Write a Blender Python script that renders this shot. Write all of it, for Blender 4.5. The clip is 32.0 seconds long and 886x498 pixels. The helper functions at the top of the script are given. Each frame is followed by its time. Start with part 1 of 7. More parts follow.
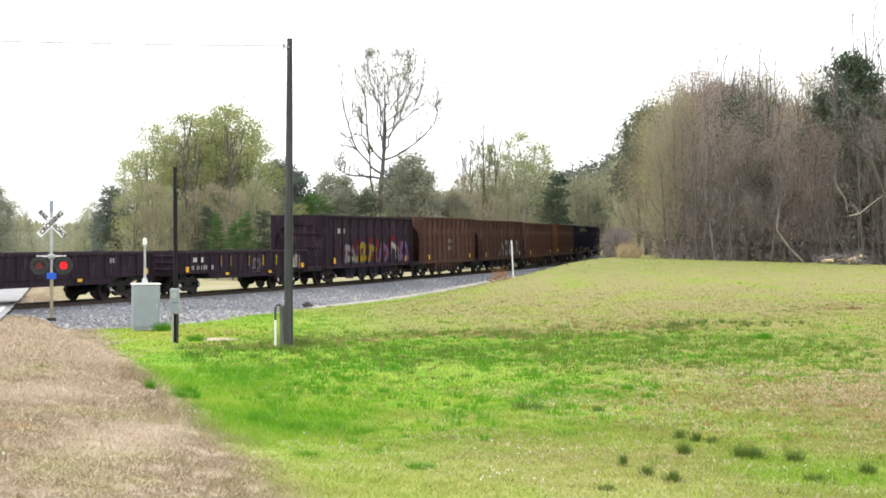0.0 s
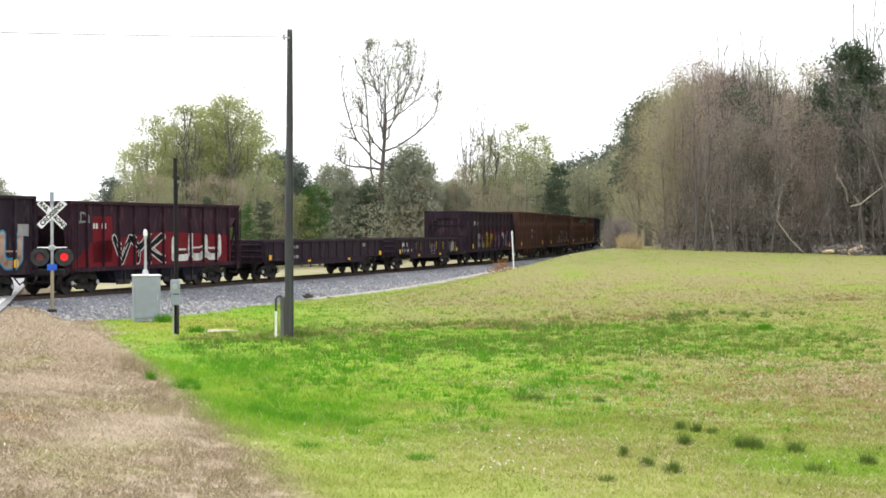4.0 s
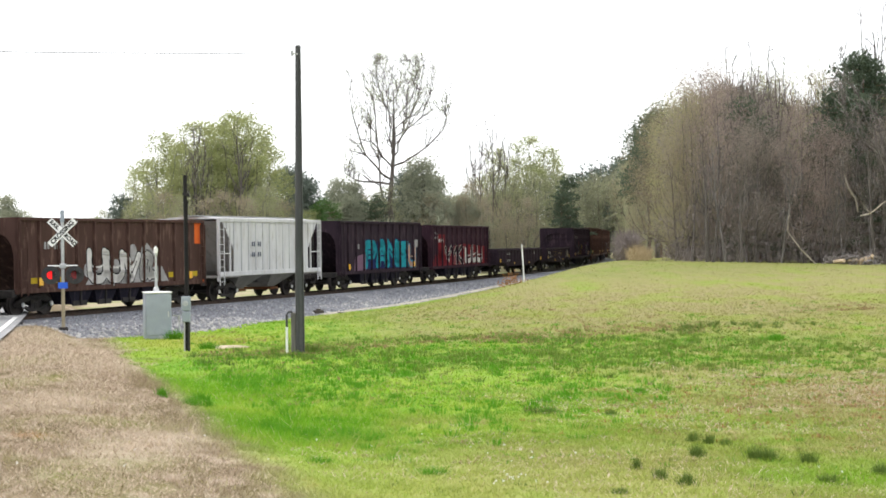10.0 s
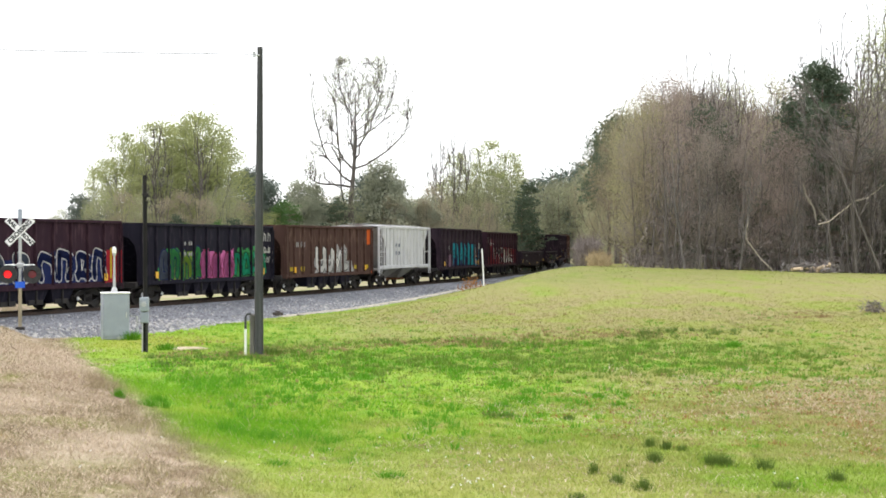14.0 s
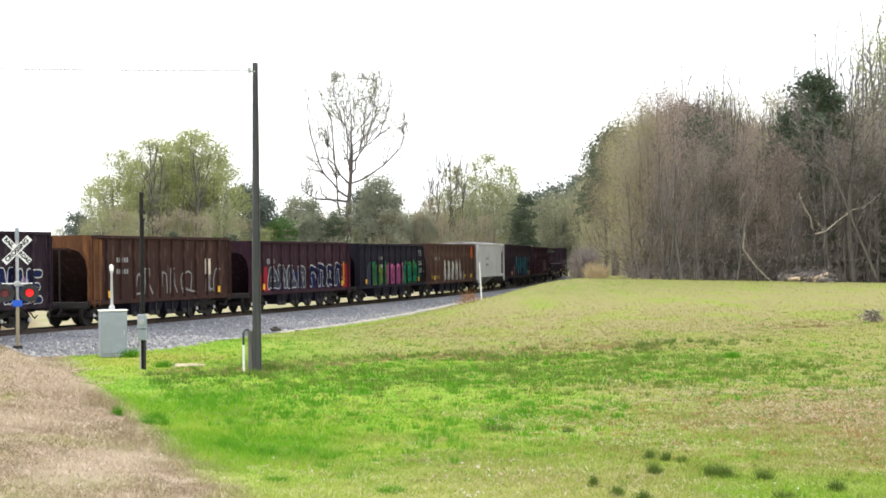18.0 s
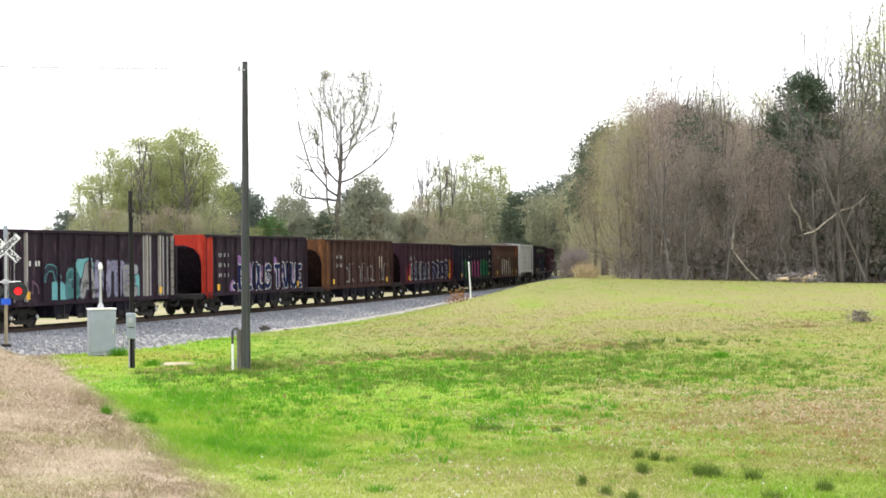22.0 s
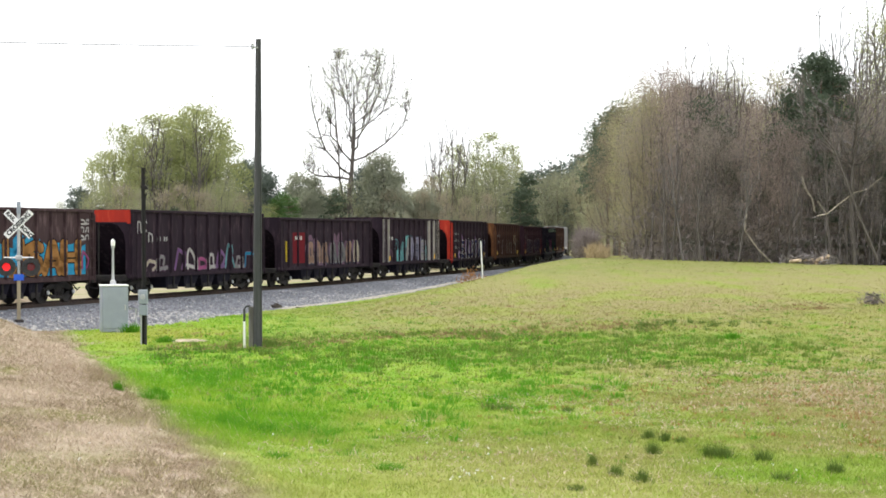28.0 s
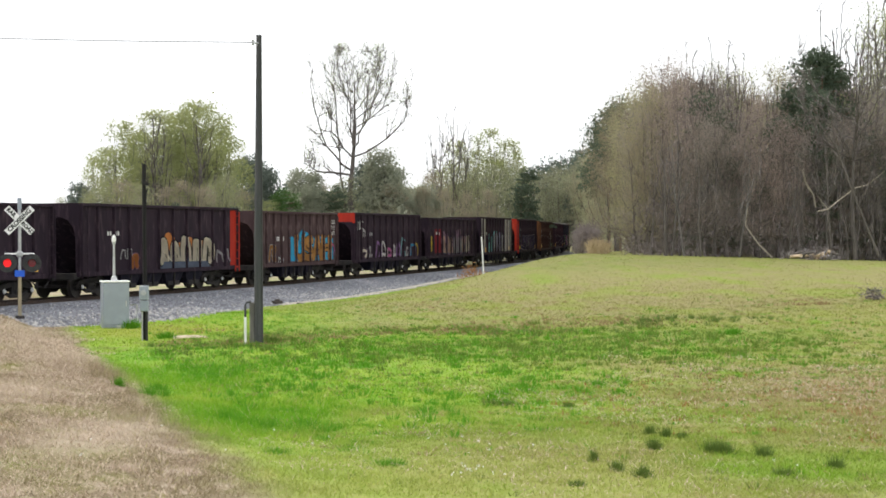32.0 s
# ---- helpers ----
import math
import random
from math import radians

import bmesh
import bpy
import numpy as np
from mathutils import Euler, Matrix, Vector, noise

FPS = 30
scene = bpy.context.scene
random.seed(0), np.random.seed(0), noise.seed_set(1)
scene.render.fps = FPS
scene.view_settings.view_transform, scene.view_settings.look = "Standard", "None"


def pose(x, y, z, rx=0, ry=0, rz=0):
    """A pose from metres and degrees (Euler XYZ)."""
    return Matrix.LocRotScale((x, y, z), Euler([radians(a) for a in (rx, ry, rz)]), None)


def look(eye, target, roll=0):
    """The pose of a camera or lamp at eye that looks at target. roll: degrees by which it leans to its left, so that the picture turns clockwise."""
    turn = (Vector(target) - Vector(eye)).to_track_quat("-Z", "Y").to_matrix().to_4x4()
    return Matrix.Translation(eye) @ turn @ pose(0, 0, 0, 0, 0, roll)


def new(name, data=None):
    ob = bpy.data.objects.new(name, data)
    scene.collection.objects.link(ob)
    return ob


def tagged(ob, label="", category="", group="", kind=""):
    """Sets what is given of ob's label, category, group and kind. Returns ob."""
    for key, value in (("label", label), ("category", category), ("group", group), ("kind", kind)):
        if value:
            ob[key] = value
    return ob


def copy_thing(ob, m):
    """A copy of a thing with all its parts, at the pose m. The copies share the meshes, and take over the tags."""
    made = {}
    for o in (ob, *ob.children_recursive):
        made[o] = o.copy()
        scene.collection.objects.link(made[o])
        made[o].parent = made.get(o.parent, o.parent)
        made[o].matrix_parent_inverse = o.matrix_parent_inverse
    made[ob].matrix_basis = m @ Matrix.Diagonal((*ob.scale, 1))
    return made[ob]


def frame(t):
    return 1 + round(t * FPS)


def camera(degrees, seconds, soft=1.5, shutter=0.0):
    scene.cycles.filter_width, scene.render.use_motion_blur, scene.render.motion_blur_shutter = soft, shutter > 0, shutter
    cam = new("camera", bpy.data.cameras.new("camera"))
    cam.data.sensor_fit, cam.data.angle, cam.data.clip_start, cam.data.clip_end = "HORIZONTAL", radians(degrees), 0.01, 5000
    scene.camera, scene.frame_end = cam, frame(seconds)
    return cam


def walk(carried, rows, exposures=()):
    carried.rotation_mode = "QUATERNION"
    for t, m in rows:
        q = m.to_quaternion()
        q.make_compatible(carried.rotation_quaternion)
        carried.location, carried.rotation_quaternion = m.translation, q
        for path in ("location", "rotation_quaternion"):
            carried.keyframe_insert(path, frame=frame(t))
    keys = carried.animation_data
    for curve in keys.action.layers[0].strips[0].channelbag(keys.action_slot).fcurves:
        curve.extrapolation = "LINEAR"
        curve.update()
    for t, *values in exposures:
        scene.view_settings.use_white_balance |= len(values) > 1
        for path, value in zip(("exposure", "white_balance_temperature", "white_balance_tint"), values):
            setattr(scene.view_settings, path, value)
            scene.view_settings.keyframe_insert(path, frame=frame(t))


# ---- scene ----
cam = camera(32.0, 32.0, soft=1.7)
EYE = 2.393
# seconds, yaw, pitch, roll of the hand-held camera, which stays on its spot
TURNS = [
    (0, -0.000, -0.235, -0.000), (0.5, -0.056, -0.133, 0.057), (1, 0.043, 0.075, 0.041), (1.5, 0.135, 0.048, -0.037),
    (2, 0.280, -0.084, -0.054), (2.5, 0.212, -0.238, -0.012), (3, 0.141, -0.345, -0.053), (3.5, 0.011, -0.458, -0.030),
    (5.5, 0.074, -0.741, -0.117), (6, 0.031, -0.721, -0.135), (6.5, 0.095, -0.441, -0.147), (7, 0.174, -0.354, -0.203),
    (7.5, 0.025, -0.207, -0.284), (8, -0.106, 0.015, -0.289), (8.5, -0.049, 0.020, -0.424), (9, 0.349, 0.234, -0.678),
    (9.5, 0.502, 0.201, -0.688), (10, 0.387, -0.046, -0.672), (10.5, 0.158, -0.104, -0.646), (11, -0.279, -0.070, -0.543),
    (11.5, -0.479, -0.106, -0.487), (12, -0.488, -0.149, -0.264), (12.5, -0.471, -0.280, -0.109), (13, -0.534, -0.170, -0.125),
    (13.5, -1.065, -0.031, -0.081), (14, -1.090, 0.083, -0.018), (14.5, -0.873, 0.081, -0.122), (16.5, -0.608, 0.476, -0.585),
    (17, -0.859, 0.404, -0.705), (17.5, -1.140, 0.496, -0.701), (18, -1.197, 0.594, -0.671), (18.5, -1.159, 0.774, -0.673),
    (19, -1.167, 0.952, -0.689), (19.5, -1.175, 1.099, -0.622), (20, -1.315, 1.174, -0.545), (20.5, -1.346, 1.016, -0.426),
    (21, -1.387, 0.807, -0.425), (21.5, -1.503, 0.634, -0.477), (22, -1.589, 0.563, -0.523), (22.5, -1.797, 0.532, -0.517),
    (23, -1.623, 0.559, -0.535), (23.5, -1.291, 0.788, -0.530), (24, -0.938, 0.931, -0.498), (24.5, -0.803, 0.776, -0.466),
    (25, -1.147, 0.490, -0.167), (25.5, -1.318, 0.100, -0.008), (26, -1.365, 0.134, 0.123), (26.5, -1.280, -0.113, 0.133),
    (28.5, -1.165, -0.238, -0.144), (29, -1.295, -0.278, -0.171), (29.5, -1.362, -0.255, -0.076), (30, -1.476, -0.163, 0.094),
    (30.5, -1.396, -0.089, 0.144), (31, -1.163, -0.090, -0.005), (31.5, -1.158, -0.262, -0.040), (32, -1.105, -0.366, -0.138),
]
walk(cam, [(t, pose(0, 0, EYE, 90 + pitch, 0, yaw) @ pose(0, 0, 0, 0, 0, roll)) for t, yaw, pitch, roll in TURNS],
     exposures=[(0, 0.13), (2, 0.03), (6, 0.0), (9, -0.05), (13, 0.03), (17, 0.1), (20, 0.18), (23, 0.2), (26, 0.12), (29, -0.1), (30, -0.14), (32, -0.25)])

# ---- light: bright hazy sky and a veiled sun from behind the train ----
world = bpy.data.worlds.new("sky")
scene.world = world
world.use_nodes = True
wn, wl = world.node_tree.nodes, world.node_tree.links
sky = wn.new("ShaderNodeTexSky")
sky.sky_type, sky.sun_disc = "NISHITA", False
SUN_EL, SUN_AZ = 57.0, -78.0  # degrees; azimuth from +y towards +x
sky.sun_elevation, sky.sun_rotation = radians(SUN_EL), radians(SUN_AZ)
sky.dust_density, sky.air_density, sky.ozone_density = 6.0, 1.0, 1.0
veil = wn.new("ShaderNodeMix")
veil.data_type = "RGBA"
veil.inputs["Factor"].default_value = 0.72
veil.inputs["B"].default_value = (17.5, 17.7, 18.0, 1)
wl.new(sky.outputs["Color"], veil.inputs["A"])
wl.new(veil.outputs["Result"], wn["Background"].inputs["Color"])
wn["Background"].inputs["Strength"].default_value = 0.12
sun = new("sun", bpy.data.lights.new("sun", "SUN"))
sun.data.energy, sun.data.angle, sun.data.color = 1.7, radians(10), (1.0, 0.95, 0.87)
az, el = radians(SUN_AZ), radians(SUN_EL)
sun.matrix_world = look((60 * math.sin(az) * math.cos(el), 60 * math.cos(az) * math.cos(el), 60 * math.sin(el)), (0, 0, 0))

# ---- materials ----
def node_mat(name):
    m = bpy.data.materials.new(name)
    m.use_nodes = True
    return m, m.node_tree.nodes, m.node_tree.links, m.node_tree.nodes["Principled BSDF"]


def mixer(n, l, a, b, f):
    m = n.new("ShaderNodeMix")
    m.data_type = "RGBA"
    for key, v in (("A", a), ("B", b), ("Factor", f)):
        if isinstance(v, bpy.types.NodeSocket):
            l.new(v, m.inputs[key])
        else:
            m.inputs[key].default_value = v
    return m.outputs["Result"]


def ramp(n, l, v, lo, hi):
    r = n.new("ShaderNodeMapRange")
    r.interpolation_type = "SMOOTHSTEP"
    l.new(v, r.inputs["Value"])
    r.inputs["From Min"].default_value, r.inputs["From Max"].default_value = lo, hi
    return r.outputs["Result"]


def noise_of(n, l, vec, scale, detail=4.0, rough=0.6, stretch=None):
    t = n.new("ShaderNodeTexNoise")
    t.inputs["Scale"].default_value, t.inputs["Detail"].default_value, t.inputs["Roughness"].default_value = scale, detail, rough
    if stretch:
        mp = n.new("ShaderNodeMapping")
        mp.inputs["Scale"].default_value = stretch
        l.new(vec, mp.inputs["Vector"])
        vec = mp.outputs["Vector"]
    l.new(vec, t.inputs["Vector"])
    return t.outputs["Fac"]


def rgba(c):
    return (c[0], c[1], c[2], 1.0)


def surface(name, base, second, rough=0.8, metal=0.0, scale=2.0, fine=25.0, bump=0.15, third=None, stretch=None, vary=0.0):
    """A surface of two or three colours, mottled at two scales, with fine relief."""
    m, n, l, b = node_mat(name)
    tc = n.new("ShaderNodeTexCoord").outputs["Object"]
    big, small = noise_of(n, l, tc, scale, 5, 0.6, stretch), noise_of(n, l, tc, fine, 3, 0.6, stretch)
    col = mixer(n, l, rgba(base), rgba(second), ramp(n, l, big, 0.38, 0.64))
    if third:
        col = mixer(n, l, col, rgba(third), ramp(n, l, small, 0.52, 0.72))
    if vary:
        info = n.new("ShaderNodeObjectInfo").outputs["Random"]
        hsv = n.new("ShaderNodeHueSaturation")
        l.new(col, hsv.inputs["Color"])
        mr = n.new("ShaderNodeMapRange")
        l.new(info, mr.inputs["Value"])
        mr.inputs["To Min"].default_value, mr.inputs["To Max"].default_value = 1 - vary, 1 + vary
        l.new(mr.outputs["Result"], hsv.inputs["Value"])
        col = hsv.outputs["Color"]
    l.new(col, b.inputs["Base Color"])
    b.inputs["Roughness"].default_value, b.inputs["Metallic"].default_value = rough, metal
    if bump:
        bp = n.new("ShaderNodeBump")
        bp.inputs["Strength"].default_value, bp.inputs["Distance"].default_value = bump, 0.03
        l.new(small, bp.inputs["Height"])
        l.new(bp.outputs["Normal"], b.inputs["Normal"])
    return m


def leafy(name, a, b2, rough=0.6, glow_through=0.35):
    """Thin leaves, needles or twigs: each island has its own shade between two colours."""
    m, n, l, b = node_mat(name)
    rnd = n.new("ShaderNodeNewGeometry").outputs["Random Per Island"]
    obj = n.new("ShaderNodeObjectInfo").outputs["Random"]
    add = n.new("ShaderNodeMath")
    add.operation = "MULTIPLY_ADD"
    l.new(rnd, add.inputs[0])
    add.inputs[1].default_value = 0.7
    half = n.new("ShaderNodeMath")
    half.operation = "MULTIPLY"
    l.new(obj, half.inputs[0])
    half.inputs[1].default_value = 0.3
    l.new(half.outputs[0], add.inputs[2])
    col = mixer(n, l, rgba(a), rgba(b2), add.outputs[0])
    l.new(col, b.inputs["Base Color"])
    b.inputs["Roughness"].default_value = rough
    b.inputs["Specular IOR Level"].default_value = 0.2
    if glow_through:
        out = n["Material Output"]
        tr = n.new("ShaderNodeBsdfTranslucent")
        l.new(col, tr.inputs["Color"])
        mx = n.new("ShaderNodeMixShader")
        mx.inputs[0].default_value = glow_through
        l.new(b.outputs[0], mx.inputs[1])
        l.new(tr.outputs[0], mx.inputs[2])
        l.new(mx.outputs[0], out.inputs["Surface"])
    return m


ROAD_X, ROAD_SLOPE = -1.6, -0.242   # the road's edge line: x = ROAD_X + ROAD_SLOPE * y


def field_colour(n, l, blades):
    """Colours of the field by place: straw along the road, lush green in the low ground, paler on the rise."""
    geo = n.new("ShaderNodeNewGeometry")
    pos = geo.outputs["Position"]
    sep = n.new("ShaderNodeSeparateXYZ")
    l.new(pos, sep.inputs[0])
    # metres to the right of the road's edge line
    k = n.new("ShaderNodeMath")
    k.operation = "MULTIPLY_ADD"
    l.new(sep.outputs["Y"], k.inputs[0])
    k.inputs[1].default_value = -ROAD_SLOPE
    l.new(sep.outputs["X"], k.inputs[2])
    off = n.new("ShaderNodeMath")
    off.operation = "SUBTRACT"
    l.new(k.outputs[0], off.inputs[0])
    off.inputs[1].default_value = ROAD_X
    flat = n.new("ShaderNodeCombineXYZ")
    l.new(sep.outputs["X"], flat.inputs[0])
    l.new(sep.outputs["Y"], flat.inputs[1])
    vec = flat.outputs[0]
    long = (1, 0.34, 1)  # drawn out along the mowing
    n1, n2, n3 = noise_of(n, l, vec, 0.16, 4, 0.55), noise_of(n, l, vec, 0.85, 6, 0.7, long), noise_of(n, l, vec, 6.0, 5, 0.75, long)
    n4, n5 = noise_of(n, l, vec, 0.38, 5, 0.62, (1, 0.5, 1)), noise_of(n, l, vec, 2.6, 4, 0.7, long)

    def calc(op, x, y, z=None):
        m = n.new("ShaderNodeMath")
        m.operation = op
        for i, v in enumerate((x, y, z)):
            if v is None:
                continue
            if isinstance(v, bpy.types.NodeSocket):
                l.new(v, m.inputs[i])
            else:
                m.inputs[i].default_value = v
        return m.outputs[0]

    def blob(cx, cy, rx, ry, ragged=1.0, strength=1.0):
        """A patch of the field with a ragged edge."""
        u = calc("MULTIPLY_ADD", sep.outputs["X"], 1 / rx, -cx / rx)
        v = calc("MULTIPLY_ADD", sep.outputs["Y"], 1 / ry, -cy / ry)
        d = calc("SQRT", calc("MULTIPLY_ADD", u, u, calc("MULTIPLY", v, v)), 0.0)
        d = calc("MULTIPLY_ADD", n5, 0.3 * ragged, calc("MULTIPLY_ADD", n2, 0.6 * ragged, calc("MULTIPLY_ADD", n4, 0.7 * ragged, d)))
        return calc("MULTIPLY", ramp(n, l, d, 1.2 + 0.6 * ragged, 0.45 + 0.6 * ragged), strength)

    edge = calc("MULTIPLY_ADD", sep.outputs["Y"], 0.027, off.outputs[0])
    wob = calc("MULTIPLY_ADD", n4, 1.1, calc("MULTIPLY_ADD", n2, 1.0, calc("MULTIPLY_ADD", n5, 0.6, edge)))
    straw_f = ramp(n, l, wob, 5.75, 4.85)
    lush = mixer(n, l, rgba((0.205, 0.39, 0.028)), rgba((0.285, 0.425, 0.045)), ramp(n, l, n2, 0.40, 0.60))
    lush = mixer(n, l, lush, rgba((0.36, 0.43, 0.085)), ramp(n, l, n5, 0.52, 0.70))
    lush = mixer(n, l, lush, rgba((0.135, 0.30, 0.02)), ramp(n, l, n4, 0.54, 0.66))
    lush = mixer(n, l, lush, rgba((0.36, 0.36, 0.13)), ramp(n, l, n3, 0.66, 0.78))
    pale = mixer(n, l, rgba((0.255, 0.295, 0.062)), rgba((0.305, 0.30, 0.105)), ramp(n, l, n2, 0.40, 0.62))
    pale = mixer(n, l, pale, rgba((0.42, 0.35, 0.18)), ramp(n, l, n5, 0.54, 0.70))
    pale = mixer(n, l, pale, rgba((0.20, 0.34, 0.03)), ramp(n, l, n4, 0.55, 0.65))
    pale = mixer(n, l, pale, rgba((0.30, 0.22, 0.11)), ramp(n, l, n3, 0.62, 0.76))
    # drier with height, to the east, and in patches
    dry = calc("MULTIPLY_ADD", n1, 1.5, calc("MULTIPLY_ADD", sep.outputs["Z"], 0.75, calc("MULTIPLY_ADD", n4, 1.1, calc("MULTIPLY", sep.outputs["X"], 0.075))))
    field = mixer(n, l, lush, pale, ramp(n, l, dry, 0.85, 1.60))
    # the dry strip at the foot of the rise, the dry stand to the east, short pale turf close by
    straw_turf = mixer(n, l, rgba((0.33, 0.285, 0.145)), rgba((0.27, 0.268, 0.088)), ramp(n, l, n5, 0.42, 0.62))
    field = mixer(n, l, field, straw_turf, blob(6.0, 66.0, 19.0, 12.0, 0.8, 0.6))
    brown_turf = mixer(n, l, straw_turf, rgba((0.40, 0.285, 0.15)), ramp(n, l, n3, 0.48, 0.62))
    field = mixer(n, l, field, brown_turf, blob(10.0, 27.5, 7.5, 9.0, 1.2, 1.0))
    field = mixer(n, l, field, straw_turf, blob(1.4, 17.6, 3.0, 4.6, 1.2, 0.35))
    field = mixer(n, l, field, rgba((0.33, 0.36, 0.06)), blob(-8.0, 49.0, 3.6, 6.0, 1.0, 0.75))
    field = mixer(n, l, field, mixer(n, l, rgba((0.165, 0.215, 0.042)), rgba((0.215, 0.228, 0.07)), ramp(n, l, n2, 0.4, 0.6)), blob(14.0, 98.0, 36.0, 28.0, 1.0, 0.9))
    # the damp hollow below the rise is rank and dark
    rank = mixer(n, l, rgba((0.13, 0.22, 0.03)), rgba((0.22, 0.35, 0.045)), ramp(n, l, n5, 0.38, 0.58))
    rank = mixer(n, l, rank, rgba((0.16, 0.17, 0.05)), ramp(n, l, n3, 0.56, 0.70))
    field = mixer(n, l, field, rank, blob(1.5, 40.5, 6.5, 8.0, 1.3, 0.62))
    field = mixer(n, l, field, rank, blob(8.5, 46.5, 7.0, 6.5, 1.5, 0.50))
    # the rise begins along a slanting line, with brown dead weeds on its foot
    slant = calc("MULTIPLY_ADD", sep.outputs["X"], -0.75, sep.outputs["Y"])
    ragged = calc("MULTIPLY_ADD", n4, 9.0, calc("MULTIPLY_ADD", n2, 7.0, slant))
    rise_turf = mixer(n, l, straw_turf, rgba((0.27, 0.31, 0.07)), ramp(n, l, n4, 0.46, 0.6))
    field = mixer(n, l, field, rise_turf, calc("MULTIPLY", ramp(n, l, ragged, 53.0, 57.5), calc("MULTIPLY", ramp(n, l, sep.outputs["X"], -7.0, 0.0), calc("MULTIPLY_ADD", ramp(n, l, ragged, 92.0, 68.0), 0.45, 0.30))))
    fringe = mixer(n, l, rgba((0.24, 0.20, 0.085)), rgba((0.17, 0.17, 0.055)), ramp(n, l, n5, 0.42, 0.6))
    field = mixer(n, l, field, fringe, calc("MULTIPLY", calc("MULTIPLY", ramp(n, l, ragged, 52.0, 54.5), ramp(n, l, ragged, 59.5, 56.0)), calc("MULTIPLY", ramp(n, l, n5, 0.44, 0.6), 0.6)))
    # rank bright grass beside the verge and among the rushes
    fresh = mixer(n, l, rgba((0.12, 0.32, 0.018)), rgba((0.20, 0.39, 0.028)), ramp(n, l, n5, 0.40, 0.60))
    for cx, cy, rx, ry in ((-2.4, 22.6, 1.9, 4.2), (-4.9, 32.0, 2.3, 6.5), (-6.6, 38.0, 1.3, 5.0)):
        field = mixer(n, l, field, fresh, blob(cx, cy, rx, ry, 1.0, 0.85))
    field = mixer(n, l, field, rgba((0.20, 0.35, 0.028)), blob(4.3, 16.6, 2.4, 3.2, 1.0, 0.65))
    field = mixer(n, l, field, rgba((0.40, 0.43, 0.12)), blob(0.5, 16.0, 6.0, 5.5, 1.3, 0.5))
    # beyond the railway
    beyond = calc("SUBTRACT", sep.outputs["Y"], calc("MULTIPLY_ADD", sep.outputs["X"], 2.9, 111.0))
    far_dry = mixer(n, l, rgba((0.43, 0.375, 0.26)), rgba((0.33, 0.345, 0.17)), ramp(n, l, n4, 0.42, 0.6))
    field = mixer(n, l, field, far_dry, ramp(n, l, beyond, 0.0, 2.0))
    straw = mixer(n, l, rgba((0.335, 0.26, 0.185)), rgba((0.275, 0.23, 0.135)), ramp(n, l, n2, 0.35, 0.65))
    straw = mixer(n, l, straw, rgba((0.52, 0.425, 0.335)), ramp(n, l, n5, 0.52, 0.62))
    straw = mixer(n, l, straw, rgba((0.22, 0.165, 0.12)), ramp(n, l, n3, 0.54, 0.70))
    mossy = mixer(n, l, rgba((0.33, 0.32, 0.13)), rgba((0.27, 0.31, 0.09)), ramp(n, l, n5, 0.42, 0.6))
    straw = mixer(n, l, straw, mossy, calc("MULTIPLY", ramp(n, l, n4, 0.54, 0.64), 0.6))
    for cx, cy, rx, ry in ((-8.6, 30.0, 1.0, 8.0), (-3.2, 15.0, 0.7, 2.0), (-6.9, 25.0, 0.7, 4.5), (-10.6, 41.0, 1.0, 5.0)):
        straw = mixer(n, l, straw, mossy, blob(cx, cy, rx, ry, 1.2, 0.6))
    for cx, cy, rx, ry in ((-3.4, 17.0, 0.8, 4.5), (-5.5, 21.5, 0.9, 3.6), (-7.0, 33.0, 0.9, 6.0)):
        straw = mixer(n, l, straw, rgba((0.58, 0.49, 0.39)), blob(cx, cy, rx, ry, 1.2, 0.75))
    straw = mixer(n, l, straw, rgba((0.52, 0.26, 0.11)), blob(-4.5, 16.4, 0.3, 0.35, 0.5, 0.5))
    return mixer(n, l, field, straw, straw_f), n3


def ground_mat(name, blades):
    m, n, l, b = node_mat(name)
    col, fine = field_colour(n, l, blades)
    if blades:
        rnd = n.new("ShaderNodeNewGeometry").outputs["Random Per Island"]
        hsv = n.new("ShaderNodeHueSaturation")
        l.new(col, hsv.inputs["Color"])
        mr = n.new("ShaderNodeMapRange")
        l.new(rnd, mr.inputs["Value"])
        mr.inputs["To Min"].default_value, mr.inputs["To Max"].default_value = 0.82, 1.18
        l.new(mr.outputs["Result"], hsv.inputs["Value"])
        col = mixer(n, l, hsv.outputs["Color"], rgba((0.44, 0.41, 0.20)), ramp(n, l, rnd, 0.93, 0.96))
    else:
        # thatch and soil between the blades
        col = mixer(n, l, col, rgba((0.10, 0.085, 0.045)), 0.2)
        bp = n.new("ShaderNodeBump")
        bp.inputs["Strength"].default_value, bp.inputs["Distance"].default_value = 0.8, 0.06
        l.new(fine, bp.inputs["Height"])
        l.new(bp.outputs["Normal"], b.inputs["Normal"])
    l.new(col, b.inputs["Base Color"])
    b.inputs["Roughness"].default_value = 0.9
    b.inputs["Specular IOR Level"].default_value = 0.1
    if blades:
        tr = n.new("ShaderNodeBsdfTranslucent")
        l.new(col, tr.inputs["Color"])
        mx = n.new("ShaderNodeMixShader")
        mx.inputs[0].default_value = 0.5
        l.new(b.outputs[0], mx.inputs[1])
        l.new(tr.outputs[0], mx.inputs[2])
        l.new(mx.outputs[0], n["Material Output"].inputs["Surface"])
    return m


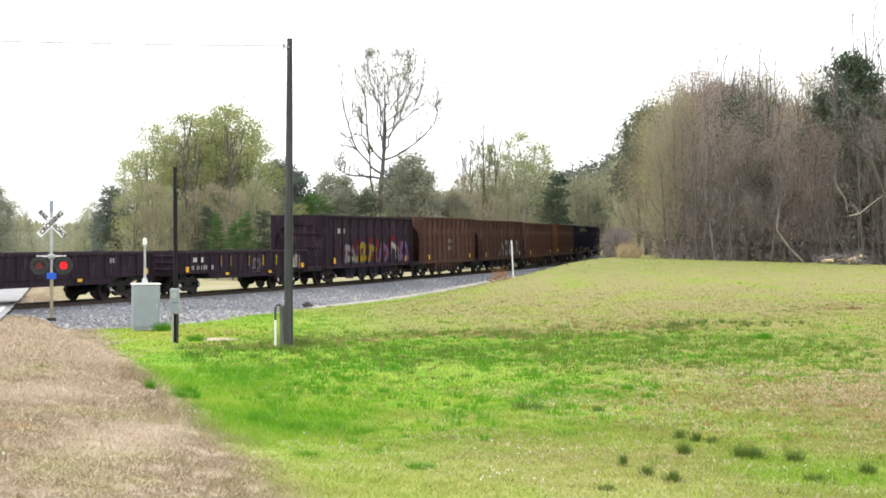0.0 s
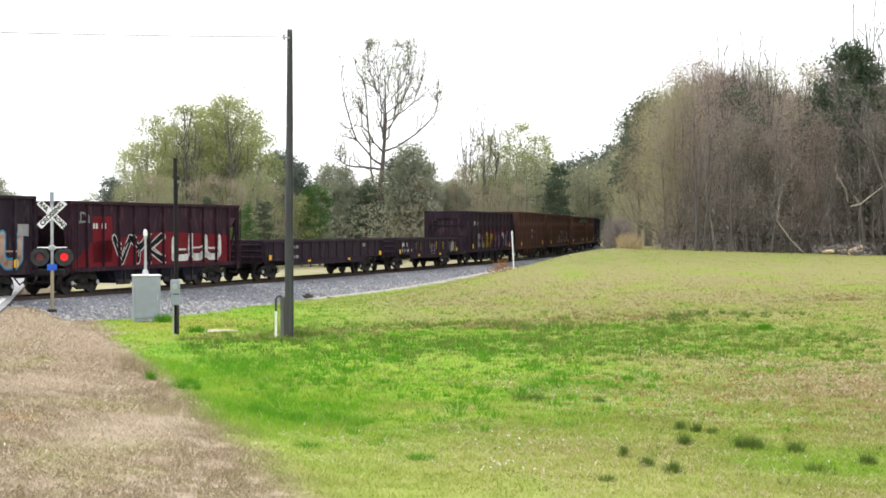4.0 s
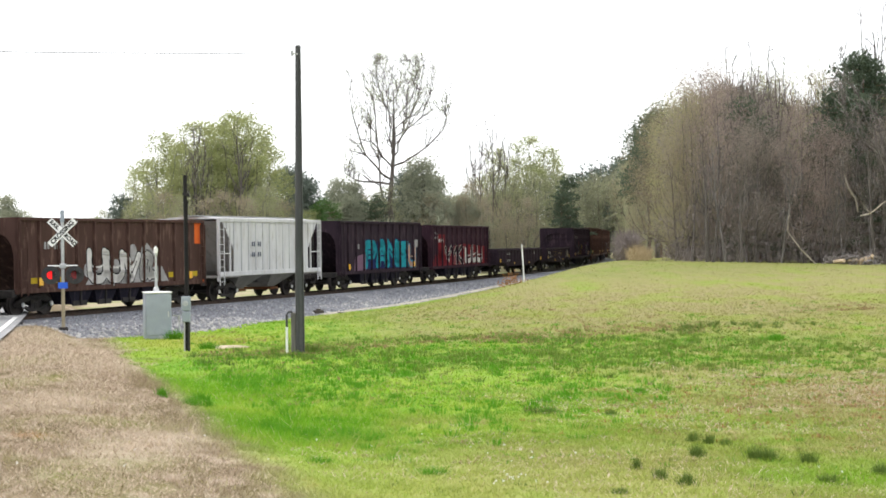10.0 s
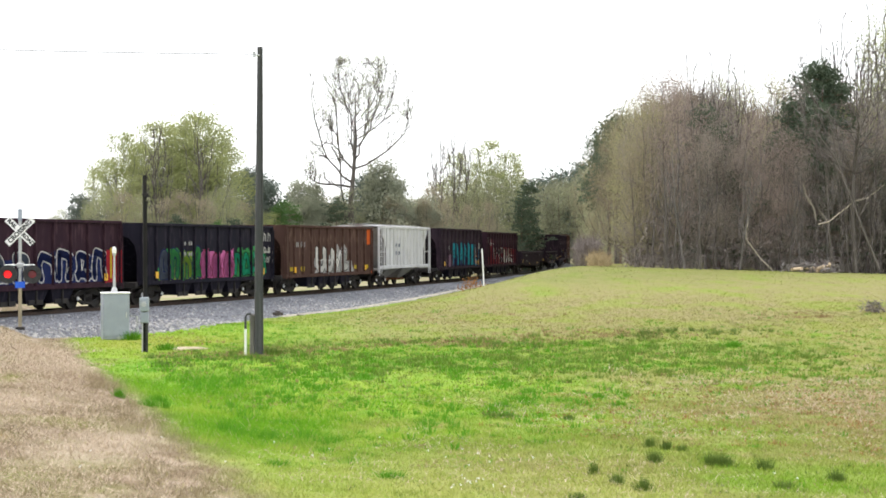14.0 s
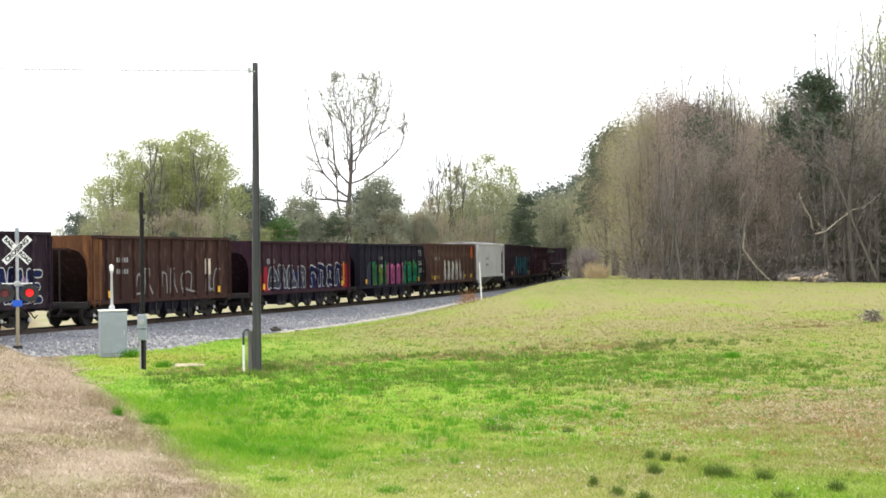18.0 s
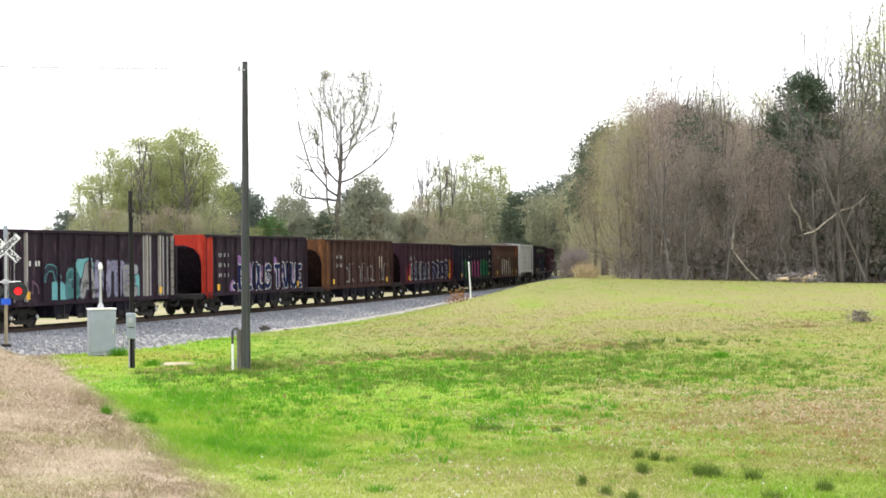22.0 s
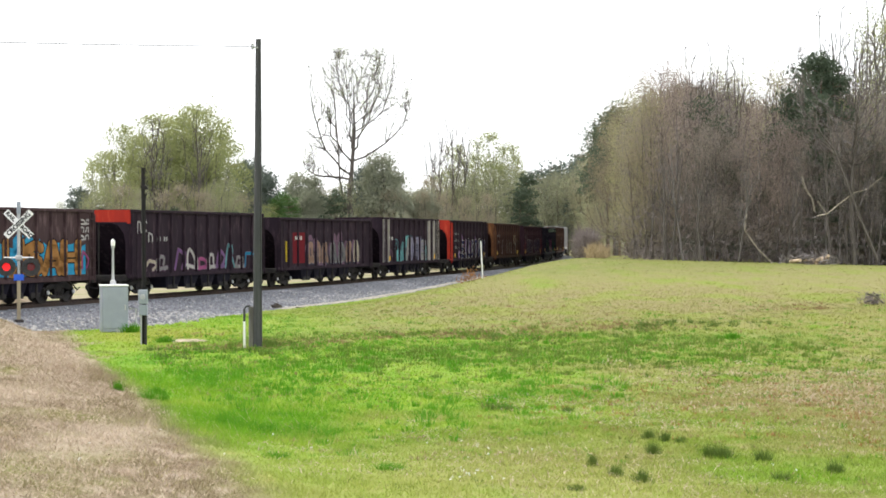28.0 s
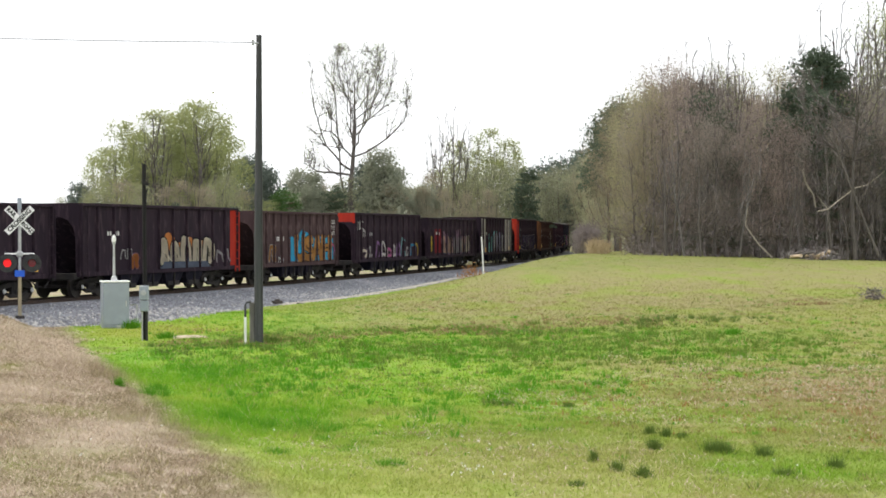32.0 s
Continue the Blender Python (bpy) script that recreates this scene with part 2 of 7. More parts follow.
M = {
    "ground": ground_mat("field_soil_and_grass", False),
    "blades": ground_mat("grass_blades", True),
    "ballast": surface("ballast_stone", (0.13, 0.135, 0.15), (0.18, 0.185, 0.20), 0.95, 0, 0.8, 11.0, 1.0, (0.10, 0.10, 0.115)),
    "gravel": leafy("crushed_stone", (0.115, 0.119, 0.136), (0.34, 0.348, 0.38), 0.95, 0.0),
    "pale_gravel": leafy("pale_crushed_stone", (0.26, 0.255, 0.25), (0.56, 0.55, 0.53), 0.95, 0.0),
    "stone": surface("loose_stone", (0.24, 0.24, 0.26), (0.42, 0.42, 0.42), 0.9, 0, 3, 20, 0.3, None, None, 0.3),
    "pale_stone": surface("pale_rubble", (0.52, 0.51, 0.49), (0.38, 0.38, 0.37), 0.9, 0, 3, 20, 0.3),
    "rail": surface("rail_steel", (0.06, 0.045, 0.04), (0.09, 0.06, 0.045), 0.55, 0.6, 2, 30, 0.1),
    "tie": surface("creosoted_timber", (0.05, 0.04, 0.035), (0.09, 0.075, 0.06), 0.9, 0, 3, 30, 0.3, None, None, 0.2),
    "asphalt": surface("worn_asphalt", (0.26, 0.262, 0.27), (0.33, 0.33, 0.335), 0.75, 0, 0.6, 40, 0.3, (0.24, 0.24, 0.24)),
    "line": surface("road_line_paint", (0.8, 0.8, 0.78), (0.7, 0.7, 0.68), 0.6, 0, 3, 30, 0.05),
    "bark_pole": surface("weathered_pole_wood", (0.050, 0.052, 0.055), (0.080, 0.081, 0.082), 0.95, 0, 1.0, 14, 0.3, (0.036, 0.036, 0.037), (6, 6, 0.4)),
    "black_pole": surface("tarred_pole", (0.005, 0.005, 0.005), (0.012, 0.010, 0.010), 0.9, 0, 2, 20, 0.2, None, (6, 6, 0.5)),
    "galv": surface("galvanised_steel", (0.42, 0.43, 0.44), (0.52, 0.53, 0.54), 0.5, 0.5, 3, 18, 0.05),
    "alu": surface("painted_aluminium", (0.275, 0.312, 0.365), (0.32, 0.358, 0.41), 0.55, 0.0, 1.5, 12, 0.04, (0.27, 0.298, 0.335)),
    "sleeve": surface("tan_weathered_paint", (0.36, 0.30, 0.19), (0.27, 0.23, 0.16), 0.8, 0, 2, 14, 0.1, None, (4, 4, 0.5)),
    "bearing": surface("bright_bearing_steel", (0.55, 0.56, 0.58), (0.42, 0.43, 0.44), 0.35, 0.35, 3, 18, 0.05),
    "white": surface("white_enamel", (0.88, 0.88, 0.87), (0.80, 0.80, 0.79), 0.5, 0, 5, 25, 0.03),
    "black": surface("black_enamel", (0.015, 0.015, 0.017), (0.03, 0.03, 0.03), 0.5, 0, 5, 25, 0.03),
    "blue": surface("blue_sign_face", (0.01, 0.10, 0.62), (0.015, 0.13, 0.70), 0.45, 0, 5, 25, 0.02),
    "yellow": surface("yellow_reflector", (0.75, 0.42, 0.03), (0.68, 0.34, 0.02), 0.4, 0, 6, 25, 0.02),
    "wheel": surface("wheel_steel", (0.014, 0.012, 0.012), (0.028, 0.021, 0.019), 0.6, 0.3, 3, 20, 0.1),
    "truck": surface("dirty_cast_steel", (0.014, 0.0125, 0.013), (0.030, 0.025, 0.022), 0.85, 0.1, 3, 20, 0.2),
    "bark": surface("grey_bark", (0.078, 0.068, 0.061), (0.132, 0.118, 0.105), 0.95, 0, 1.5, 14, 0.4, None, (5, 5, 0.6), 0.2),
    "pale_bark": surface("pale_bark", (0.36, 0.32, 0.26), (0.27, 0.24, 0.19), 0.95, 0, 1.5, 14, 0.3, None, (5, 5, 0.6), 0.2),
    "pale_grey_bark": surface("pale_grey_bark", (0.13, 0.12, 0.112), (0.20, 0.188, 0.175), 0.95, 0, 1.5, 14, 0.4, None, (5, 5, 0.6), 0.2),
    "pine_bark": surface("pine_bark", (0.13, 0.085, 0.06), (0.19, 0.13, 0.09), 0.95, 0, 1.5, 14, 0.4, None, (5, 5, 0.6), 0.2),
    "twig": leafy("brown_twigs", (0.152, 0.128, 0.124), (0.325, 0.280, 0.270), 0.9, 0.0),
    "grey_twig": leafy("grey_twigs", (0.165, 0.149, 0.147), (0.37, 0.34, 0.335), 0.9, 0.0),
    # buds and olive leaves have blue added to the colour for haze
    "bud": leafy("yellow_green_buds", (0.325, 0.36, 0.15), (0.445, 0.475, 0.225), 0.6, 0.4),
    "olive": leafy("olive_buds", (0.30, 0.315, 0.19), (0.41, 0.42, 0.265), 0.7, 0.4),
    "needle": leafy("pine_needles", (0.062, 0.09, 0.06), (0.115, 0.15, 0.095), 0.6, 0.3),
    "fresh_needle": leafy("young_pine_needles", (0.06, 0.13, 0.035), (0.115, 0.205, 0.065), 0.6, 0.35),
    "cane": leafy("dry_cane", (0.46, 0.37, 0.23), (0.31, 0.235, 0.135), 0.9, 0.2),
    "tuft": leafy("dark_rush", (0.085, 0.14, 0.028), (0.19, 0.27, 0.06), 0.7, 0.25),
    "lush_tuft": leafy("lush_grass_tuft", (0.07, 0.24, 0.012), (0.13, 0.34, 0.02), 0.7, 0.3),
    "pale_tuft": leafy("pale_grass_tuft", (0.20, 0.34, 0.03), (0.42, 0.48, 0.11), 0.7, 0.35),
    "rust_weed": leafy("rusty_weeds", (0.30, 0.13, 0.05), (0.40, 0.22, 0.09), 0.8, 0.2),
    # stem colour set dark to paint in the shade inside the wood
    "deep": leafy("shade_dark_stems", (0.075, 0.063, 0.054), (0.14, 0.12, 0.10), 0.95, 0.0),
    # paler, bluer copy of the needles: distance haze put into the colour
    "hazy_needle": leafy("haze_paled_needles", (0.115, 0.15, 0.128), (0.165, 0.20, 0.165), 0.8, 0.3),
    "litter": leafy("straw_litter", (0.22, 0.15, 0.10), (0.66, 0.55, 0.43), 0.9, 0.25),
    "clover": leafy("white_clover", (0.75, 0.75, 0.70), (0.85, 0.85, 0.82), 0.7, 0.2),
    "tan_bud": leafy("tan_buds", (0.18, 0.15, 0.10), (0.33, 0.28, 0.19), 0.8, 0.2),
    "bud_pale": leafy("pale_tree_buds", (0.36, 0.43, 0.19), (0.50, 0.56, 0.27), 0.6, 0.45),
    "dead": leafy("dead_weed_stems", (0.24, 0.165, 0.085), (0.42, 0.31, 0.17), 0.9, 0.15),
    "rank_weed": leafy("rank_weeds", (0.115, 0.19, 0.03), (0.19, 0.28, 0.05), 0.7, 0.3),
    "olive_tuft": leafy("olive_grass_tuft", (0.20, 0.215, 0.06), (0.32, 0.325, 0.115), 0.8, 0.3),
    "pale_litter": leafy("bleached_straw", (0.36, 0.29, 0.20), (0.64, 0.55, 0.43), 0.9, 0.25),
    "wood_tan": leafy("tan_wood_sprays", (0.264, 0.225, 0.148), (0.364, 0.317, 0.211), 0.9, 0.4),
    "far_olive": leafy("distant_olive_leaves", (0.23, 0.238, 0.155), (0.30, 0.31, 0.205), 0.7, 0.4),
    # sprays and grey-green leaves below are brightened, haze put into the colour
    "rose_spray": leafy("rosy_brown_twig_sprays", (0.302, 0.244, 0.211), (0.423, 0.349, 0.308), 0.9, 0.45),
    "grey_spray": leafy("grey_brown_twig_sprays", (0.280, 0.244, 0.209), (0.401, 0.357, 0.313), 0.9, 0.45),
    "tan_spray": leafy("tan_budding_sprays", (0.32, 0.283, 0.20), (0.43, 0.385, 0.28), 0.9, 0.45),
    "olive_spray": leafy("olive_budding_sprays", (0.322, 0.310, 0.161), (0.460, 0.443, 0.236), 0.8, 0.45),
    "hazy_leaf": leafy("hazy_green_leaves", (0.32, 0.34, 0.255), (0.38, 0.40, 0.30), 0.7, 0.5),
    "dark_leaf": leafy("dark_evergreen_leaves", (0.13, 0.162, 0.135), (0.175, 0.21, 0.175), 0.6, 0.4),
    "sand": surface("pale_sand", (0.50, 0.415, 0.31), (0.38, 0.31, 0.21), 0.95, 0, 3, 25, 0.3),
    "dusty_sand": surface("dusty_sand_and_grit", (0.42, 0.38, 0.32), (0.27, 0.255, 0.23), 0.95, 0, 1.2, 9, 0.5, (0.5, 0.46, 0.39)),
    "cut_wood": surface("sawn_wood", (0.62, 0.50, 0.36), (0.50, 0.38, 0.26), 0.8, 0, 4, 30, 0.2),
}


# ---- mesh tools ----
class Shape:
    """Gathers simple solids into one mesh."""

    def __init__(self):
        self.v, self.f = [], []

    def add(self, verts, faces):
        k = len(self.v)
        self.v.extend(verts)
        self.f.extend([tuple(i + k for i in f) for f in faces])
        return self

    def box(self, x0, x1, y0, y1, z0, z1, bevel=0.0):
        b = min(bevel, (x1 - x0) / 2.2, (y1 - y0) / 2.2, (z1 - z0) / 2.2)
        if b <= 0:
            v = [(x, y, z) for x in (x0, x1) for y in (y0, y1) for z in (z0, z1)]
            return self.add(v, [(0, 1, 3, 2), (4, 6, 7, 5), (0, 4, 5, 1), (2, 3, 7, 6), (0, 2, 6, 4), (1, 5, 7, 3)])
        rows = []
        for z, i in ((z0, b), (z0 + b, 0), (z1 - b, 0), (z1, b)):
            rows.append([(x0 + i + b * (i == 0), y0 + i, z), (x1 - i - b * (i == 0), y0 + i, z), (x1 - i, y0 + i + b * (i == 0), z), (x1 - i, y1 - i - b * (i == 0), z),
                         (x1 - i - b * (i == 0), y1 - i, z), (x0 + i + b * (i == 0), y1 - i, z), (x0 + i, y1 - i - b * (i == 0), z), (x0 + i, y0 + i + b * (i == 0), z)])
        rows[0] = [(x0 + b, y0 + b, z0)] * 0 or [(x0 + 2 * b, y0 + b, z0), (x1 - 2 * b, y0 + b, z0), (x1 - b, y0 + 2 * b, z0), (x1 - b, y1 - 2 * b, z0),
                                                (x1 - 2 * b, y1 - b, z0), (x0 + 2 * b, y1 - b, z0), (x0 + b, y1 - 2 * b, z0), (x0 + b, y0 + 2 * b, z0)]
        rows[3] = [(p[0], p[1], z1) for p in rows[0]]
        return self.loft(rows)

    def loft(self, rings, caps=True):
        n = len(rings[0])
        f = [(a * n + i, a * n + (i + 1) % n, (a + 1) * n + (i + 1) % n, (a + 1) * n + i) for a in range(len(rings) - 1) for i in range(n)]
        if caps:
            f += [tuple(range(n - 1, -1, -1)), tuple((len(rings) - 1) * n + i for i in range(n))]
        return self.add([p for r in rings for p in r], f)

    def tube(self, pts, radii, n=8, caps=True):
        """A round bar along points."""
        pts = [Vector(p) for p in pts]
        radii = radii if isinstance(radii, (list, tuple)) else [radii] * len(pts)
        rings = []
        for i, p in enumerate(pts):
            d = (pts[min(i + 1, len(pts) - 1)] - pts[max(i - 1, 0)]).normalized()
            a = d.orthogonal().normalized() if abs(d.z) < 0.99 else Vector((1, 0, 0))
            a = (a - d * a.dot(d)).normalized()
            b = d.cross(a)
            rings.append([tuple(p + radii[i] * (a * math.cos(2 * math.pi * k / n) + b * math.sin(2 * math.pi * k / n))) for k in range(n)])
        return self.loft(rings, caps)

    def slab(self, outline, axis, a, b):
        """A polygon of two coordinates pushed from a to b along an axis (0 x, 1 y, 2 z)."""
        def at(p, c):
            q = list(p)
            q.insert(axis, c)
            return tuple(q)
        return self.loft([[at(p, a) for p in outline], [at(p, b) for p in outline]])

    def mesh(self, name, material, smooth=False):
        me = bpy.data.meshes.new(name)
        me.from_pydata(self.v, [], self.f)
        me.materials.append(material)
        if smooth:
            me.shade_smooth()
        me.update()
        return me


def part(name, shape, material, parent, label="", at=None, smooth=False):
    """One mesh object under a thing or a part."""
    me = shape.mesh(name, material, smooth) if isinstance(shape, Shape) else shape
    ob = new(name, me)
    ob.parent = parent
    if at is not None:
        ob.matrix_basis = at
    return tagged(ob, label)


def thing(name, label, category, at=None, group="", kind=""):
    ob = new(name)
    ob.empty_display_size = 0.2
    if at is not None:
        ob.matrix_basis = at
    return tagged(ob, label, category, group, kind)


def tri_mesh(name, verts, material, sides=3):
    """Loose triangles or quads from an array of corners."""
    verts = np.asarray(verts, dtype=np.float32).reshape(-1, 3)
    n = len(verts)
    me = bpy.data.meshes.new(name)
    me.vertices.add(n)
    me.vertices.foreach_set("co", verts.ravel())
    me.loops.add(n)
    me.loops.foreach_set("vertex_index", np.arange(n, dtype=np.int32))
    me.polygons.add(n // sides)
    me.polygons.foreach_set("loop_start", np.arange(0, n, sides, dtype=np.int32))
    me.materials.append(material)
    me.update(calc_edges=True)
    return me


# ---- the line of the railway ----
STEP = 1.0
TS = np.arange(-290, 420) * STEP


def bend(s):
    k = 0.0016149 + 9.296e-6 * s - 9.497e-8 * s * s
    return np.where(s > 120, 0.0022, np.where(s < -100, 0.0, np.where(s < -30, 0.00125, k)))


TH = np.cumsum(bend(TS)) * -STEP
TH = TH - np.interp(0, TS, TH) + radians(20.43)
TX, TY = np.cumsum(np.sin(TH)) * STEP, np.cumsum(np.cos(TH)) * STEP
TX, TY = TX - np.interp(0, TS, TX) - 13.05, TY - np.interp(0, TS, TY) + 69.88


def rail_z(s):
    return 0.003623 * s + 3.9e-6 * s * s


def on_line(s, off=0.0, z=0.0):
    """A place on the railway: s along it, off to its right, z over the rails."""
    x, y, a = np.interp(s, TS, TX), np.interp(s, TS, TY), np.interp(s, TS, TH)
    return Vector((x + off * math.cos(a), y - off * math.sin(a), z + rail_z(s)))


def heading(s):
    return 90 - math.degrees(np.interp(s, TS, TH))


def line_coords(x, y):
    """s and offset to the right of the railway, for arrays of places."""
    x, y = np.asarray(x, float).ravel(), np.asarray(y, float).ravel()
    s, o = np.empty_like(x), np.empty_like(x)
    for i in range(0, len(x), 20000):
        dx, dy = x[i:i + 20000, None] - TX, y[i:i + 20000, None] - TY
        j = np.argmin(dx * dx + dy * dy, axis=1)
        r = np.arange(len(j))
        s[i:i + 20000] = TS[j] + dx[r, j] * np.sin(TH[j]) + dy[r, j] * np.cos(TH[j])
        o[i:i + 20000] = dx[r, j] * np.cos(TH[j]) - dy[r, j] * np.sin(TH[j])
    return s, o


def smooth(v, a, b):
    t = np.clip((np.asarray(v, float) - a) / (b - a), 0, 1)
    return t * t * (3 - 2 * t)


def road_z(y):
    return 0.72 - 0.70 * smooth(y, -4, 58)


def toe(s):
    """How far from the track's middle the ballast ends."""
    return np.interp(s, [-25, -20, -15, -11, -8, 0, 12, 23, 35, 46, 400], [3.4, 4.8, 9.0, 9.4, 8.6, 7.0, 6.4, 5.6, 4.7, 4.2, 4.0])


def lie(x, y, s, o):
    """Height of the open field."""
    r = np.hypot(x, y)
    low = -0.50 + 1.24 * (1 - smooth(r, -14, 36))
    hill = smooth(y + 0.35 * x, 46, 112) * smooth(o, 1.8, 9.5) * (1.85 - 0.026 * np.clip(x - 12, 0, 40))
    low = low + hill
    # the field falls to the foot of the ballast
    foot_z = rail_z(s) - np.interp(s, [-10, 0, 12, 23, 35, 46, 60], [0.46, 0.56, 0.58, 0.52, 0.37, 0.14, 0.10])
    near_foot = (1 - smooth(o - toe(s), 0.0, 7.5)) * smooth(s, -12, -2) * (1 - smooth(s, 56, 74))
    low = low * (1 - near_foot) + foot_z * near_foot
    behind = rail_z(s) - 0.45
    low = np.where(o < 0, behind, low * smooth(o, 0, 6) + behind * (1 - smooth(o, 0, 6)))
    # the road's bank
    d = (x - (ROAD_X + ROAD_SLOPE * y))
    bank = smooth((d - 0.2) / np.interp(y, [30, 47], [5.3, 1.5]), 0, 1)
    return low * bank + (road_z(y) - 0.06) * (1 - bank)


def ground_height(x, y):
    x, y = np.asarray(x, float), np.asarray(y, float)
    shape = x.shape
    x, y = x.ravel(), y.ravel()
    s, o = line_coords(x, y)
    z = lie(x, y, s, o)
    far = smooth(np.hypot(x, y), 250, 700)
    z = z * (1 - far) + 0.5 * far
    # below the ballast
    w = toe(s)
    a = np.abs(o)
    bed = rail_z(s) - 0.5
    under = smooth(a, w - 0.2, w - 1.4)
    z = np.where(far > 0.5, z, z * (1 - under) + np.minimum(z, bed - 0.4) * under)
    return z.reshape(shape)


def gz(x, y):
    return float(ground_height(np.array([x]), np.array([y]))[0])


def spread(a, b, fine0, fine1, step, grow=1.18):
    v = list(np.arange(fine0, fine1, step))
    d, p = step, fine0
    while p > a:
        d *= grow
        p -= d
        v.insert(0, p)
    d, p = step, v[-1]
    while p < b:
        d *= grow
        p += d
        v.append(p)
    return np.array(v)


gx, gy = spread(-2500, 2500, -30, 50, 0.5), spread(-2500, 2600, -4, 150, 0.5)
GX, GY = np.meshgrid(gx, gy)
GZ = ground_height(GX, GY)
rough_rng = np.random.default_rng(5)
near = smooth(np.hypot(GX, GY), 160, 60)
GZ = GZ + near * (rough_rng.normal(0, 0.006, GZ.shape))
nx, ny = len(gx), len(gy)
gi = np.arange(nx * ny).reshape(ny, nx)
quads = np.stack([gi[:-1, :-1], gi[:-1, 1:], gi[1:, 1:], gi[1:, :-1]], -1).reshape(-1, 4)
gm = bpy.data.meshes.new("ground")
gm.vertices.add(nx * ny)
gm.vertices.foreach_set("co", np.stack([GX, GY, GZ], -1).astype(np.float32).ravel())
gm.loops.add(quads.size)
gm.loops.foreach_set("vertex_index", quads.astype(np.int32).ravel())
gm.polygons.add(len(quads))
gm.polygons.foreach_set("loop_start", np.arange(0, quads.size, 4, dtype=np.int32))
gm.materials.append(M["ground"])
gm.update(calc_edges=True)
gm.shade_smooth()
tagged(new("ground", gm), "rough green meadow with straw verge and a gentle rise", "ground", kind="structure")


# ---- road ----
def strip(name, material, ys, left, right, lift, crown=0.0):
    v, f = [], []
    for y in ys:
        for k in range(5):
            d = left + (right - left) * k / 4
            v.append((ROAD_X + ROAD_SLOPE * y + d, y, float(road_z(y)) + lift + crown * (1 - abs(k - 2) / 2)))
    for i in range(len(ys) - 1):
        for k in range(4):
            a = i * 5 + k
            f.append((a, a + 1, a + 6, a + 5))
    s = Shape().add(v, f)
    return s


ys = np.arange(-30, 190, 2.0)
road = part("road", strip("road", None, ys, -8.1, -0.45, 0.03, 0.05), M["asphalt"], None)
tagged(road, "pale worn asphalt road running to the level crossing", "road", kind="structure")
part("edge_line", strip("edge_line", None, ys[ys < 57], -0.86, -0.68, 0.05), M["line"], road, "white painted edge line")
part("edge_line", strip("edge_line", None, ys, -7.6, -7.44, 0.05), M["line"], road, "white painted edge line")

# ---- railway track ----
bed = Shape()
rows = []
for s in np.concatenate([np.arange(-284, -30, 2.0), np.arange(-30, 60, 0.5), np.arange(60, 412, 2.0)]):
    w = float(toe(s))
    row = []
    for o in (-4.2, -1.9, -1.0, 0.0, 1.0, 1.9):
        row.append(tuple(on_line(s, o, -0.13 if abs(o) < 1.95 else -0.75)))
    edge = on_line(s, w)
    e = gz(edge.x, edge.y) - 0.08
    for k in range(1, 6):
        p = on_line(s, 1.9 + (w - 1.9) * k / 5)
        z0 = rail_z(s) - 0.13
        f = k / 5
        row.append((p.x, p.y, z0 + (e - z0) * (0.65 * f + 0.35 * f * f) + random.uniform(-0.03, 0.03) * (k < 5)))
    rows.append(row)
n = len(rows[0])
bed.add([p for r in rows for p in r], [(i * n + k, i * n + k + 1, (i + 1) * n + k + 1, (i + 1) * n + k) for i in range(len(rows) - 1) for k in range(n - 1)])
track = part("railway_track", bed, M["ballast"], None, smooth=True)
tagged(track, "curving single railway track on grey crushed-stone ballast", "railway track", kind="structure")
for side in (-0.76, 0.76):
    prof = [(-0.07, -0.17), (0.07, -0.17), (0.07, -0.15), (0.012, -0.12), (0.012, -0.045), (0.036, -0.035), (0.036, 0), (-0.036, 0), (-0.036, -0.035), (-0.012, -0.045), (-0.012, -0.12), (-0.07, -0.15)]
    rings = [[tuple(on_line(s, side + a, b)) for a, b in prof] for s in np.arange(-284, 410, 3.0)]
    part("rail", Shape().loft(rings), M["rail"], track, "rust-brown steel rail")
tie_mesh = Shape().box(-0.11, 0.11, -1.3, 1.3, -0.3, -0.165, 0.015).mesh("tie", M["tie"])
for i in range(240):
    s = -28 + i * 0.52
    p = on_line(s)
    part("tie", tie_mesh, None, track, at=pose(p.x, p.y, p.z, 0, 0, heading(s)))

foot = Shape()
frow = []
for s in np.arange(2, 46, 1.0):
    w = float(toe(s))
    wide = (0.12 + 0.17 * math.sin(s * 0.9) + 0.14 * math.sin(s * 2.3)) * min(1.0, (s - 2) / 8)
    frow.append([tuple(Vector((p.x, p.y, max(gz(p.x, p.y), -9) + h))) for p, h in ((on_line(s, w - 0.25), 0.05), (on_line(s, w + wide * 0.4), 0.04), (on_line(s, w + wide + 0.12), -0.02))])
foot.add([p for r in frow for p in r], [(i * 3 + k, i * 3 + k + 1, i * 3 + k + 4, i * 3 + k + 3) for i in range(len(frow) - 1) for k in range(2)])
part("sandy_foot", foot, M["dusty_sand"], track, "pale sandy strip at the foot of the ballast", smooth=True)

# ---- the train ----
def paint(name, base, second, third, rough=0.85):
    """Weathered wagon paint with streaks that run down."""
    m = surface(name, base, second, rough, 0.0, 0.9, 3.0, 0.12, third, (1.6, 1.6, 0.35))
    m.node_tree.nodes["Principled BSDF"].inputs["Specular IOR Level"].default_value = 0.15
    return m


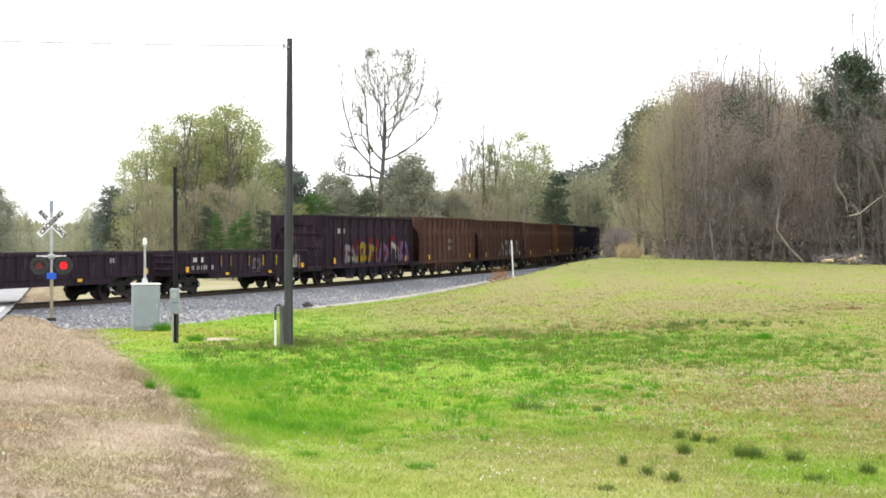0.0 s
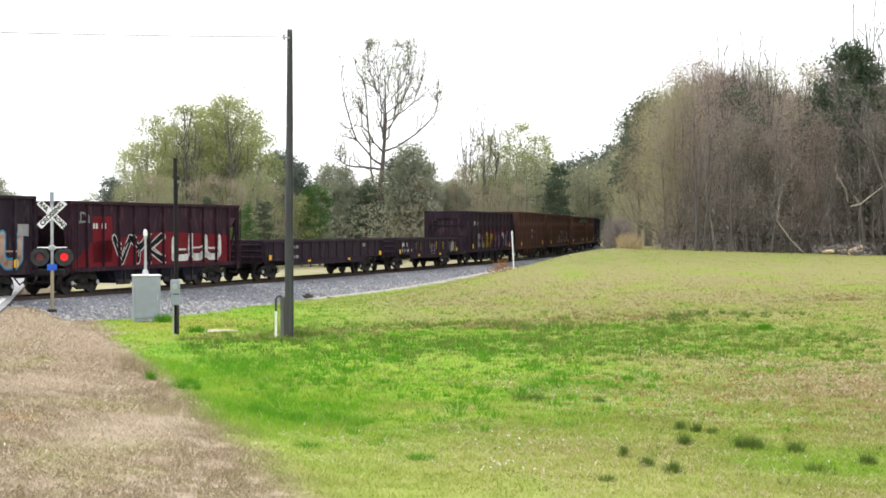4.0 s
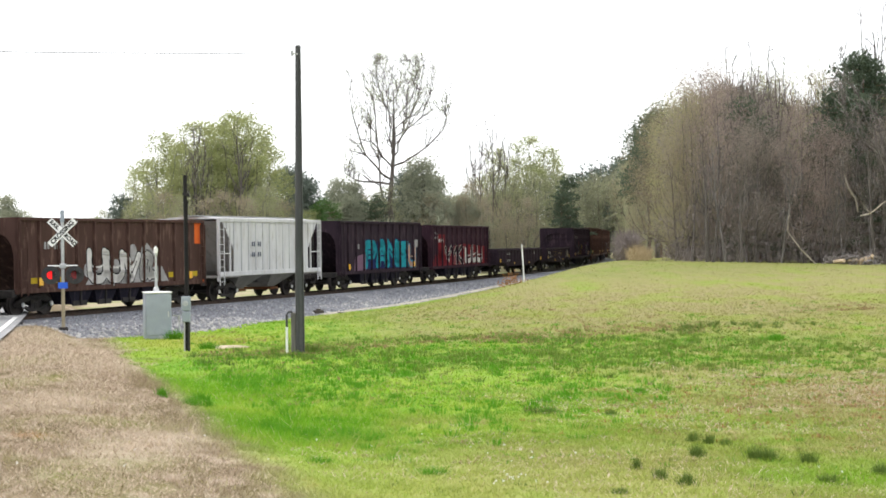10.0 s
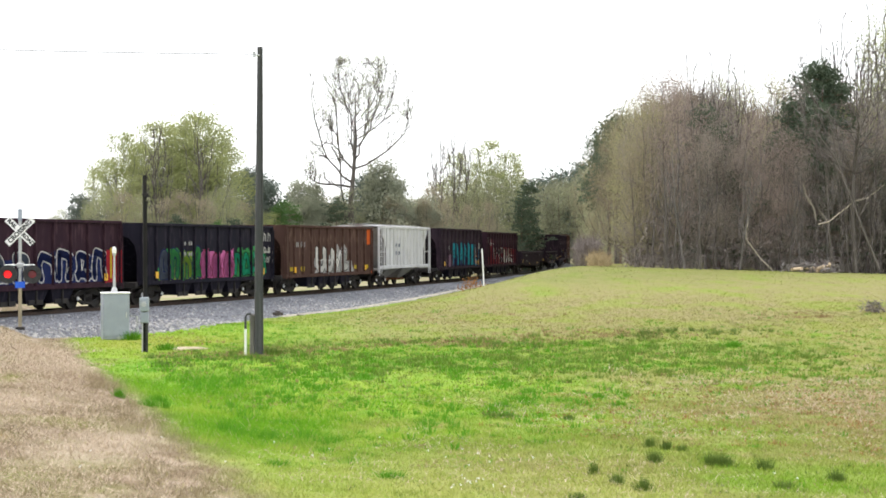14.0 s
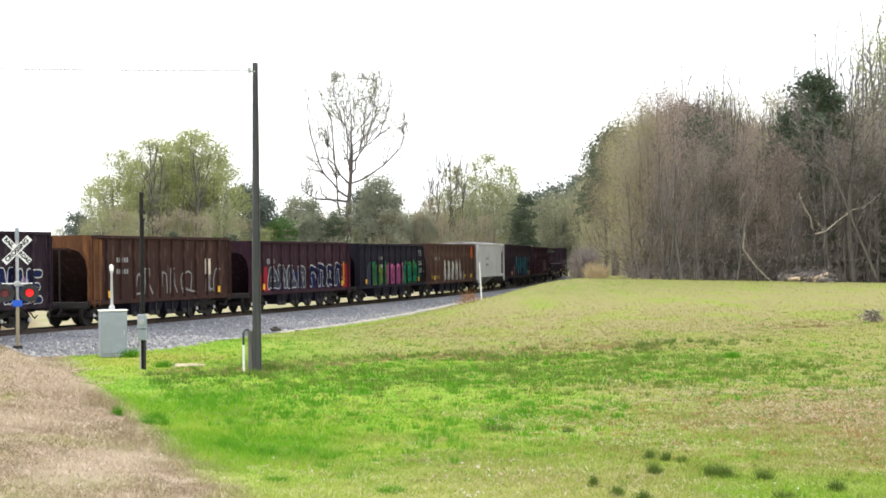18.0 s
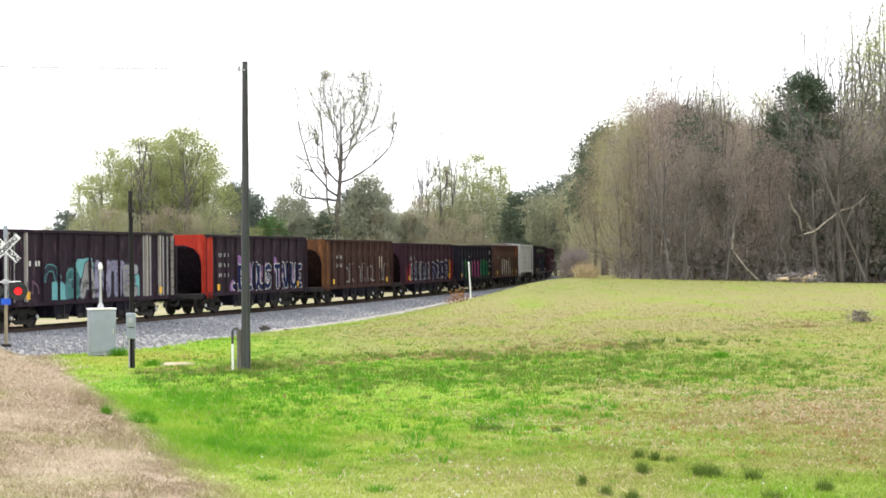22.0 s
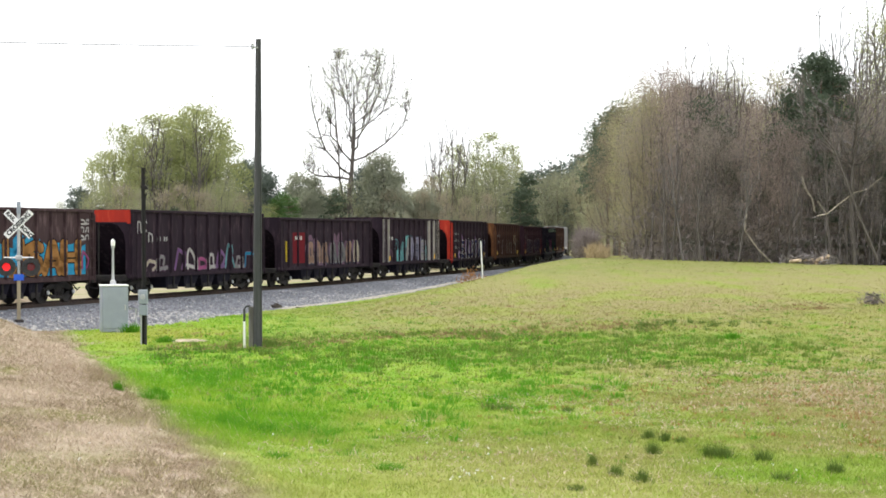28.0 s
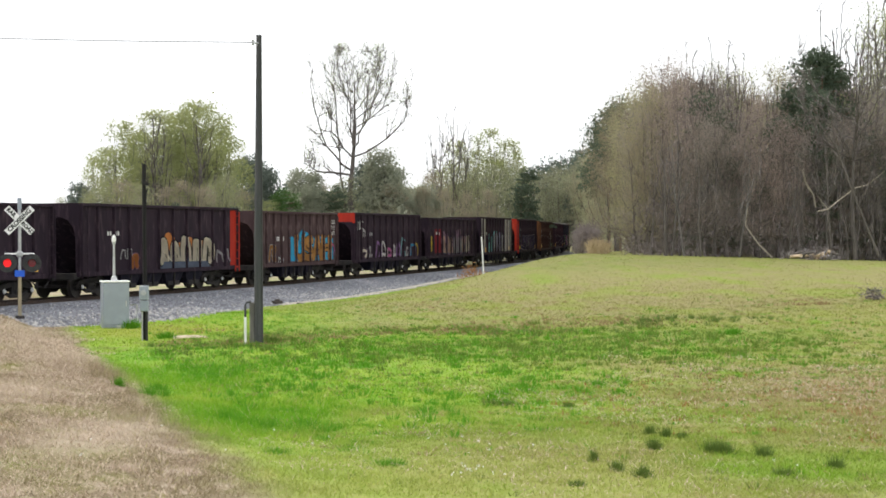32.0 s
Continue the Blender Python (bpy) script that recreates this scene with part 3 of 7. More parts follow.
P = {
    "dark": paint("dark_brown_wagon_paint", (0.0200, 0.0124, 0.0198), (0.0288, 0.0180, 0.0266), (0.0588, 0.0384, 0.0493)),
    "black": paint("black_wagon_paint", (0.0088, 0.0080, 0.0161), (0.0136, 0.0120, 0.0207), (0.0300, 0.0252, 0.0379)),
    "maroon": paint("maroon_wagon_paint", (0.0262, 0.0111, 0.0198), (0.0336, 0.0148, 0.0227), (0.0653, 0.0331, 0.0425)),
    "brown": paint("brown_wagon_paint", (0.0589, 0.0319, 0.0249), (0.0730, 0.0397, 0.0324), (0.1369, 0.0811, 0.0654)),
    "tan": paint("tan_brown_wagon_paint", (0.0855, 0.0456, 0.0352), (0.0684, 0.0342, 0.0281), (0.1596, 0.0898, 0.0702)),
    "taupe": paint("taupe_wagon_paint", (0.0665, 0.0418, 0.0440), (0.0551, 0.0333, 0.0355), (0.1254, 0.0811, 0.0843)),
    "rust": paint("rusty_brown_wagon_paint", (0.0369, 0.0189, 0.0174), (0.0477, 0.0234, 0.0196), (0.0958, 0.0500, 0.0410)),
    "orange_rust": paint("orange_rust", (0.14, 0.062, 0.028), (0.085, 0.038, 0.021), (0.22, 0.095, 0.035)),
    "red": paint("faded_red_end_paint", (0.42, 0.035, 0.02), (0.34, 0.03, 0.02), (0.48, 0.06, 0.03)),
    "orange": paint("orange_end_paint", (0.62, 0.11, 0.02), (0.52, 0.09, 0.02), (0.66, 0.15, 0.03)),
    "grey": paint("pale_grey_wagon_paint", (0.4876, 0.4876, 0.5071), (0.5724, 0.5724, 0.5843), (0.4240, 0.4134, 0.4079)),
    # darker copy of the pale grey, with shade put into the colour
    "shade_grey": paint("shaded_grey_paint", (0.22, 0.215, 0.21), (0.28, 0.27, 0.26), (0.18, 0.17, 0.16)),
    "stripe": paint("dirty_white_stripe_paint", (0.42, 0.39, 0.36), (0.36, 0.33, 0.30), (0.30, 0.26, 0.23)),
}


def spray(name, c):
    m = surface("spray_" + name, c, tuple(v * 0.8 for v in c), 0.8, 0, 2.5, 14, 0.03)
    m.node_tree.nodes["Principled BSDF"].inputs["Specular IOR Level"].default_value = 0.15
    return m


S = {k: spray(k, c) for k, c in dict(
    teal=(0.014, 0.259, 0.317), navy=(0.011, 0.018, 0.079), white=(0.62, 0.60, 0.58), green=(0.036, 0.216, 0.065), mint=(0.014, 0.302, 0.158), lime=(0.158, 0.259, 0.029),
    pink=(0.475, 0.115, 0.288), red=(0.288, 0.014, 0.022), crimson=(0.144, 0.009, 0.016), lilac=(0.238, 0.122, 0.288), sky=(0.029, 0.259, 0.446), ochre=(0.36, 0.175, 0.055),
    cream=(0.68, 0.60, 0.48), orange=(0.403, 0.144, 0.043), cyan=(0.158, 0.396, 0.418), yellow=(0.446, 0.317, 0.022), black=(0.007, 0.007, 0.009), silver=(0.32, 0.31, 0.31),
    slate=(0.072, 0.086, 0.122), lavender=(0.27, 0.25, 0.36), mauve=(0.173, 0.101, 0.151), peach=(0.46, 0.30, 0.23)).items()}

STROKES = {  # letters as strokes in a unit cell
    "P": [[(0, 0), (0, 1), (0.8, 1), (1, 0.75), (0.8, 0.5), (0, 0.5)]], "A": [[(0, 0), (0.4, 1), (0.6, 1), (1, 0)], [(0.2, 0.35), (0.8, 0.35)]],
    "N": [[(0, 0), (0, 1), (1, 0), (1, 1)]], "E": [[(1, 1), (0, 1), (0, 0), (1, 0)], [(0, 0.5), (0.75, 0.5)]], "L": [[(0, 1), (0, 0), (0.9, 0)]],
    "J": [[(0.9, 1), (0.9, 0.15), (0.6, 0), (0.1, 0.1)]], "O": [[(0.2, 0), (0, 0.3), (0, 0.7), (0.2, 1), (0.8, 1), (1, 0.7), (1, 0.3), (0.8, 0), (0.2, 0)]],
    "H": [[(0, 0), (0, 1)], [(1, 0), (1, 1)], [(0, 0.5), (1, 0.5)]], "V": [[(0, 1), (0.5, 0), (1, 1)]], "Y": [[(0, 1), (0.5, 0.5), (1, 1)], [(0.5, 0.5), (0.45, 0)]], "K": [[(0, 0), (0, 1)], [(0.9, 1), (0.1, 0.5), (1, 0)]],
    "U": [[(0, 1), (0, 0.2), (0.25, 0), (0.75, 0), (1, 0.2), (1, 1)]], "S": [[(1, 0.9), (0.6, 1), (0.1, 0.85), (0.1, 0.6), (0.9, 0.4), (0.9, 0.12), (0.4, 0), (0, 0.1)]],
    "T": [[(0, 1), (1, 1)], [(0.5, 1), (0.5, 0)]], "I": [[(0.5, 0), (0.5, 1)]], "B": [[(0, 0), (0, 1), (0.8, 0.9), (0.7, 0.55), (0, 0.5)], [(0.7, 0.55), (1, 0.25), (0.7, 0), (0, 0)]],
}


def soft(paths):
    """Corners cut twice, so that strokes swing round."""
    for _ in range(2):
        paths = [[p[0]] + [(a[0] * f + b[0] * (1 - f), a[1] * f + b[1] * (1 - f)) for a, b in zip(p, p[1:]) for f in (0.75, 0.25)] + [p[-1]] for p in paths]
    return paths


def wild(rng):
    """An unreadable swollen shape of a few strokes."""
    x = rng.uniform(0.05, 0.2)
    a = [(x, 0.02), (rng.uniform(0, 0.3), rng.uniform(0.4, 0.6)), (rng.uniform(0.1, 0.4), 0.95)]
    b = [a[2], (rng.uniform(0.6, 0.9), rng.uniform(0.6, 1.0)), (rng.uniform(0.5, 1), rng.uniform(0.3, 0.5))]
    c = [b[2], (rng.uniform(0.6, 1.0), 0.03)]
    return soft([a, b + c[1:]]) if rng.random() < 0.6 else soft( [a + b[1:], [(0.1, rng.uniform(0, 0.2)), (0.9, rng.uniform(0.0, 0.15))], c])


def stroke_polys(paths, x0, z0, w, h, thick):
    out = []
    for path in paths:
        p = [(x0 + a * w, z0 + b * h) for a, b in path]
        for (ax, az_), (bx, bz) in zip(p, p[1:]):
            d = math.hypot(bx - ax, bz - az_) or 1
            nx_, nz_ = -(bz - az_) / d * thick / 2, (bx - ax) / d * thick / 2
            out.append([(ax + nx_, az_ + nz_), (ax - nx_, az_ - nz_), (bx - nx_, bz - nz_), (bx + nx_, bz + nz_)])
        for ax, az_ in p:
            out.append([(ax + thick / 2 * math.cos(k * math.pi / 4), az_ + thick / 2 * math.sin(k * math.pi / 4)) for k in range(8)])
    return out


def clip(poly, lo, hi):
    """A convex polygon cut to lo <= x <= hi."""
    for edge, keep in ((lo, 1), (hi, -1)):
        res = []
        for i, p in enumerate(poly):
            q = poly[(i + 1) % len(poly)]
            a, b = (p[0] - edge) * keep, (q[0] - edge) * keep
            if a >= 0:
                res.append(p)
            if a * b < 0:
                t = a / (a - b)
                res.append((edge, p[1] + t * (q[1] - p[1])))
        poly = res
        if len(poly) < 3:
            return []
    return poly


class Paintwork:
    """Paint laid on a ribbed wagon side, on the sheet and on the ribs' faces."""

    def __init__(self, side, ribs, y, proud, half):
        self.side, self.layers, self.piece = side, {}, 0
        edges = []
        a = -99
        for r in ribs:
            edges += [(a, r - half, y), (r - half, r + half, y - proud)]
            a = r + half
        self.zones = edges + [(a, 99, y)]

    def lay(self, polys, colour, level):
        sh = self.layers.setdefault((colour, level, self.piece), Shape())
        for poly in polys:
            lo, hi = min(p[0] for p in poly), max(p[0] for p in poly)
            for a, b, y in self.zones:
                if b > lo and a < hi:
                    c = clip(poly, a, b)
                    if c:
                        yy = y - 0.003 - 0.003 * level
                        sh.add([(p[0], yy, p[1]) for p in c], [tuple(range(len(c)))])

    def finish(self):
        """One painting and one set of stencilled marks for the side."""
        for name, want in (("graffiti", lambda v: v < 8), ("stencil_mark", lambda v: v >= 8)):
            sh, mats, index = Shape(), [], []
            for (colour, level, _), s in self.layers.items():
                if s.v and want(level):
                    if colour not in mats:
                        mats.append(colour)
                    sh.add(s.v, s.f)
                    index += [mats.index(colour)] * len(s.f)
            if sh.v:
                me = sh.mesh(name, S[mats[0]])
                for c in mats[1:]:
                    me.materials.append(S[c])
                me.polygons.foreach_set("material_index", index)
                lab = "sprayed graffiti in " + (" and ".join(mats[:3])) if name == "graffiti" else "faded stencilled marks"
                tagged(part(name, me, None, self.side, lab), kind="stuff")


def tag_word(pw, text, x0, x1, z0, z1, fill, line, cloud=None, seed=0, thick=0.3, rim=0.09):
    """Sprayed letters between x0 and x1; '?' is a shape that no one can read."""
    rng = random.Random(seed)
    n = len(text)
    cell = (x1 - x0) / n
    if cloud:
        blobs = []
        for i in range(int((x1 - x0) * 2.2)):
            cx, r = x0 + (i + rng.random()) / 2.2, rng.uniform(0.35, 0.75) * (z1 - z0) * 0.55
            cz = rng.uniform(z0 + 0.1, z1 - 0.1)
            blobs.append([(cx + 0.8 * r * math.cos(k * 0.628), max(1.02, cz + r * math.sin(k * 0.628))) for k in range(10)])
        pw.lay(blobs, cloud, 0)
    fills = fill if isinstance(fill, list) else [fill]
    for i, ch in enumerate(text):
        if ch == " ":
            continue
        paths = STROKES.get(ch) or wild(rng)
        pw.piece += 1
        h = (z1 - z0) * rng.uniform(0.88, 1.06)
        t = min(thick, cell * 0.40)
        w = cell * 1.12 - t
        xa, za = x0 + i * cell + t / 2, z0 + t / 2
        skew = rng.uniform(-0.06, 0.06)
        paths = [[(a + skew * (b - 0.5), b) for a, b in p] for p in paths]
        pw.lay(stroke_polys(paths, xa, za, w, h - t, t + 2 * rim), line, 1)
        pw.lay(stroke_polys(paths, xa, za, w, h - t, t), fills[i * len(fills) // n], 2)
        if rng.random() < 0.8:
            cut = [[(a * 0.7 + 0.15, b * 0.55 + 0.2) for a, b in reversed(paths[-1][-6:])]]
            pw.lay(stroke_polys(cut, xa, za, w, h - t, t * 0.16), line, 3)
            hl = [[(a * 0.9 + 0.02, b * 0.5 + 0.45) for a, b in paths[0][:5]]]
            pw.lay(stroke_polys(hl, xa, za, w, h - t, t * 0.22), rng.choice(fills), 3)


def wavy(pw, x0, x1, z0, z1, colour, seed):
    """A sprayed ground with an uneven top."""
    rng = random.Random(seed)
    n = max(4, int((x1 - x0) / 0.35))
    tops = [z1 + rng.uniform(-0.15, 0.2) for _ in range(n + 1)]
    for i in range(n):
        a, b = x0 + (x1 - x0) * i / n, x0 + (x1 - x0) * (i + 1) / n
        pw.lay([[(a, z0), (b, z0), (b, tops[i + 1]), (a, tops[i])]], colour, 0)


def marks(pw, x, z, n=2, rows=2, colour="white", size=0.34):
    """Stencilled marks, as plain bars."""
    for r in range(rows):
        for i in range(n):
            pw.piece += 1
            for k in range(2):
                pw.lay([[(x + i * 0.62 + k * 0.2 + a, z - r * 0.5 + b) for a, b in ((0, 0), (0.13, 0), (0.13, size * 0.8), (0, size * 0.8))]], colour, 8)


WHEEL_R = 0.457
CACHE = {}


def cached(key, make):
    if key not in CACHE:
        CACHE[key] = make()
    return CACHE[key]


def wheelset_mesh():
    sh = Shape()
    sh.tube([(0, -1.0, 0), (0, 1.0, 0)], 0.085, 8)
    for sgn in (-1, 1):
        prof = [(0.70, 0.10), (0.70, WHEEL_R + 0.03), (0.735, WHEEL_R + 0.03), (0.745, WHEEL_R), (0.84, WHEEL_R - 0.006), (0.84, WHEEL_R - 0.06), (0.80, WHEEL_R - 0.075), (0.79, 0.17), (0.84, 0.14), (0.86, 0.09)]
        rings = [[(r * math.cos(2 * math.pi * k / 20), sgn * y, r * math.sin(2 * math.pi * k / 20)) for k in range(20)] for y, r in prof]
        sh.loft(rings)
    return sh.mesh("wheelset", M["wheel"])


def side_frame_mesh(sgn):
    sh = Shape()
    arch = [(-1.05, 0.36), (-1.05, 0.60), (-0.86, 0.70), (-0.42, 0.80), (0.42, 0.80), (0.86, 0.70), (1.05, 0.60), (1.05, 0.36), (0.80, 0.36), (0.78, 0.52), (0.36, 0.62), (-0.36, 0.62), (-0.78, 0.52), (-0.80, 0.36)]
    sh.slab([(a, b) for a, b in arch[::-1]], 1, sgn * 0.98 - 0.07, sgn * 0.98 + 0.07)
    sh.slab([(-0.80, 0.40), (-0.30, 0.18), (0.30, 0.18), (0.80, 0.40), (0.80, 0.48), (0.26, 0.30), (-0.26, 0.30), (-0.80, 0.48)], 1, sgn * 0.98 - 0.06, sgn * 0.98 + 0.06)
    for x in (-0.30, 0.22):
        sh.box(x, x + 0.08, sgn * 0.98 - 0.06, sgn * 0.98 + 0.06, 0.26, 0.66)
    for x in (-0.15, 0, 0.15):
        sh.tube([(x, sgn * 0.98, 0.28), (x, sgn * 0.98, 0.60)], 0.06, 8)
    for x in (-0.89, 0.89):
        sh.tube([(x, sgn * 0.9, WHEEL_R), (x, sgn * 1.13, WHEEL_R)], 0.12, 10)
    return sh.mesh("side_frame", M["truck"])


def truck(car, x):
    """A four-wheel truck with its wheelsets."""
    bol = cached("bolster", lambda: Shape().box(-0.2, 0.2, -1.05, 1.05, 0.48, 0.72, 0.03).box(-0.16, 0.16, -0.16, 0.16, 0.7, 0.86).mesh("truck", M["truck"]))
    t = part("truck", bol, None, car, "grimy cast-steel four-wheel truck", at=pose(x, 0, 0))
    for sgn in (-1, 1):
        part("side_frame", cached(("sf", sgn), lambda: side_frame_mesh(sgn)), None, t)
    sets = []
    for dx in (-0.89, 0.89):
        sets.append(part("wheelset", cached("ws", wheelset_mesh), None, t, "steel axle with two wheels", at=pose(dx, 0, WHEEL_R)))
    WHEELSETS.append(sets)
    for dx in (-0.89, 0.89):
        part("bearing_cap", cached("cap", lambda: Shape().tube([(0, -1.12, WHEEL_R), (0, -1.17, WHEEL_R)], [0.10, 0.075], 12).mesh("bearing_cap", M["bearing"])), None, t, "bright round axle cap", at=pose(dx, 0, 0))
    return t


WHEELSETS = []
TRAIN = []


def coupler(car, x, sgn):
    sh = Shape().box(min(x, x + sgn * 0.55), max(x, x + sgn * 0.55), -0.09, 0.09, 0.78, 0.95, 0.02).box(min(x + sgn * 0.5, x + sgn * 0.82), max(x + sgn * 0.5, x + sgn * 0.82), -0.16, 0.14, 0.70, 1.0, 0.05)
    sh.tube([(x + sgn * 0.1, -0.3, 0.75), (x + sgn * 0.45, -0.32, 0.45), (x + sgn * 0.8, -0.2, 0.55)], 0.03, 5)
    part("coupler", sh, M["truck"], car, "knuckle coupler with air hose")


def ladder(car, x, y, z0, z1, material, along=0.4, n=6):
    sh = Shape()
    for dx in (0, along):
        sh.box(x + dx - 0.02, x + dx + 0.02, y - 0.02, y + 0.02, z0, z1)
    for i in range(n):
        z = z0 + (i + 0.5) * (z1 - z0) / n
        sh.box(x, x + along, y - 0.015, y + 0.015, z - 0.015, z + 0.015)
    return part("ladder", sh, material, car, "steel grab ladder")


def hopper(label, L, H, paintkey, lead, decor=None, rear=None, front=None, ribs=12, bays=4, ribpaint=None, open_front=False, chord=None, corner=None, flat_end=False, plates=True):
    """A ribbed open-top hopper wagon; its front end stands at lead on the railway at the start."""
    body_paint = P[paintkey]
    car = thing("hopper_car", label, "freight car", group="train")
    w = 1.52
    z0 = 1.06
    xf = L / 2 - (0.95 if open_front else 0.0)
    xr = -L / 2
    rib_xs = [xr + 0.10 + (xf - xr - 0.2) * i / (ribs - 1) for i in range(ribs)]
    for sgn in (-1, 1):
        sheet = Shape().box(xr, xf, min(sgn * w, sgn * (w - 0.03)), max(sgn * w, sgn * (w - 0.03)), z0, H - 0.10)
        side = part("side_sheet", sheet, body_paint, car)
        for i, x in enumerate(rib_xs):
            rib_mat = P[ribpaint[i]] if ribpaint and i in ribpaint else body_paint
            rm = cached(("rib", rib_mat.name, round(H, 2), sgn), lambda: Shape().slab([(-0.062, sgn * w), (-0.045, sgn * (w + 0.115)), (0.045, sgn * (w + 0.115)), (0.062, sgn * w)][::sgn], 2, z0 + 0.02, H - 0.12).mesh("rib", rib_mat))
            part("rib", rm, None, side, at=pose(x, 0, 0))
        if sgn < 0:
            for key, a, b, zl in ((rear, xr, xr + 0.9, z0 + 0.05), (front, xf - 0.75, xf, H - 1.05 if front == "orange" else z0 + 0.05)):
                if key:
                    pn = Shape()
                    for p, q in zip([a] + [r + 0.08 for r in rib_xs if a < r < b], [r - 0.08 for r in rib_xs if a < r < b] + [b]):
                        if q - p > 0.05:
                            pn.box(p, q, -w - 0.006, -w + 0.002, zl, H - 0.12)
                    part("painted_panel", pn, P[key], side, "end panel painted another colour")
            pw = Paintwork(side, rib_xs, -w - 0.004, 0.115, 0.045)
            if decor:
                decor(pw, xr, xf, z0, H)
                pw.finish()
    ch = P[chord] if chord else body_paint
    for sgn in (-1, 1):
        part("top_chord", Shape().box(xr, L / 2, sgn * w - 0.10, sgn * w + 0.10, H - 0.13, H, 0.02), ch, car)
        part("side_sill", Shape().box(xr - 0.1, L / 2 + 0.1, sgn * (w - 0.02) - 0.06, sgn * (w - 0.02) + 0.06, z0 - 0.16, z0 + 0.03, 0.01), body_paint, car)
    # ends: top band, corner posts, slope sheet
    for e, key in ((-1, rear), (1, front)):
        x = e * L / 2
        m = P[key] if key else body_paint
        arch = [(-1.36, z0 - 0.1), (-1.36, H - 1.45), (-1.26, H - 1.02), (-0.98, H - 0.70), (-0.45, H - 0.52), (0.45, H - 0.52), (0.98, H - 0.70), (1.26, H - 1.02), (1.36, H - 1.45), (1.36, z0 - 0.1)]
        rim = [(-w, z0 - 0.1), (-w, H - 1.25), (-w, H - 0.7), (-w, H), (-0.35, H), (0.35, H), (w, H), (w, H - 0.7), (w, H - 1.25), (w, z0 - 0.1)]
        rings = [[(x + e * dx, a, b) for a, b in pts] for dx, pts in ((0, arch), (0, rim), (-0.05, rim), (-0.05, arch), (0, arch))]
        plate = Shape()
        plate.add([q for r in rings for q in r], [(i * 10 + k, i * 10 + k + 1, i * 10 + k + 11, i * 10 + k + 10) for i in range(4) for k in range(9)])
        part("end_plate", plate, m, car, "arched end plate")
        if corner and e < 0:
            part("painted_band", Shape().box(x - 0.012, x - 0.004, -w, w, H - 0.55, H - 0.02), P[corner], car, "red band across the top of the end")
            part("painted_band", Shape().box(x - 0.008, x + 0.15, -w - 0.068, -w + 0.068, H - 0.62, H - 0.015), P[corner], car, "red paint on the corner post")
        for y in (-w, w):
            part("corner_post", Shape().box(min(x, x - e * 0.14), max(x, x - e * 0.14), y - 0.06, y + 0.06, z0 - 0.1, H - 0.02, 0.01), m, car)
        part("slope_sheet", Shape().slab([(x - e * 0.1, H - 0.6), (x - e * 0.16, H - 0.6), (x - e * 2.9, 1.0), (x - e * 2.8, 1.0)][::e], 1, -w + 0.03, w - 0.03), body_paint, car, "sloped end sheet")
        if flat_end:
            part("end_sheet", Shape().box(min(x - e * 0.12, x - e * 0.16), max(x - e * 0.12, x - e * 0.16), -w + 0.03, w - 0.03, z0 - 0.05, H - 0.3), body_paint, car, "flat grimy end sheet")
            for z in (H - 1.0, H - 1.75):
                part("end_rib", Shape().box(min(x - e * 0.02, x - e * 0.12), max(x - e * 0.02, x - e * 0.12), -w + 0.06, w - 0.06, z - 0.05, z + 0.05, 0.01), body_paint, car)
        else:
            y = 0.0
            part("end_stay", Shape().slab([(x - e * 0.02, z0 - 0.05), (x - e * 0.02, H - 0.55), (x - e * 0.09, H - 0.55), (x - e * 0.09, z0 - 0.05)][::e], 1, y - 0.03, y + 0.03), M["truck"], car)
        part("end_sill", Shape().box(min(x, x + e * 0.25), max(x, x + e * 0.25), -w + 0.05, w - 0.05, z0 - 0.28, z0 - 0.02, 0.02), M["truck"], car)
        coupler(car, x + e * 0.2, e)
        ladder(car, x - (0.45 if e > 0 else -0.05), -w - 0.14, z0 - 0.25, H - 0.2, body_paint if key == "orange" else m, 0.4, 7)
    if open_front:
        sh = Shape().slab([(xf, 1.0), (xf, 1.25), (L / 2 - 0.1, H - 0.6), (L / 2 - 0.1, H - 0.75)], 1, -w + 0.0, -w + 0.08)
        part("end_brace", sh, body_paint, car)
    wheel = Shape()
    for a in range(12):
        c, d = a * math.pi / 6, (a + 1) * math.pi / 6
        wheel.tube([(-L / 2 - 0.16, 0.75 + 0.27 * math.cos(c), H - 0.9 + 0.27 * math.sin(c)), (-L / 2 - 0.16, 0.75 + 0.27 * math.cos(d), H - 0.9 + 0.27 * math.sin(d))], 0.02, 5)
    for a in range(4):
        wheel.tube([(-L / 2 - 0.16, 0.75, H - 0.9), (-L / 2 - 0.16, 0.75 + 0.27 * math.cos(a * 1.57), H - 0.9 + 0.27 * math.sin(a * 1.57))], 0.015, 4)
    wheel.tube([(-L / 2 - 0.16, 0.75, H - 0.9), (-L / 2 + 0.02, 0.75, H - 0.9)], 0.03, 6)
    part("brake_wheel", wheel, M["truck"], car, "round hand-brake wheel")
    part("centre_sill", Shape().box(-L / 2, L / 2, -0.25, 0.25, 0.72, 1.0, 0.02), M["truck"], car)
    span = L - 6.6
    for i in range(bays):
        x = -span / 2 + span * (i + 0.5) / bays
        b = span / bays
        part("discharge_bay", Shape().loft([[(x - b * 0.30, -1.34, 0.36), (x + b * 0.30, -1.34, 0.36), (x + b * 0.30, 1.34, 0.36), (x - b * 0.30, 1.34, 0.36)],
                                            [(x - b * 0.49, -1.46, 1.05), (x + b * 0.49, -1.46, 1.05), (x + b * 0.49, 1.46, 1.05), (x - b * 0.49, 1.46, 1.05)]]), P["black"] if paintkey != "tan" else body_paint, car, "tapered discharge hopper")
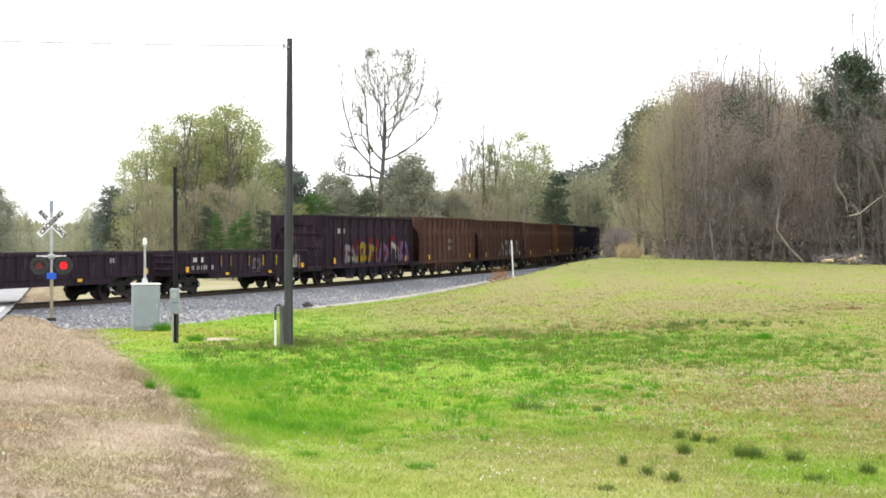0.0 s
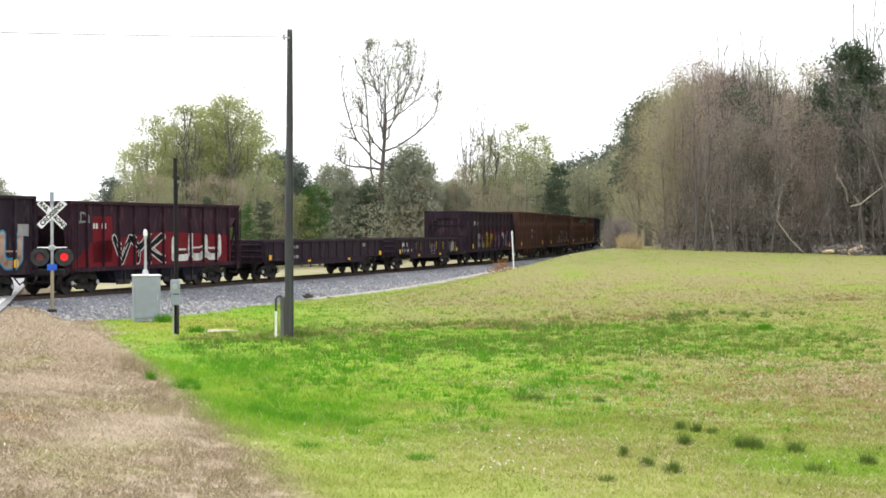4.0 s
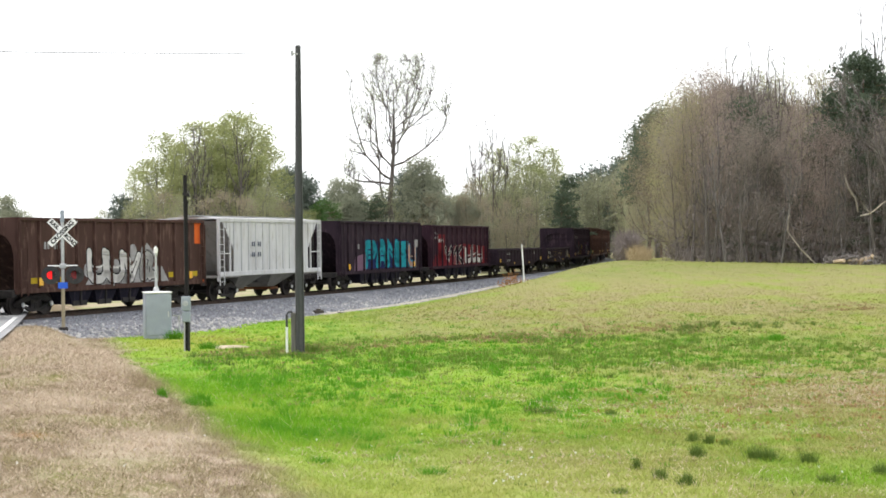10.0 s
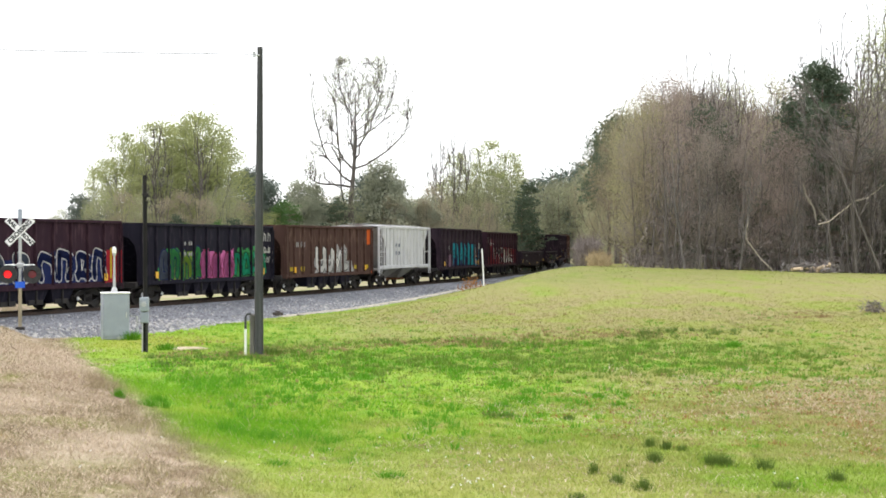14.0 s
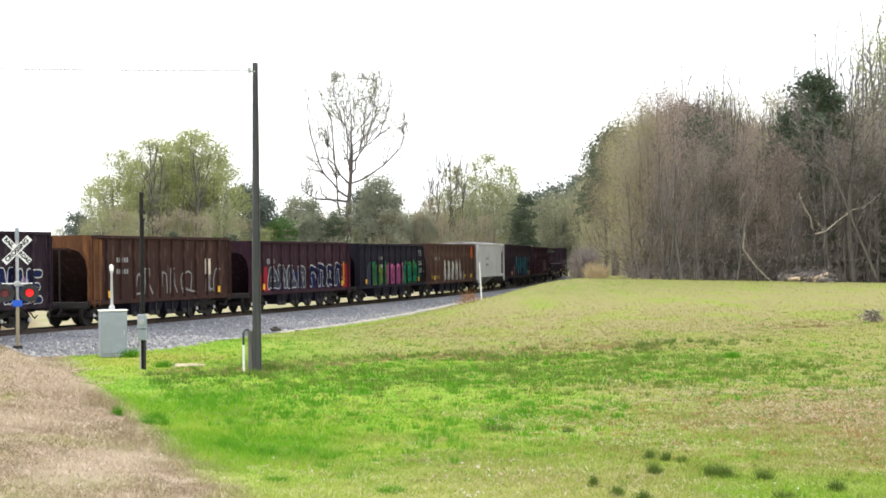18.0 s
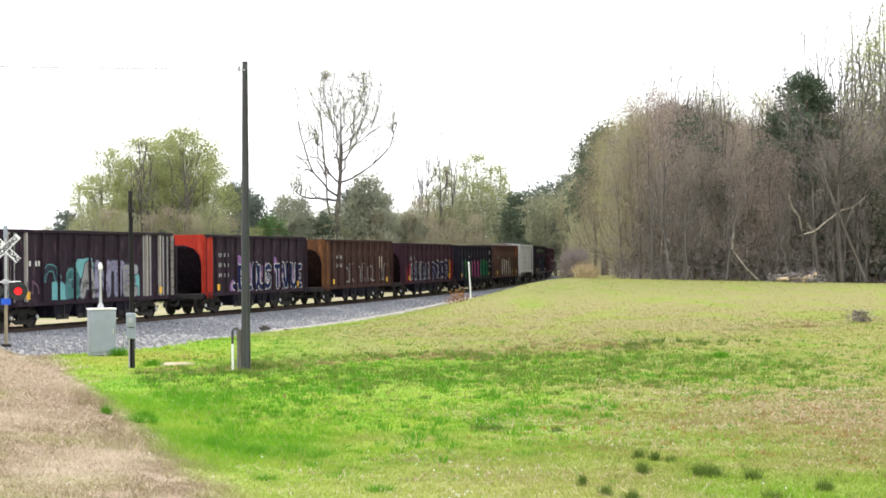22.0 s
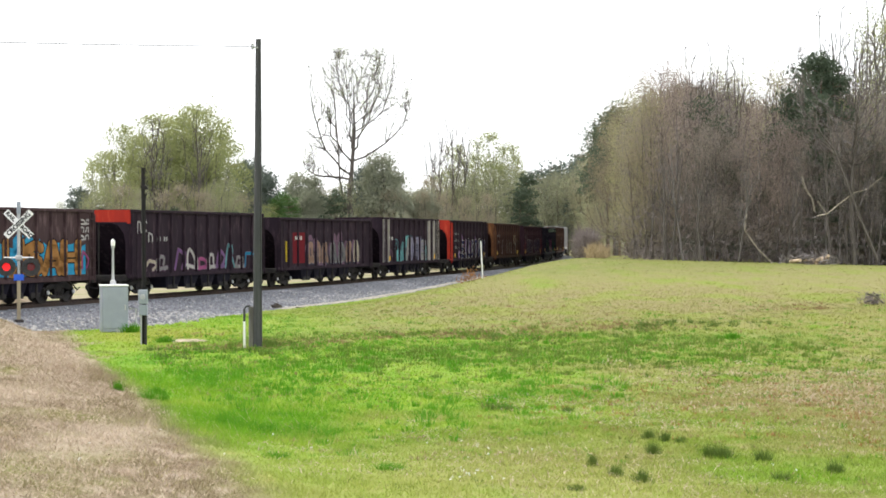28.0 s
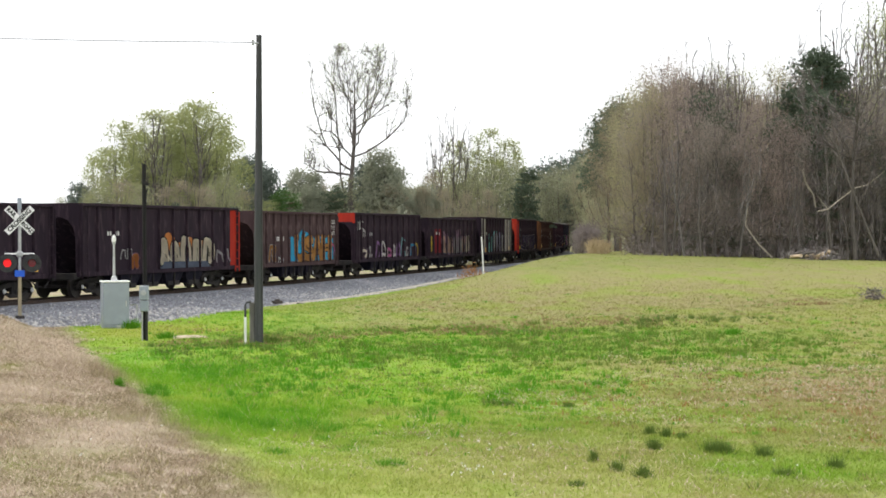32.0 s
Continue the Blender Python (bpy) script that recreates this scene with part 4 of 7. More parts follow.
        part("bay_gate", Shape().box(x - b * 0.27, x + b * 0.27, -1.40, -1.32, 0.30, 0.50, 0.01).box(x - 0.04, x + 0.04, -1.46, -1.38, 0.34, 0.95), M["truck"], car, "discharge gate frame")
    for x in (-(L / 2 - 1.75), L / 2 - 1.75):
        truck(car, x)
    # two small retro-reflectors
    for x in (xr + 1.3, xf - 1.3) if plates else ():
        part("reflector", Shape().box(x - 0.13, x + 0.13, -w - 0.128, -w - 0.118, z0 + 0.12, z0 + 0.42), M["yellow"], car, "yellow reflector plate")
    TRAIN.append((car, lead - L / 2))
    return car


def gondola(label, L, H, lead, decor=None):
    car = thing("gondola_car", label, "freight car", group="train")
    w, z0 = 1.5, 0.86
    n = 15
    rib_xs = [-L / 2 + 0.12 + (L - 0.24) * i / (n - 1) for i in range(n)]
    for sgn in (-1, 1):
        ends = 2.6
        outline = [(-L / 2, 1.02), (-L / 2 + ends, 1.02), (-L / 2 + ends + 0.6, 0.72), (L / 2 - ends - 0.6, 0.72), (L / 2 - ends, 1.02), (L / 2, 1.02), (L / 2, H - 0.1), (-L / 2, H - 0.1)]
        side = part("side_sheet", Shape().slab(outline[::1], 1, sgn * w - 0.02, sgn * w + 0.02), P["dark"], car)
        rm = cached(("grib", sgn), lambda: Shape().slab([(-0.08, sgn * w), (-0.05, sgn * (w + 0.09)), (0.05, sgn * (w + 0.09)), (0.08, sgn * w)][::sgn], 2, 1.0, H - 0.1).mesh("rib", P["dark"]))
        for x in rib_xs:
            part("rib", rm, None, side, at=pose(x, 0, 0))
        if sgn < 0:
            pw = Paintwork(side, rib_xs, -w - 0.024, 0.07, 0.05)
            if decor:
                decor(pw, -L / 2, L / 2, z0, H)
            pw.finish()
        part("top_chord", Shape().box(-L / 2, L / 2, sgn * w - 0.08, sgn * w + 0.1, H - 0.14, H, 0.02), P["dark"], car)
        part("side_sill", Shape().box(-L / 2, L / 2, sgn * w - 0.05, sgn * w + 0.07, 0.98, 1.1, 0.01), P["dark"], car)
    part("floor", Shape().box(-L / 2, L / 2, -w, w, 0.98, 1.06), M["truck"], car, "grimy wagon floor")
    part("centre_sill", Shape().box(-L / 2, L / 2, -0.25, 0.25, 0.68, 0.98, 0.02), M["truck"], car)
    for e in (-1, 1):
        x = e * L / 2
        part("end_sheet", Shape().box(min(x, x - e * 0.06), max(x, x - e * 0.06), -w, w, 0.9, H, 0.01), P["dark"], car)
        for z in (1.2, 1.5, 1.8):
            part("end_rib", Shape().box(min(x, x + e * 0.08), max(x, x + e * 0.08), -w, w, z - 0.05, z + 0.05, 0.02), P["dark"], car)
        coupler(car, x + e * 0.05, e)
        ladder(car, x - (0.5 if e > 0 else -0.1), -w - 0.12, 0.75, H - 0.1, P["dark"], 0.4, 4)
        truck(car, e * (L / 2 - 1.75))
    for x in (-L / 2 + 0.7, -L / 6, L / 6, L / 2 - 0.7):
        part("reflector", Shape().box(x - 0.16, x + 0.16, -w - 0.12, -w - 0.105, 1.06 if abs(x) > L / 4 else 0.86, 1.30 if abs(x) > L / 4 else 0.98), M["yellow"], car, "yellow reflector plate")
    TRAIN.append((car, lead - L / 2))
    return car


def covered_hopper(label, L, H, lead):
    car = thing("covered_hopper_car", label, "freight car", group="train")
    w = 1.55
    g = P["grey"]
    x0, x1 = -L / 2 + 0.25, L / 2 - 0.25
    for sgn in (-1, 1):
        outline = [(x0 + 0.2, H - 0.25), (x0 + 1.3, H - 1.55), (x0 + 1.3, 1.30), (x1 - 1.3, 1.30), (x1 - 1.3, H - 1.55), (x1 - 0.2, H - 0.25)]
        side = part("side_sheet", Shape().slab(outline, 1, sgn * w - 0.02, sgn * w + 0.02), g, car, "pale grey side sheet")
        for i in range(14):
            x = x0 + 0.55 + (x1 - x0 - 1.1) * i / 13
            zb = 1.40 if x0 + 1.3 < x < x1 - 1.3 else H - 1.5 + 1.18 * max(x0 + 1.3 - x, x - x1 + 1.3)
            part("rib", Shape().box(x - 0.035, x + 0.035, min(sgn * w, sgn * (w + 0.07)), max(sgn * w, sgn * (w + 0.07)), zb, H - 0.2), g, side)
        if sgn < 0:
            pw = Paintwork(side, [], -w - 0.072, 0, 0.03)
            marks(pw, x0 + 3.0, 2.55, 2, 2, "slate", 0.28)
            pw.finish()
        part("top_chord", Shape().box(x0 - 0.1, x1 + 0.1, sgn * w - 0.08, sgn * w + 0.09, H - 0.26, H - 0.08, 0.02), g, car)
        part("side_sill", Shape().box(-L / 2, L / 2, sgn * w - 0.06, sgn * w + 0.06, 1.16, 1.38, 0.02), g, car)
    part("roof", Shape().slab([(-w - 0.05, H - 0.12), (w + 0.05, H - 0.12), (w * 0.5, H - 0.02), (-w * 0.5, H - 0.02)], 0, x0 - 0.1, x1 + 0.1), g, car, "pale grey roof")
    part("running_board", Shape().box(x0 - 0.3, x1 + 0.3, -0.45, 0.45, H + 0.02, H + 0.05), M["galv"], car)
    for i in range(4):
        x = x0 + (x1 - x0) * (i + 0.5) / 4
        part("roof_hatch", Shape().box(x - 0.5, x + 0.5, -0.4, 0.4, H - 0.04, H + 0.04, 0.03), g, car)
    for e in (-1, 1):
        x = e * (L / 2 - 0.05)
        # the sloped end's shade is in its darker paint colour
        part("slope_sheet", Shape().slab([(e * (L / 2 - 0.45), H - 0.2), (e * (L / 2 - 0.52), H - 0.2), (e * (L / 2 - 2.75), 1.25), (e * (L / 2 - 2.65), 1.25)][::e], 1, -w, w), P["shade_grey"], car)
        for y in (-w, w):
            part("corner_post", Shape().box(x - 0.05, x + 0.05, y - 0.05, y + 0.05, 0.95, H - 0.1), g, car)
            part("end_post", Shape().box(e * (L / 2 - 1.2) - 0.04, e * (L / 2 - 1.2) + 0.04, y - 0.04, y + 0.04, 1.2, H - 0.2), g, car)
            part("end_rail", Shape().box(min(x, e * (L / 2 - 1.2)), max(x, e * (L / 2 - 1.2)), y - 0.03, y + 0.03, 2.2, 2.26), g, car)
        part("end_platform", Shape().box(min(x, x - e * 2.2), max(x, x - e * 2.2), -w, w, 1.1, 1.18), P["shade_grey"], car)
        ladder(car, x - (0.42 if e > 0 else 0.0), -w - 0.08, 0.75, H - 0.1, g, 0.42, 9)
        coupler(car, e * (L / 2), e)
        truck(car, e * (L / 2 - 1.75))
    part("centre_sill", Shape().box(-L / 2, L / 2, -0.25, 0.25, 0.74, 1.14, 0.02), M["truck"], car)
    for i in range(2):
        x = (-1, 1)[i] * 1.75
        part("discharge_bay", Shape().loft([[(x - 0.35, -0.5, 0.45), (x + 0.35, -0.5, 0.45), (x + 0.35, 0.5, 0.45), (x - 0.35, 0.5, 0.45)], [(x - 1.7, -w, 1.4), (x + 1.7, -w, 1.4), (x + 1.7, w, 1.4), (x - 1.7, w, 1.4)]]), P["shade_grey"], car, "tapered discharge hopper")
        part("bay_gate", Shape().box(x - 0.45, x + 0.45, -0.75, 0.75, 0.36, 0.5, 0.02), P["orange_rust"], car, "rusty discharge gate")
    TRAIN.append((car, lead - L / 2))
    return car

# ---- the wagons, from the front of the train ----
def at(a, b, f):
    return a + (b - a) * f


def decor_h1(pw, a, b, z0, H):
    tag_word(pw, "??????", at(a, b, 0.2), at(a, b, 0.97), z0 + 0.1, z0 + 1.35, ["silver", "yellow", "yellow", "lilac", "white", "lilac"], "slate", "crimson", 3)
    marks(pw, at(a, b, 0.14), H - 1.0, 2, 1)


def decor_h2(pw, a, b, z0, H):
    marks(pw, at(a, b, 0.48), H - 1.7, 2, 2, "silver")


def decor_h3(pw, a, b, z0, H):
    tag_word(pw, "????", at(a, b, 0.42), at(a, b, 0.9), z0 + 0.1, z0 + 1.4, "silver", "slate", None, 8)


def decor_g1(pw, a, b, z0, H):
    marks(pw, at(a, b, 0.10), H - 0.5, 2, 1, "white", 0.26)
    marks(pw, at(a, b, 0.08), H - 0.85, 4, 1, "silver", 0.24)
    for f in (0.29, 0.36, 0.5, 0.62, 0.73):
        pw.lay([[(at(a, b, f), 1.25), (at(a, b, f) + 0.1, 1.25), (at(a, b, f) + 0.1, 1.75), (at(a, b, f), 1.75)]], "yellow", 1)
    tag_word(pw, "?", at(a, b, 0.53), at(a, b, 0.6), z0 + 0.1, z0 + 0.8, "mauve", "silver", None, 2, 0.12, 0.03)
    tag_word(pw, "??", at(a, b, 0.84), at(a, b, 0.93), z0 + 0.2, H - 0.25, "cream", "silver", None, 4)


def decor_g2(pw, a, b, z0, H):
    marks(pw, at(a, b, 0.20), H - 0.45, 2, 2, "silver", 0.2)
    marks(pw, at(a, b, 0.80), H - 0.45, 1, 1, "silver", 0.24)


def decor_a(pw, a, b, z0, H):
    pw.lay([[(at(a, b, 0.0), z0), (b, z0), (b, z0 + 1.25), (at(a, b, 0.55), z0 + 1.45), (at(a, b, 0.12), z0 + 1.0)]], "crimson", 0)
    pw.lay([[(at(a, b, 0.13), z0 + 0.2), (at(a, b, 0.24), z0 + 0.2), (at(a, b, 0.24), H - 0.6), (at(a, b, 0.13), H - 0.6)]], "crimson", 0)
    tag_word(pw, "LUU", at(a, b, 0.60), at(a, b, 0.93), z0 + 0.12, z0 + 1.35, "white", "black", None, 21, 0.34, 0.05)
    tag_word(pw, "VYK", at(a, b, 0.24), at(a, b, 0.54), z0 + 0.1, z0 + 1.35, "black", "white", None, 12, 0.26, 0.05)
    marks(pw, at(a, b, 0.13), H - 1.1, 2, 1, "white", 0.26)
    tag_word(pw, "?", at(a, b, 0.05), at(a, b, 0.11), H - 0.9, H - 0.4, "silver", "silver", None, 6, 0.07, 0.01)


def decor_b(pw, a, b, z0, H):
    pw.lay([[(at(a, b, 0.17), z0 + 0.02), (at(a, b, 0.30), z0 + 0.02), (at(a, b, 0.30), z0 + 1.0), (at(a, b, 0.18), z0 + 0.8)]], "mauve", 0)
    wavy(pw, at(a, b, 0.29), at(a, b, 0.82), z0 + 0.10, z0 + 1.55, "navy", 15)
    tag_word(pw, "PANE", at(a, b, 0.29), at(a, b, 0.82), z0 + 0.10, z0 + 1.75, "teal", "navy", None, 5, 0.52, 0.06)
    tag_word(pw, "U", at(a, b, 0.84), at(a, b, 0.93), z0 + 0.10, z0 + 1.45, "peach", "sky", None, 6, 0.30, 0.07)
    marks(pw, at(a, b, 0.20), z0 + 1.25, 1, 1, "silver", 0.36)
    pw.lay([[(at(a, b, 0.92), z0 + 1.3), (at(a, b, 0.97), z0 + 1.3), (at(a, b, 0.97), z0 + 1.75), (at(a, b, 0.92), z0 + 1.75)]], "silver", 3)


def decor_d(pw, a, b, z0, H):
    pw.lay([[(at(a, b, 0.32), z0 + 0.05), (at(a, b, 0.78), z0 + 0.05), (at(a, b, 0.74), z0 + 0.7), (at(a, b, 0.36), z0 + 0.6)]], "silver", 0)
    tag_word(pw, "UUV?", at(a, b, 0.33), at(a, b, 0.70), z0 + 0.08, z0 + 1.45, "white", "black", "silver", 31, 0.34, 0.05)
    marks(pw, at(a, b, 0.12), H - 1.2, 2, 1, "silver")
    for f in (0.06, 0.17, 0.78, 0.93):
        pw.lay([[(at(a, b, f), z0 + 0.2), (at(a, b, f) + 0.4, z0 + 0.2), (at(a, b, f) + 0.4, z0 + 0.42), (at(a, b, f), z0 + 0.42)]], "yellow", 1)


def decor_e(pw, a, b, z0, H):
    pw.lay([[(at(a, b, 0.12), z0), (at(a, b, 0.40), z0), (at(a, b, 0.42), z0 + 1.35), (at(a, b, 0.13), z0 + 1.2)]], "lime", 0)
    wavy(pw, at(a, b, 0.41), at(a, b, 0.67), z0 + 0.03, z0 + 1.25, "pink", 3)
    wavy(pw, at(a, b, 0.68), at(a, b, 0.93), z0 + 0.05, z0 + 1.2, "green", 5)
    tag_word(pw, "????", at(a, b, 0.12), at(a, b, 0.42), z0 + 0.05, z0 + 1.5, ["slate", "green", "lime", "green"], "navy", "green", 41, 0.3, 0.07)
    tag_word(pw, "???", at(a, b, 0.41), at(a, b, 0.67), z0 + 0.02, z0 + 1.45, "pink", "crimson", "pink", 42, 0.4, 0.06)
    tag_word(pw, "????", at(a, b, 0.67), at(a, b, 0.94), z0 + 0.1, z0 + 1.4, "mint", "black", "green", 43, 0.26, 0.07)
    marks(pw, at(a, b, 0.28), H - 1.0, 2, 2, "silver", 0.22)
    tag_word(pw, "??", at(a, b, 0.92), at(a, b, 0.99), H - 0.8, H - 0.35, "white", "white", None, 44, 0.07, 0.01)
    tag_word(pw, "??", at(a, b, 0.92), at(a, b, 0.99), H - 1.4, H - 1.0, "white", "white", None, 45, 0.07, 0.01)
    tag_word(pw, "???", at(a, b, 0.92), at(a, b, 0.99), H - 1.9, H - 1.55, "white", "white", None, 46, 0.06, 0.01)


def decor_f(pw, a, b, z0, H):
    pw.lay([[(at(a, b, 0.90), z0), (b, z0), (b, z0 + 1.4), (at(a, b, 0.92), z0 + 1.4)]], "red", 0)
    pw.lay([[(at(a, b, 0.06), z0), (at(a, b, 0.17), z0), (at(a, b, 0.14), z0 + 1.3), (at(a, b, 0.1), z0 + 1.3)]], "red", 0)
    wavy(pw, at(a, b, 0.15), at(a, b, 0.51), z0 + 0.08, z0 + 1.15, "navy", 7)
    wavy(pw, at(a, b, 0.56), at(a, b, 0.92), z0 + 0.08, z0 + 1.25, "navy", 9)
    tag_word(pw, "????", at(a, b, 0.14), at(a, b, 0.52), z0 + 0.12, z0 + 1.4, "slate", "white", None, 51, 0.3, 0.06)
    tag_word(pw, "????", at(a, b, 0.55), at(a, b, 0.93), z0 + 0.12, z0 + 1.5, "navy", "white", None, 52, 0.3, 0.06)
    marks(pw, at(a, b, 0.14), H - 1.2, 2, 1, "silver")
    pw.lay([[(at(a, b, 0.94), z0 + 0.2), (at(a, b, 0.95), z0 + 0.2), (at(a, b, 0.95), z0 + 1.5), (at(a, b, 0.94), z0 + 1.5)]], "yellow", 3)


def decor_g(pw, a, b, z0, H):
    for i, f in enumerate((0.34, 0.52, 0.66, 0.86)):
        tag_word(pw, "??" if i != 2 else "?", at(a, b, f - 0.06), at(a, b, f + 0.06), z0 + 0.15, z0 + 1.35, "silver", "silver", None, 60 + i, 0.07, 0.005)
    marks(pw, at(a, b, 0.16), H - 1.15, 2, 2, "silver", 0.26)
    pw.lay([[(at(a, b, 0.80), z0 + 1.0), (at(a, b, 0.845), z0 + 1.0), (at(a, b, 0.845), z0 + 1.75), (at(a, b, 0.80), z0 + 1.75)]], "cream", 3)


def decor_h(pw, a, b, z0, H):
    tag_word(pw, "JELOUS", at(a, b, 0.24), at(a, b, 0.62), z0 + 0.05, z0 + 1.45, "navy", "white", "lilac", 71, 0.26, 0.05)
    tag_word(pw, "TA?UE", at(a, b, 0.66), at(a, b, 0.95), z0 + 0.05, z0 + 1.45, "navy", "white", "lilac", 72, 0.26, 0.05)
    marks(pw, at(a, b, 0.12), H - 1.1, 2, 3, "silver", 0.24)


def decor_i(pw, a, b, z0, H):
    for f in (0.045, 0.80, 0.845, 0.935, 0.965):
        x = at(a, b, f)
        pw.lay([[(x - 0.07, z0), (x + 0.07, z0), (x + 0.07, H - 0.13), (x - 0.07, H - 0.13)]], "silver", 0)
    wavy(pw, at(a, b, 0.24), at(a, b, 0.34), z0 + 0.05, z0 + 0.75, "cyan", 12)
    wavy(pw, at(a, b, 0.36), at(a, b, 0.48), z0 + 0.9, z0 + 1.62, "cyan", 13)
    wavy(pw, at(a, b, 0.70), at(a, b, 0.77), z0 + 0.05, z0 + 0.95, "cyan", 14)
    tag_word(pw, "?ANTE", at(a, b, 0.31), at(a, b, 0.75), z0 + 0.05, z0 + 1.55, ["cyan", "silver", "lavender", "lavender", "silver"], "slate", None, 81, 0.42, 0.06)
    tag_word(pw, "?", at(a, b, 0.18), at(a, b, 0.27), z0 + 0.75, z0 + 1.5, "slate", "cyan", None, 82, 0.22, 0.05)
    tag_word(pw, "??", at(a, b, 0.08), at(a, b, 0.17), z0 + 0.3, z0 + 0.9, "mauve", "mauve", None, 83, 0.08, 0.01)
    marks(pw, at(a, b, 0.10), H - 1.45, 2, 1, "white", 0.26)


def decor_j(pw, a, b, z0, H):
    pw.lay([[(at(a, b, 0.14), z0 + 0.2), (at(a, b, 0.26), z0 + 0.2), (at(a, b, 0.26), H - 0.8), (at(a, b, 0.14), H - 0.8)]], "crimson", 0)
    tag_word(pw, "???", at(a, b, 0.28), at(a, b, 0.50), z0 + 0.1, z0 + 1.5, "peach", "slate", "mauve", 91, 0.34, 0.05)
    tag_word(pw, "????", at(a, b, 0.52), at(a, b, 0.86), z0 + 0.1, z0 + 1.5, ["silver", "silver", "peach", "cream"], "slate", "mauve", 92, 0.38, 0.05)
    marks(pw, at(a, b, 0.16), H - 1.2, 2, 1, "white", 0.26)
    pw.lay([[(at(a, b, 0.07), z0 + 0.3), (at(a, b, 0.085), z0 + 0.3), (at(a, b, 0.085), z0 + 1.4), (at(a, b, 0.07), z0 + 1.4)]], "yellow", 2)


def decor_k(pw, a, b, z0, H):
    for i, (f, c) in enumerate(((0.14, "cream"), (0.21, "silver"), (0.34, "lilac"), (0.42, "white"), (0.50, "pink"), (0.57, "white"), (0.64, "lilac"), (0.72, "cyan"), (0.80, "silver"), (0.88, "sky"), (0.94, "yellow"))):
        tag_word(pw, "?", at(a, b, f - 0.045), at(a, b, f + 0.045), z0 + 0.08, z0 + 0.75 + 0.22 * (i % 4), c, "mauve", None, 100 + i, 0.15, 0.03)
    marks(pw, at(a, b, 0.18), H - 1.4, 2, 1, "silver", 0.26)
    tag_word(pw, "??", at(a, b, 0.05), at(a, b, 0.11), H - 1.05, H - 0.45, "white", "white", None, 109, 0.06, 0.01)
    tag_word(pw, "?", at(a, b, 0.12), at(a, b, 0.16), H - 1.45, H - 0.9, "white", "white", None, 110, 0.06, 0.01)


def decor_l(pw, a, b, z0, H):
    wavy(pw, at(a, b, 0.38), at(a, b, 0.95), z0 + 0.1, z0 + 1.30, "sky", 6)
    wavy(pw, at(a, b, 0.50), at(a, b, 0.66), z0 + 1.0, z0 + 1.62, "sky", 8)
    tag_word(pw, "USAH", at(a, b, 0.44), at(a, b, 0.90), z0 + 0.06, z0 + 1.55, "ochre", "black", None, 111, 0.40, 0.05)
    tag_word(pw, "?", at(a, b, 0.92), at(a, b, 0.97), z0 + 0.3, z0 + 1.1, "pink", "slate", None, 114, 0.10, 0.02)
    tag_word(pw, "?", at(a, b, 0.12), at(a, b, 0.20), z0 + 0.1, z0 + 1.0, "ochre", "silver", None, 112, 0.2, 0.04)
    tag_word(pw, "??", at(a, b, 0.24), at(a, b, 0.31), z0 + 0.05, z0 + 0.4, "white", "slate", None, 113, 0.08, 0.02)
    marks(pw, at(a, b, 0.22), z0 + 1.2, 2, 1, "white", 0.30)
    for k in range(3):
        tag_word(pw, "??", at(a, b, 0.91), at(a, b, 0.98), H - 0.65 - 0.32 * k, H - 0.38 - 0.32 * k, "white", "white", None, 115 + k, 0.05, 0.01)


def decor_m(pw, a, b, z0, H):
    tag_word(pw, "?", at(a, b, 0.28), at(a, b, 0.34), z0 + 0.05, z0 + 0.8, "orange", "mauve", None, 120, 0.3, 0.04)
    for k in range(9):
        x, r = at(a, b, 0.48 + 0.036 * k), 0.34 + 0.1 * math.sin(k * 2.1)
        pw.lay([[(x + r * math.cos(q * 0.524), max(z0 + 0.05, z0 + 1.05 + 0.2 * math.sin(k * 1.7) + r * math.sin(q * 0.524))) for q in range(12)]], "orange", 0)
    pw.lay([[(at(a, b, 0.45), z0 + 0.03), (at(a, b, 0.80), z0 + 0.03), (at(a, b, 0.81), z0 + 0.45), (at(a, b, 0.46), z0 + 0.5)]], "slate", 0)
    tag_word(pw, "?????", at(a, b, 0.45), at(a, b, 0.81), z0 + 0.12, z0 + 1.55, "cream", "black", None, 127, 0.40, 0.085)
    pw.lay([[(at(a, b, 0.47), z0 + 0.06), (at(a, b, 0.79), z0 + 0.06), (at(a, b, 0.78), z0 + 0.30), (at(a, b, 0.49), z0 + 0.34)]], "slate", 3)
    tag_word(pw, "??", at(a, b, 0.22), at(a, b, 0.30), z0 + 0.5, z0 + 1.0, "silver", "silver", None, 122, 0.06, 0.01)
    tag_word(pw, "??", at(a, b, 0.84), at(a, b, 0.95), z0 + 0.2, z0 + 0.9, "silver", "mauve", None, 123, 0.12, 0.02)
    marks(pw, at(a, b, 0.15), H - 1.35, 2, 1, "white", 0.22)


for lead in (168.0, 152.4, 136.8):
    hopper("dark ribbed hopper wagon rounding the bend", 13.8, 3.84, "dark", lead)
hopper("black ribbed hopper wagon nearing the bend", 13.8, 3.84, "black", 121.2)
hopper("black ribbed hopper wagon with plain sides", 13.4, 3.80, "black", 105.6)
hopper("brown ribbed hopper wagon with a rusty orange end", 13.0, 3.82, "brown", 90.6, rear="orange_rust")
hopper("tan-brown ribbed hopper wagon with four bays", 12.8, 3.82, "tan", 75.3)
hopper("brown ribbed hopper wagon with grey sprayed letters", 14.4, 3.88, "brown", 60.4, decor_h3)
hopper("tan-brown ribbed hopper wagon with stencilled marks", 12.4, 3.95, "tan", 44.0, decor_h2, rear=None)
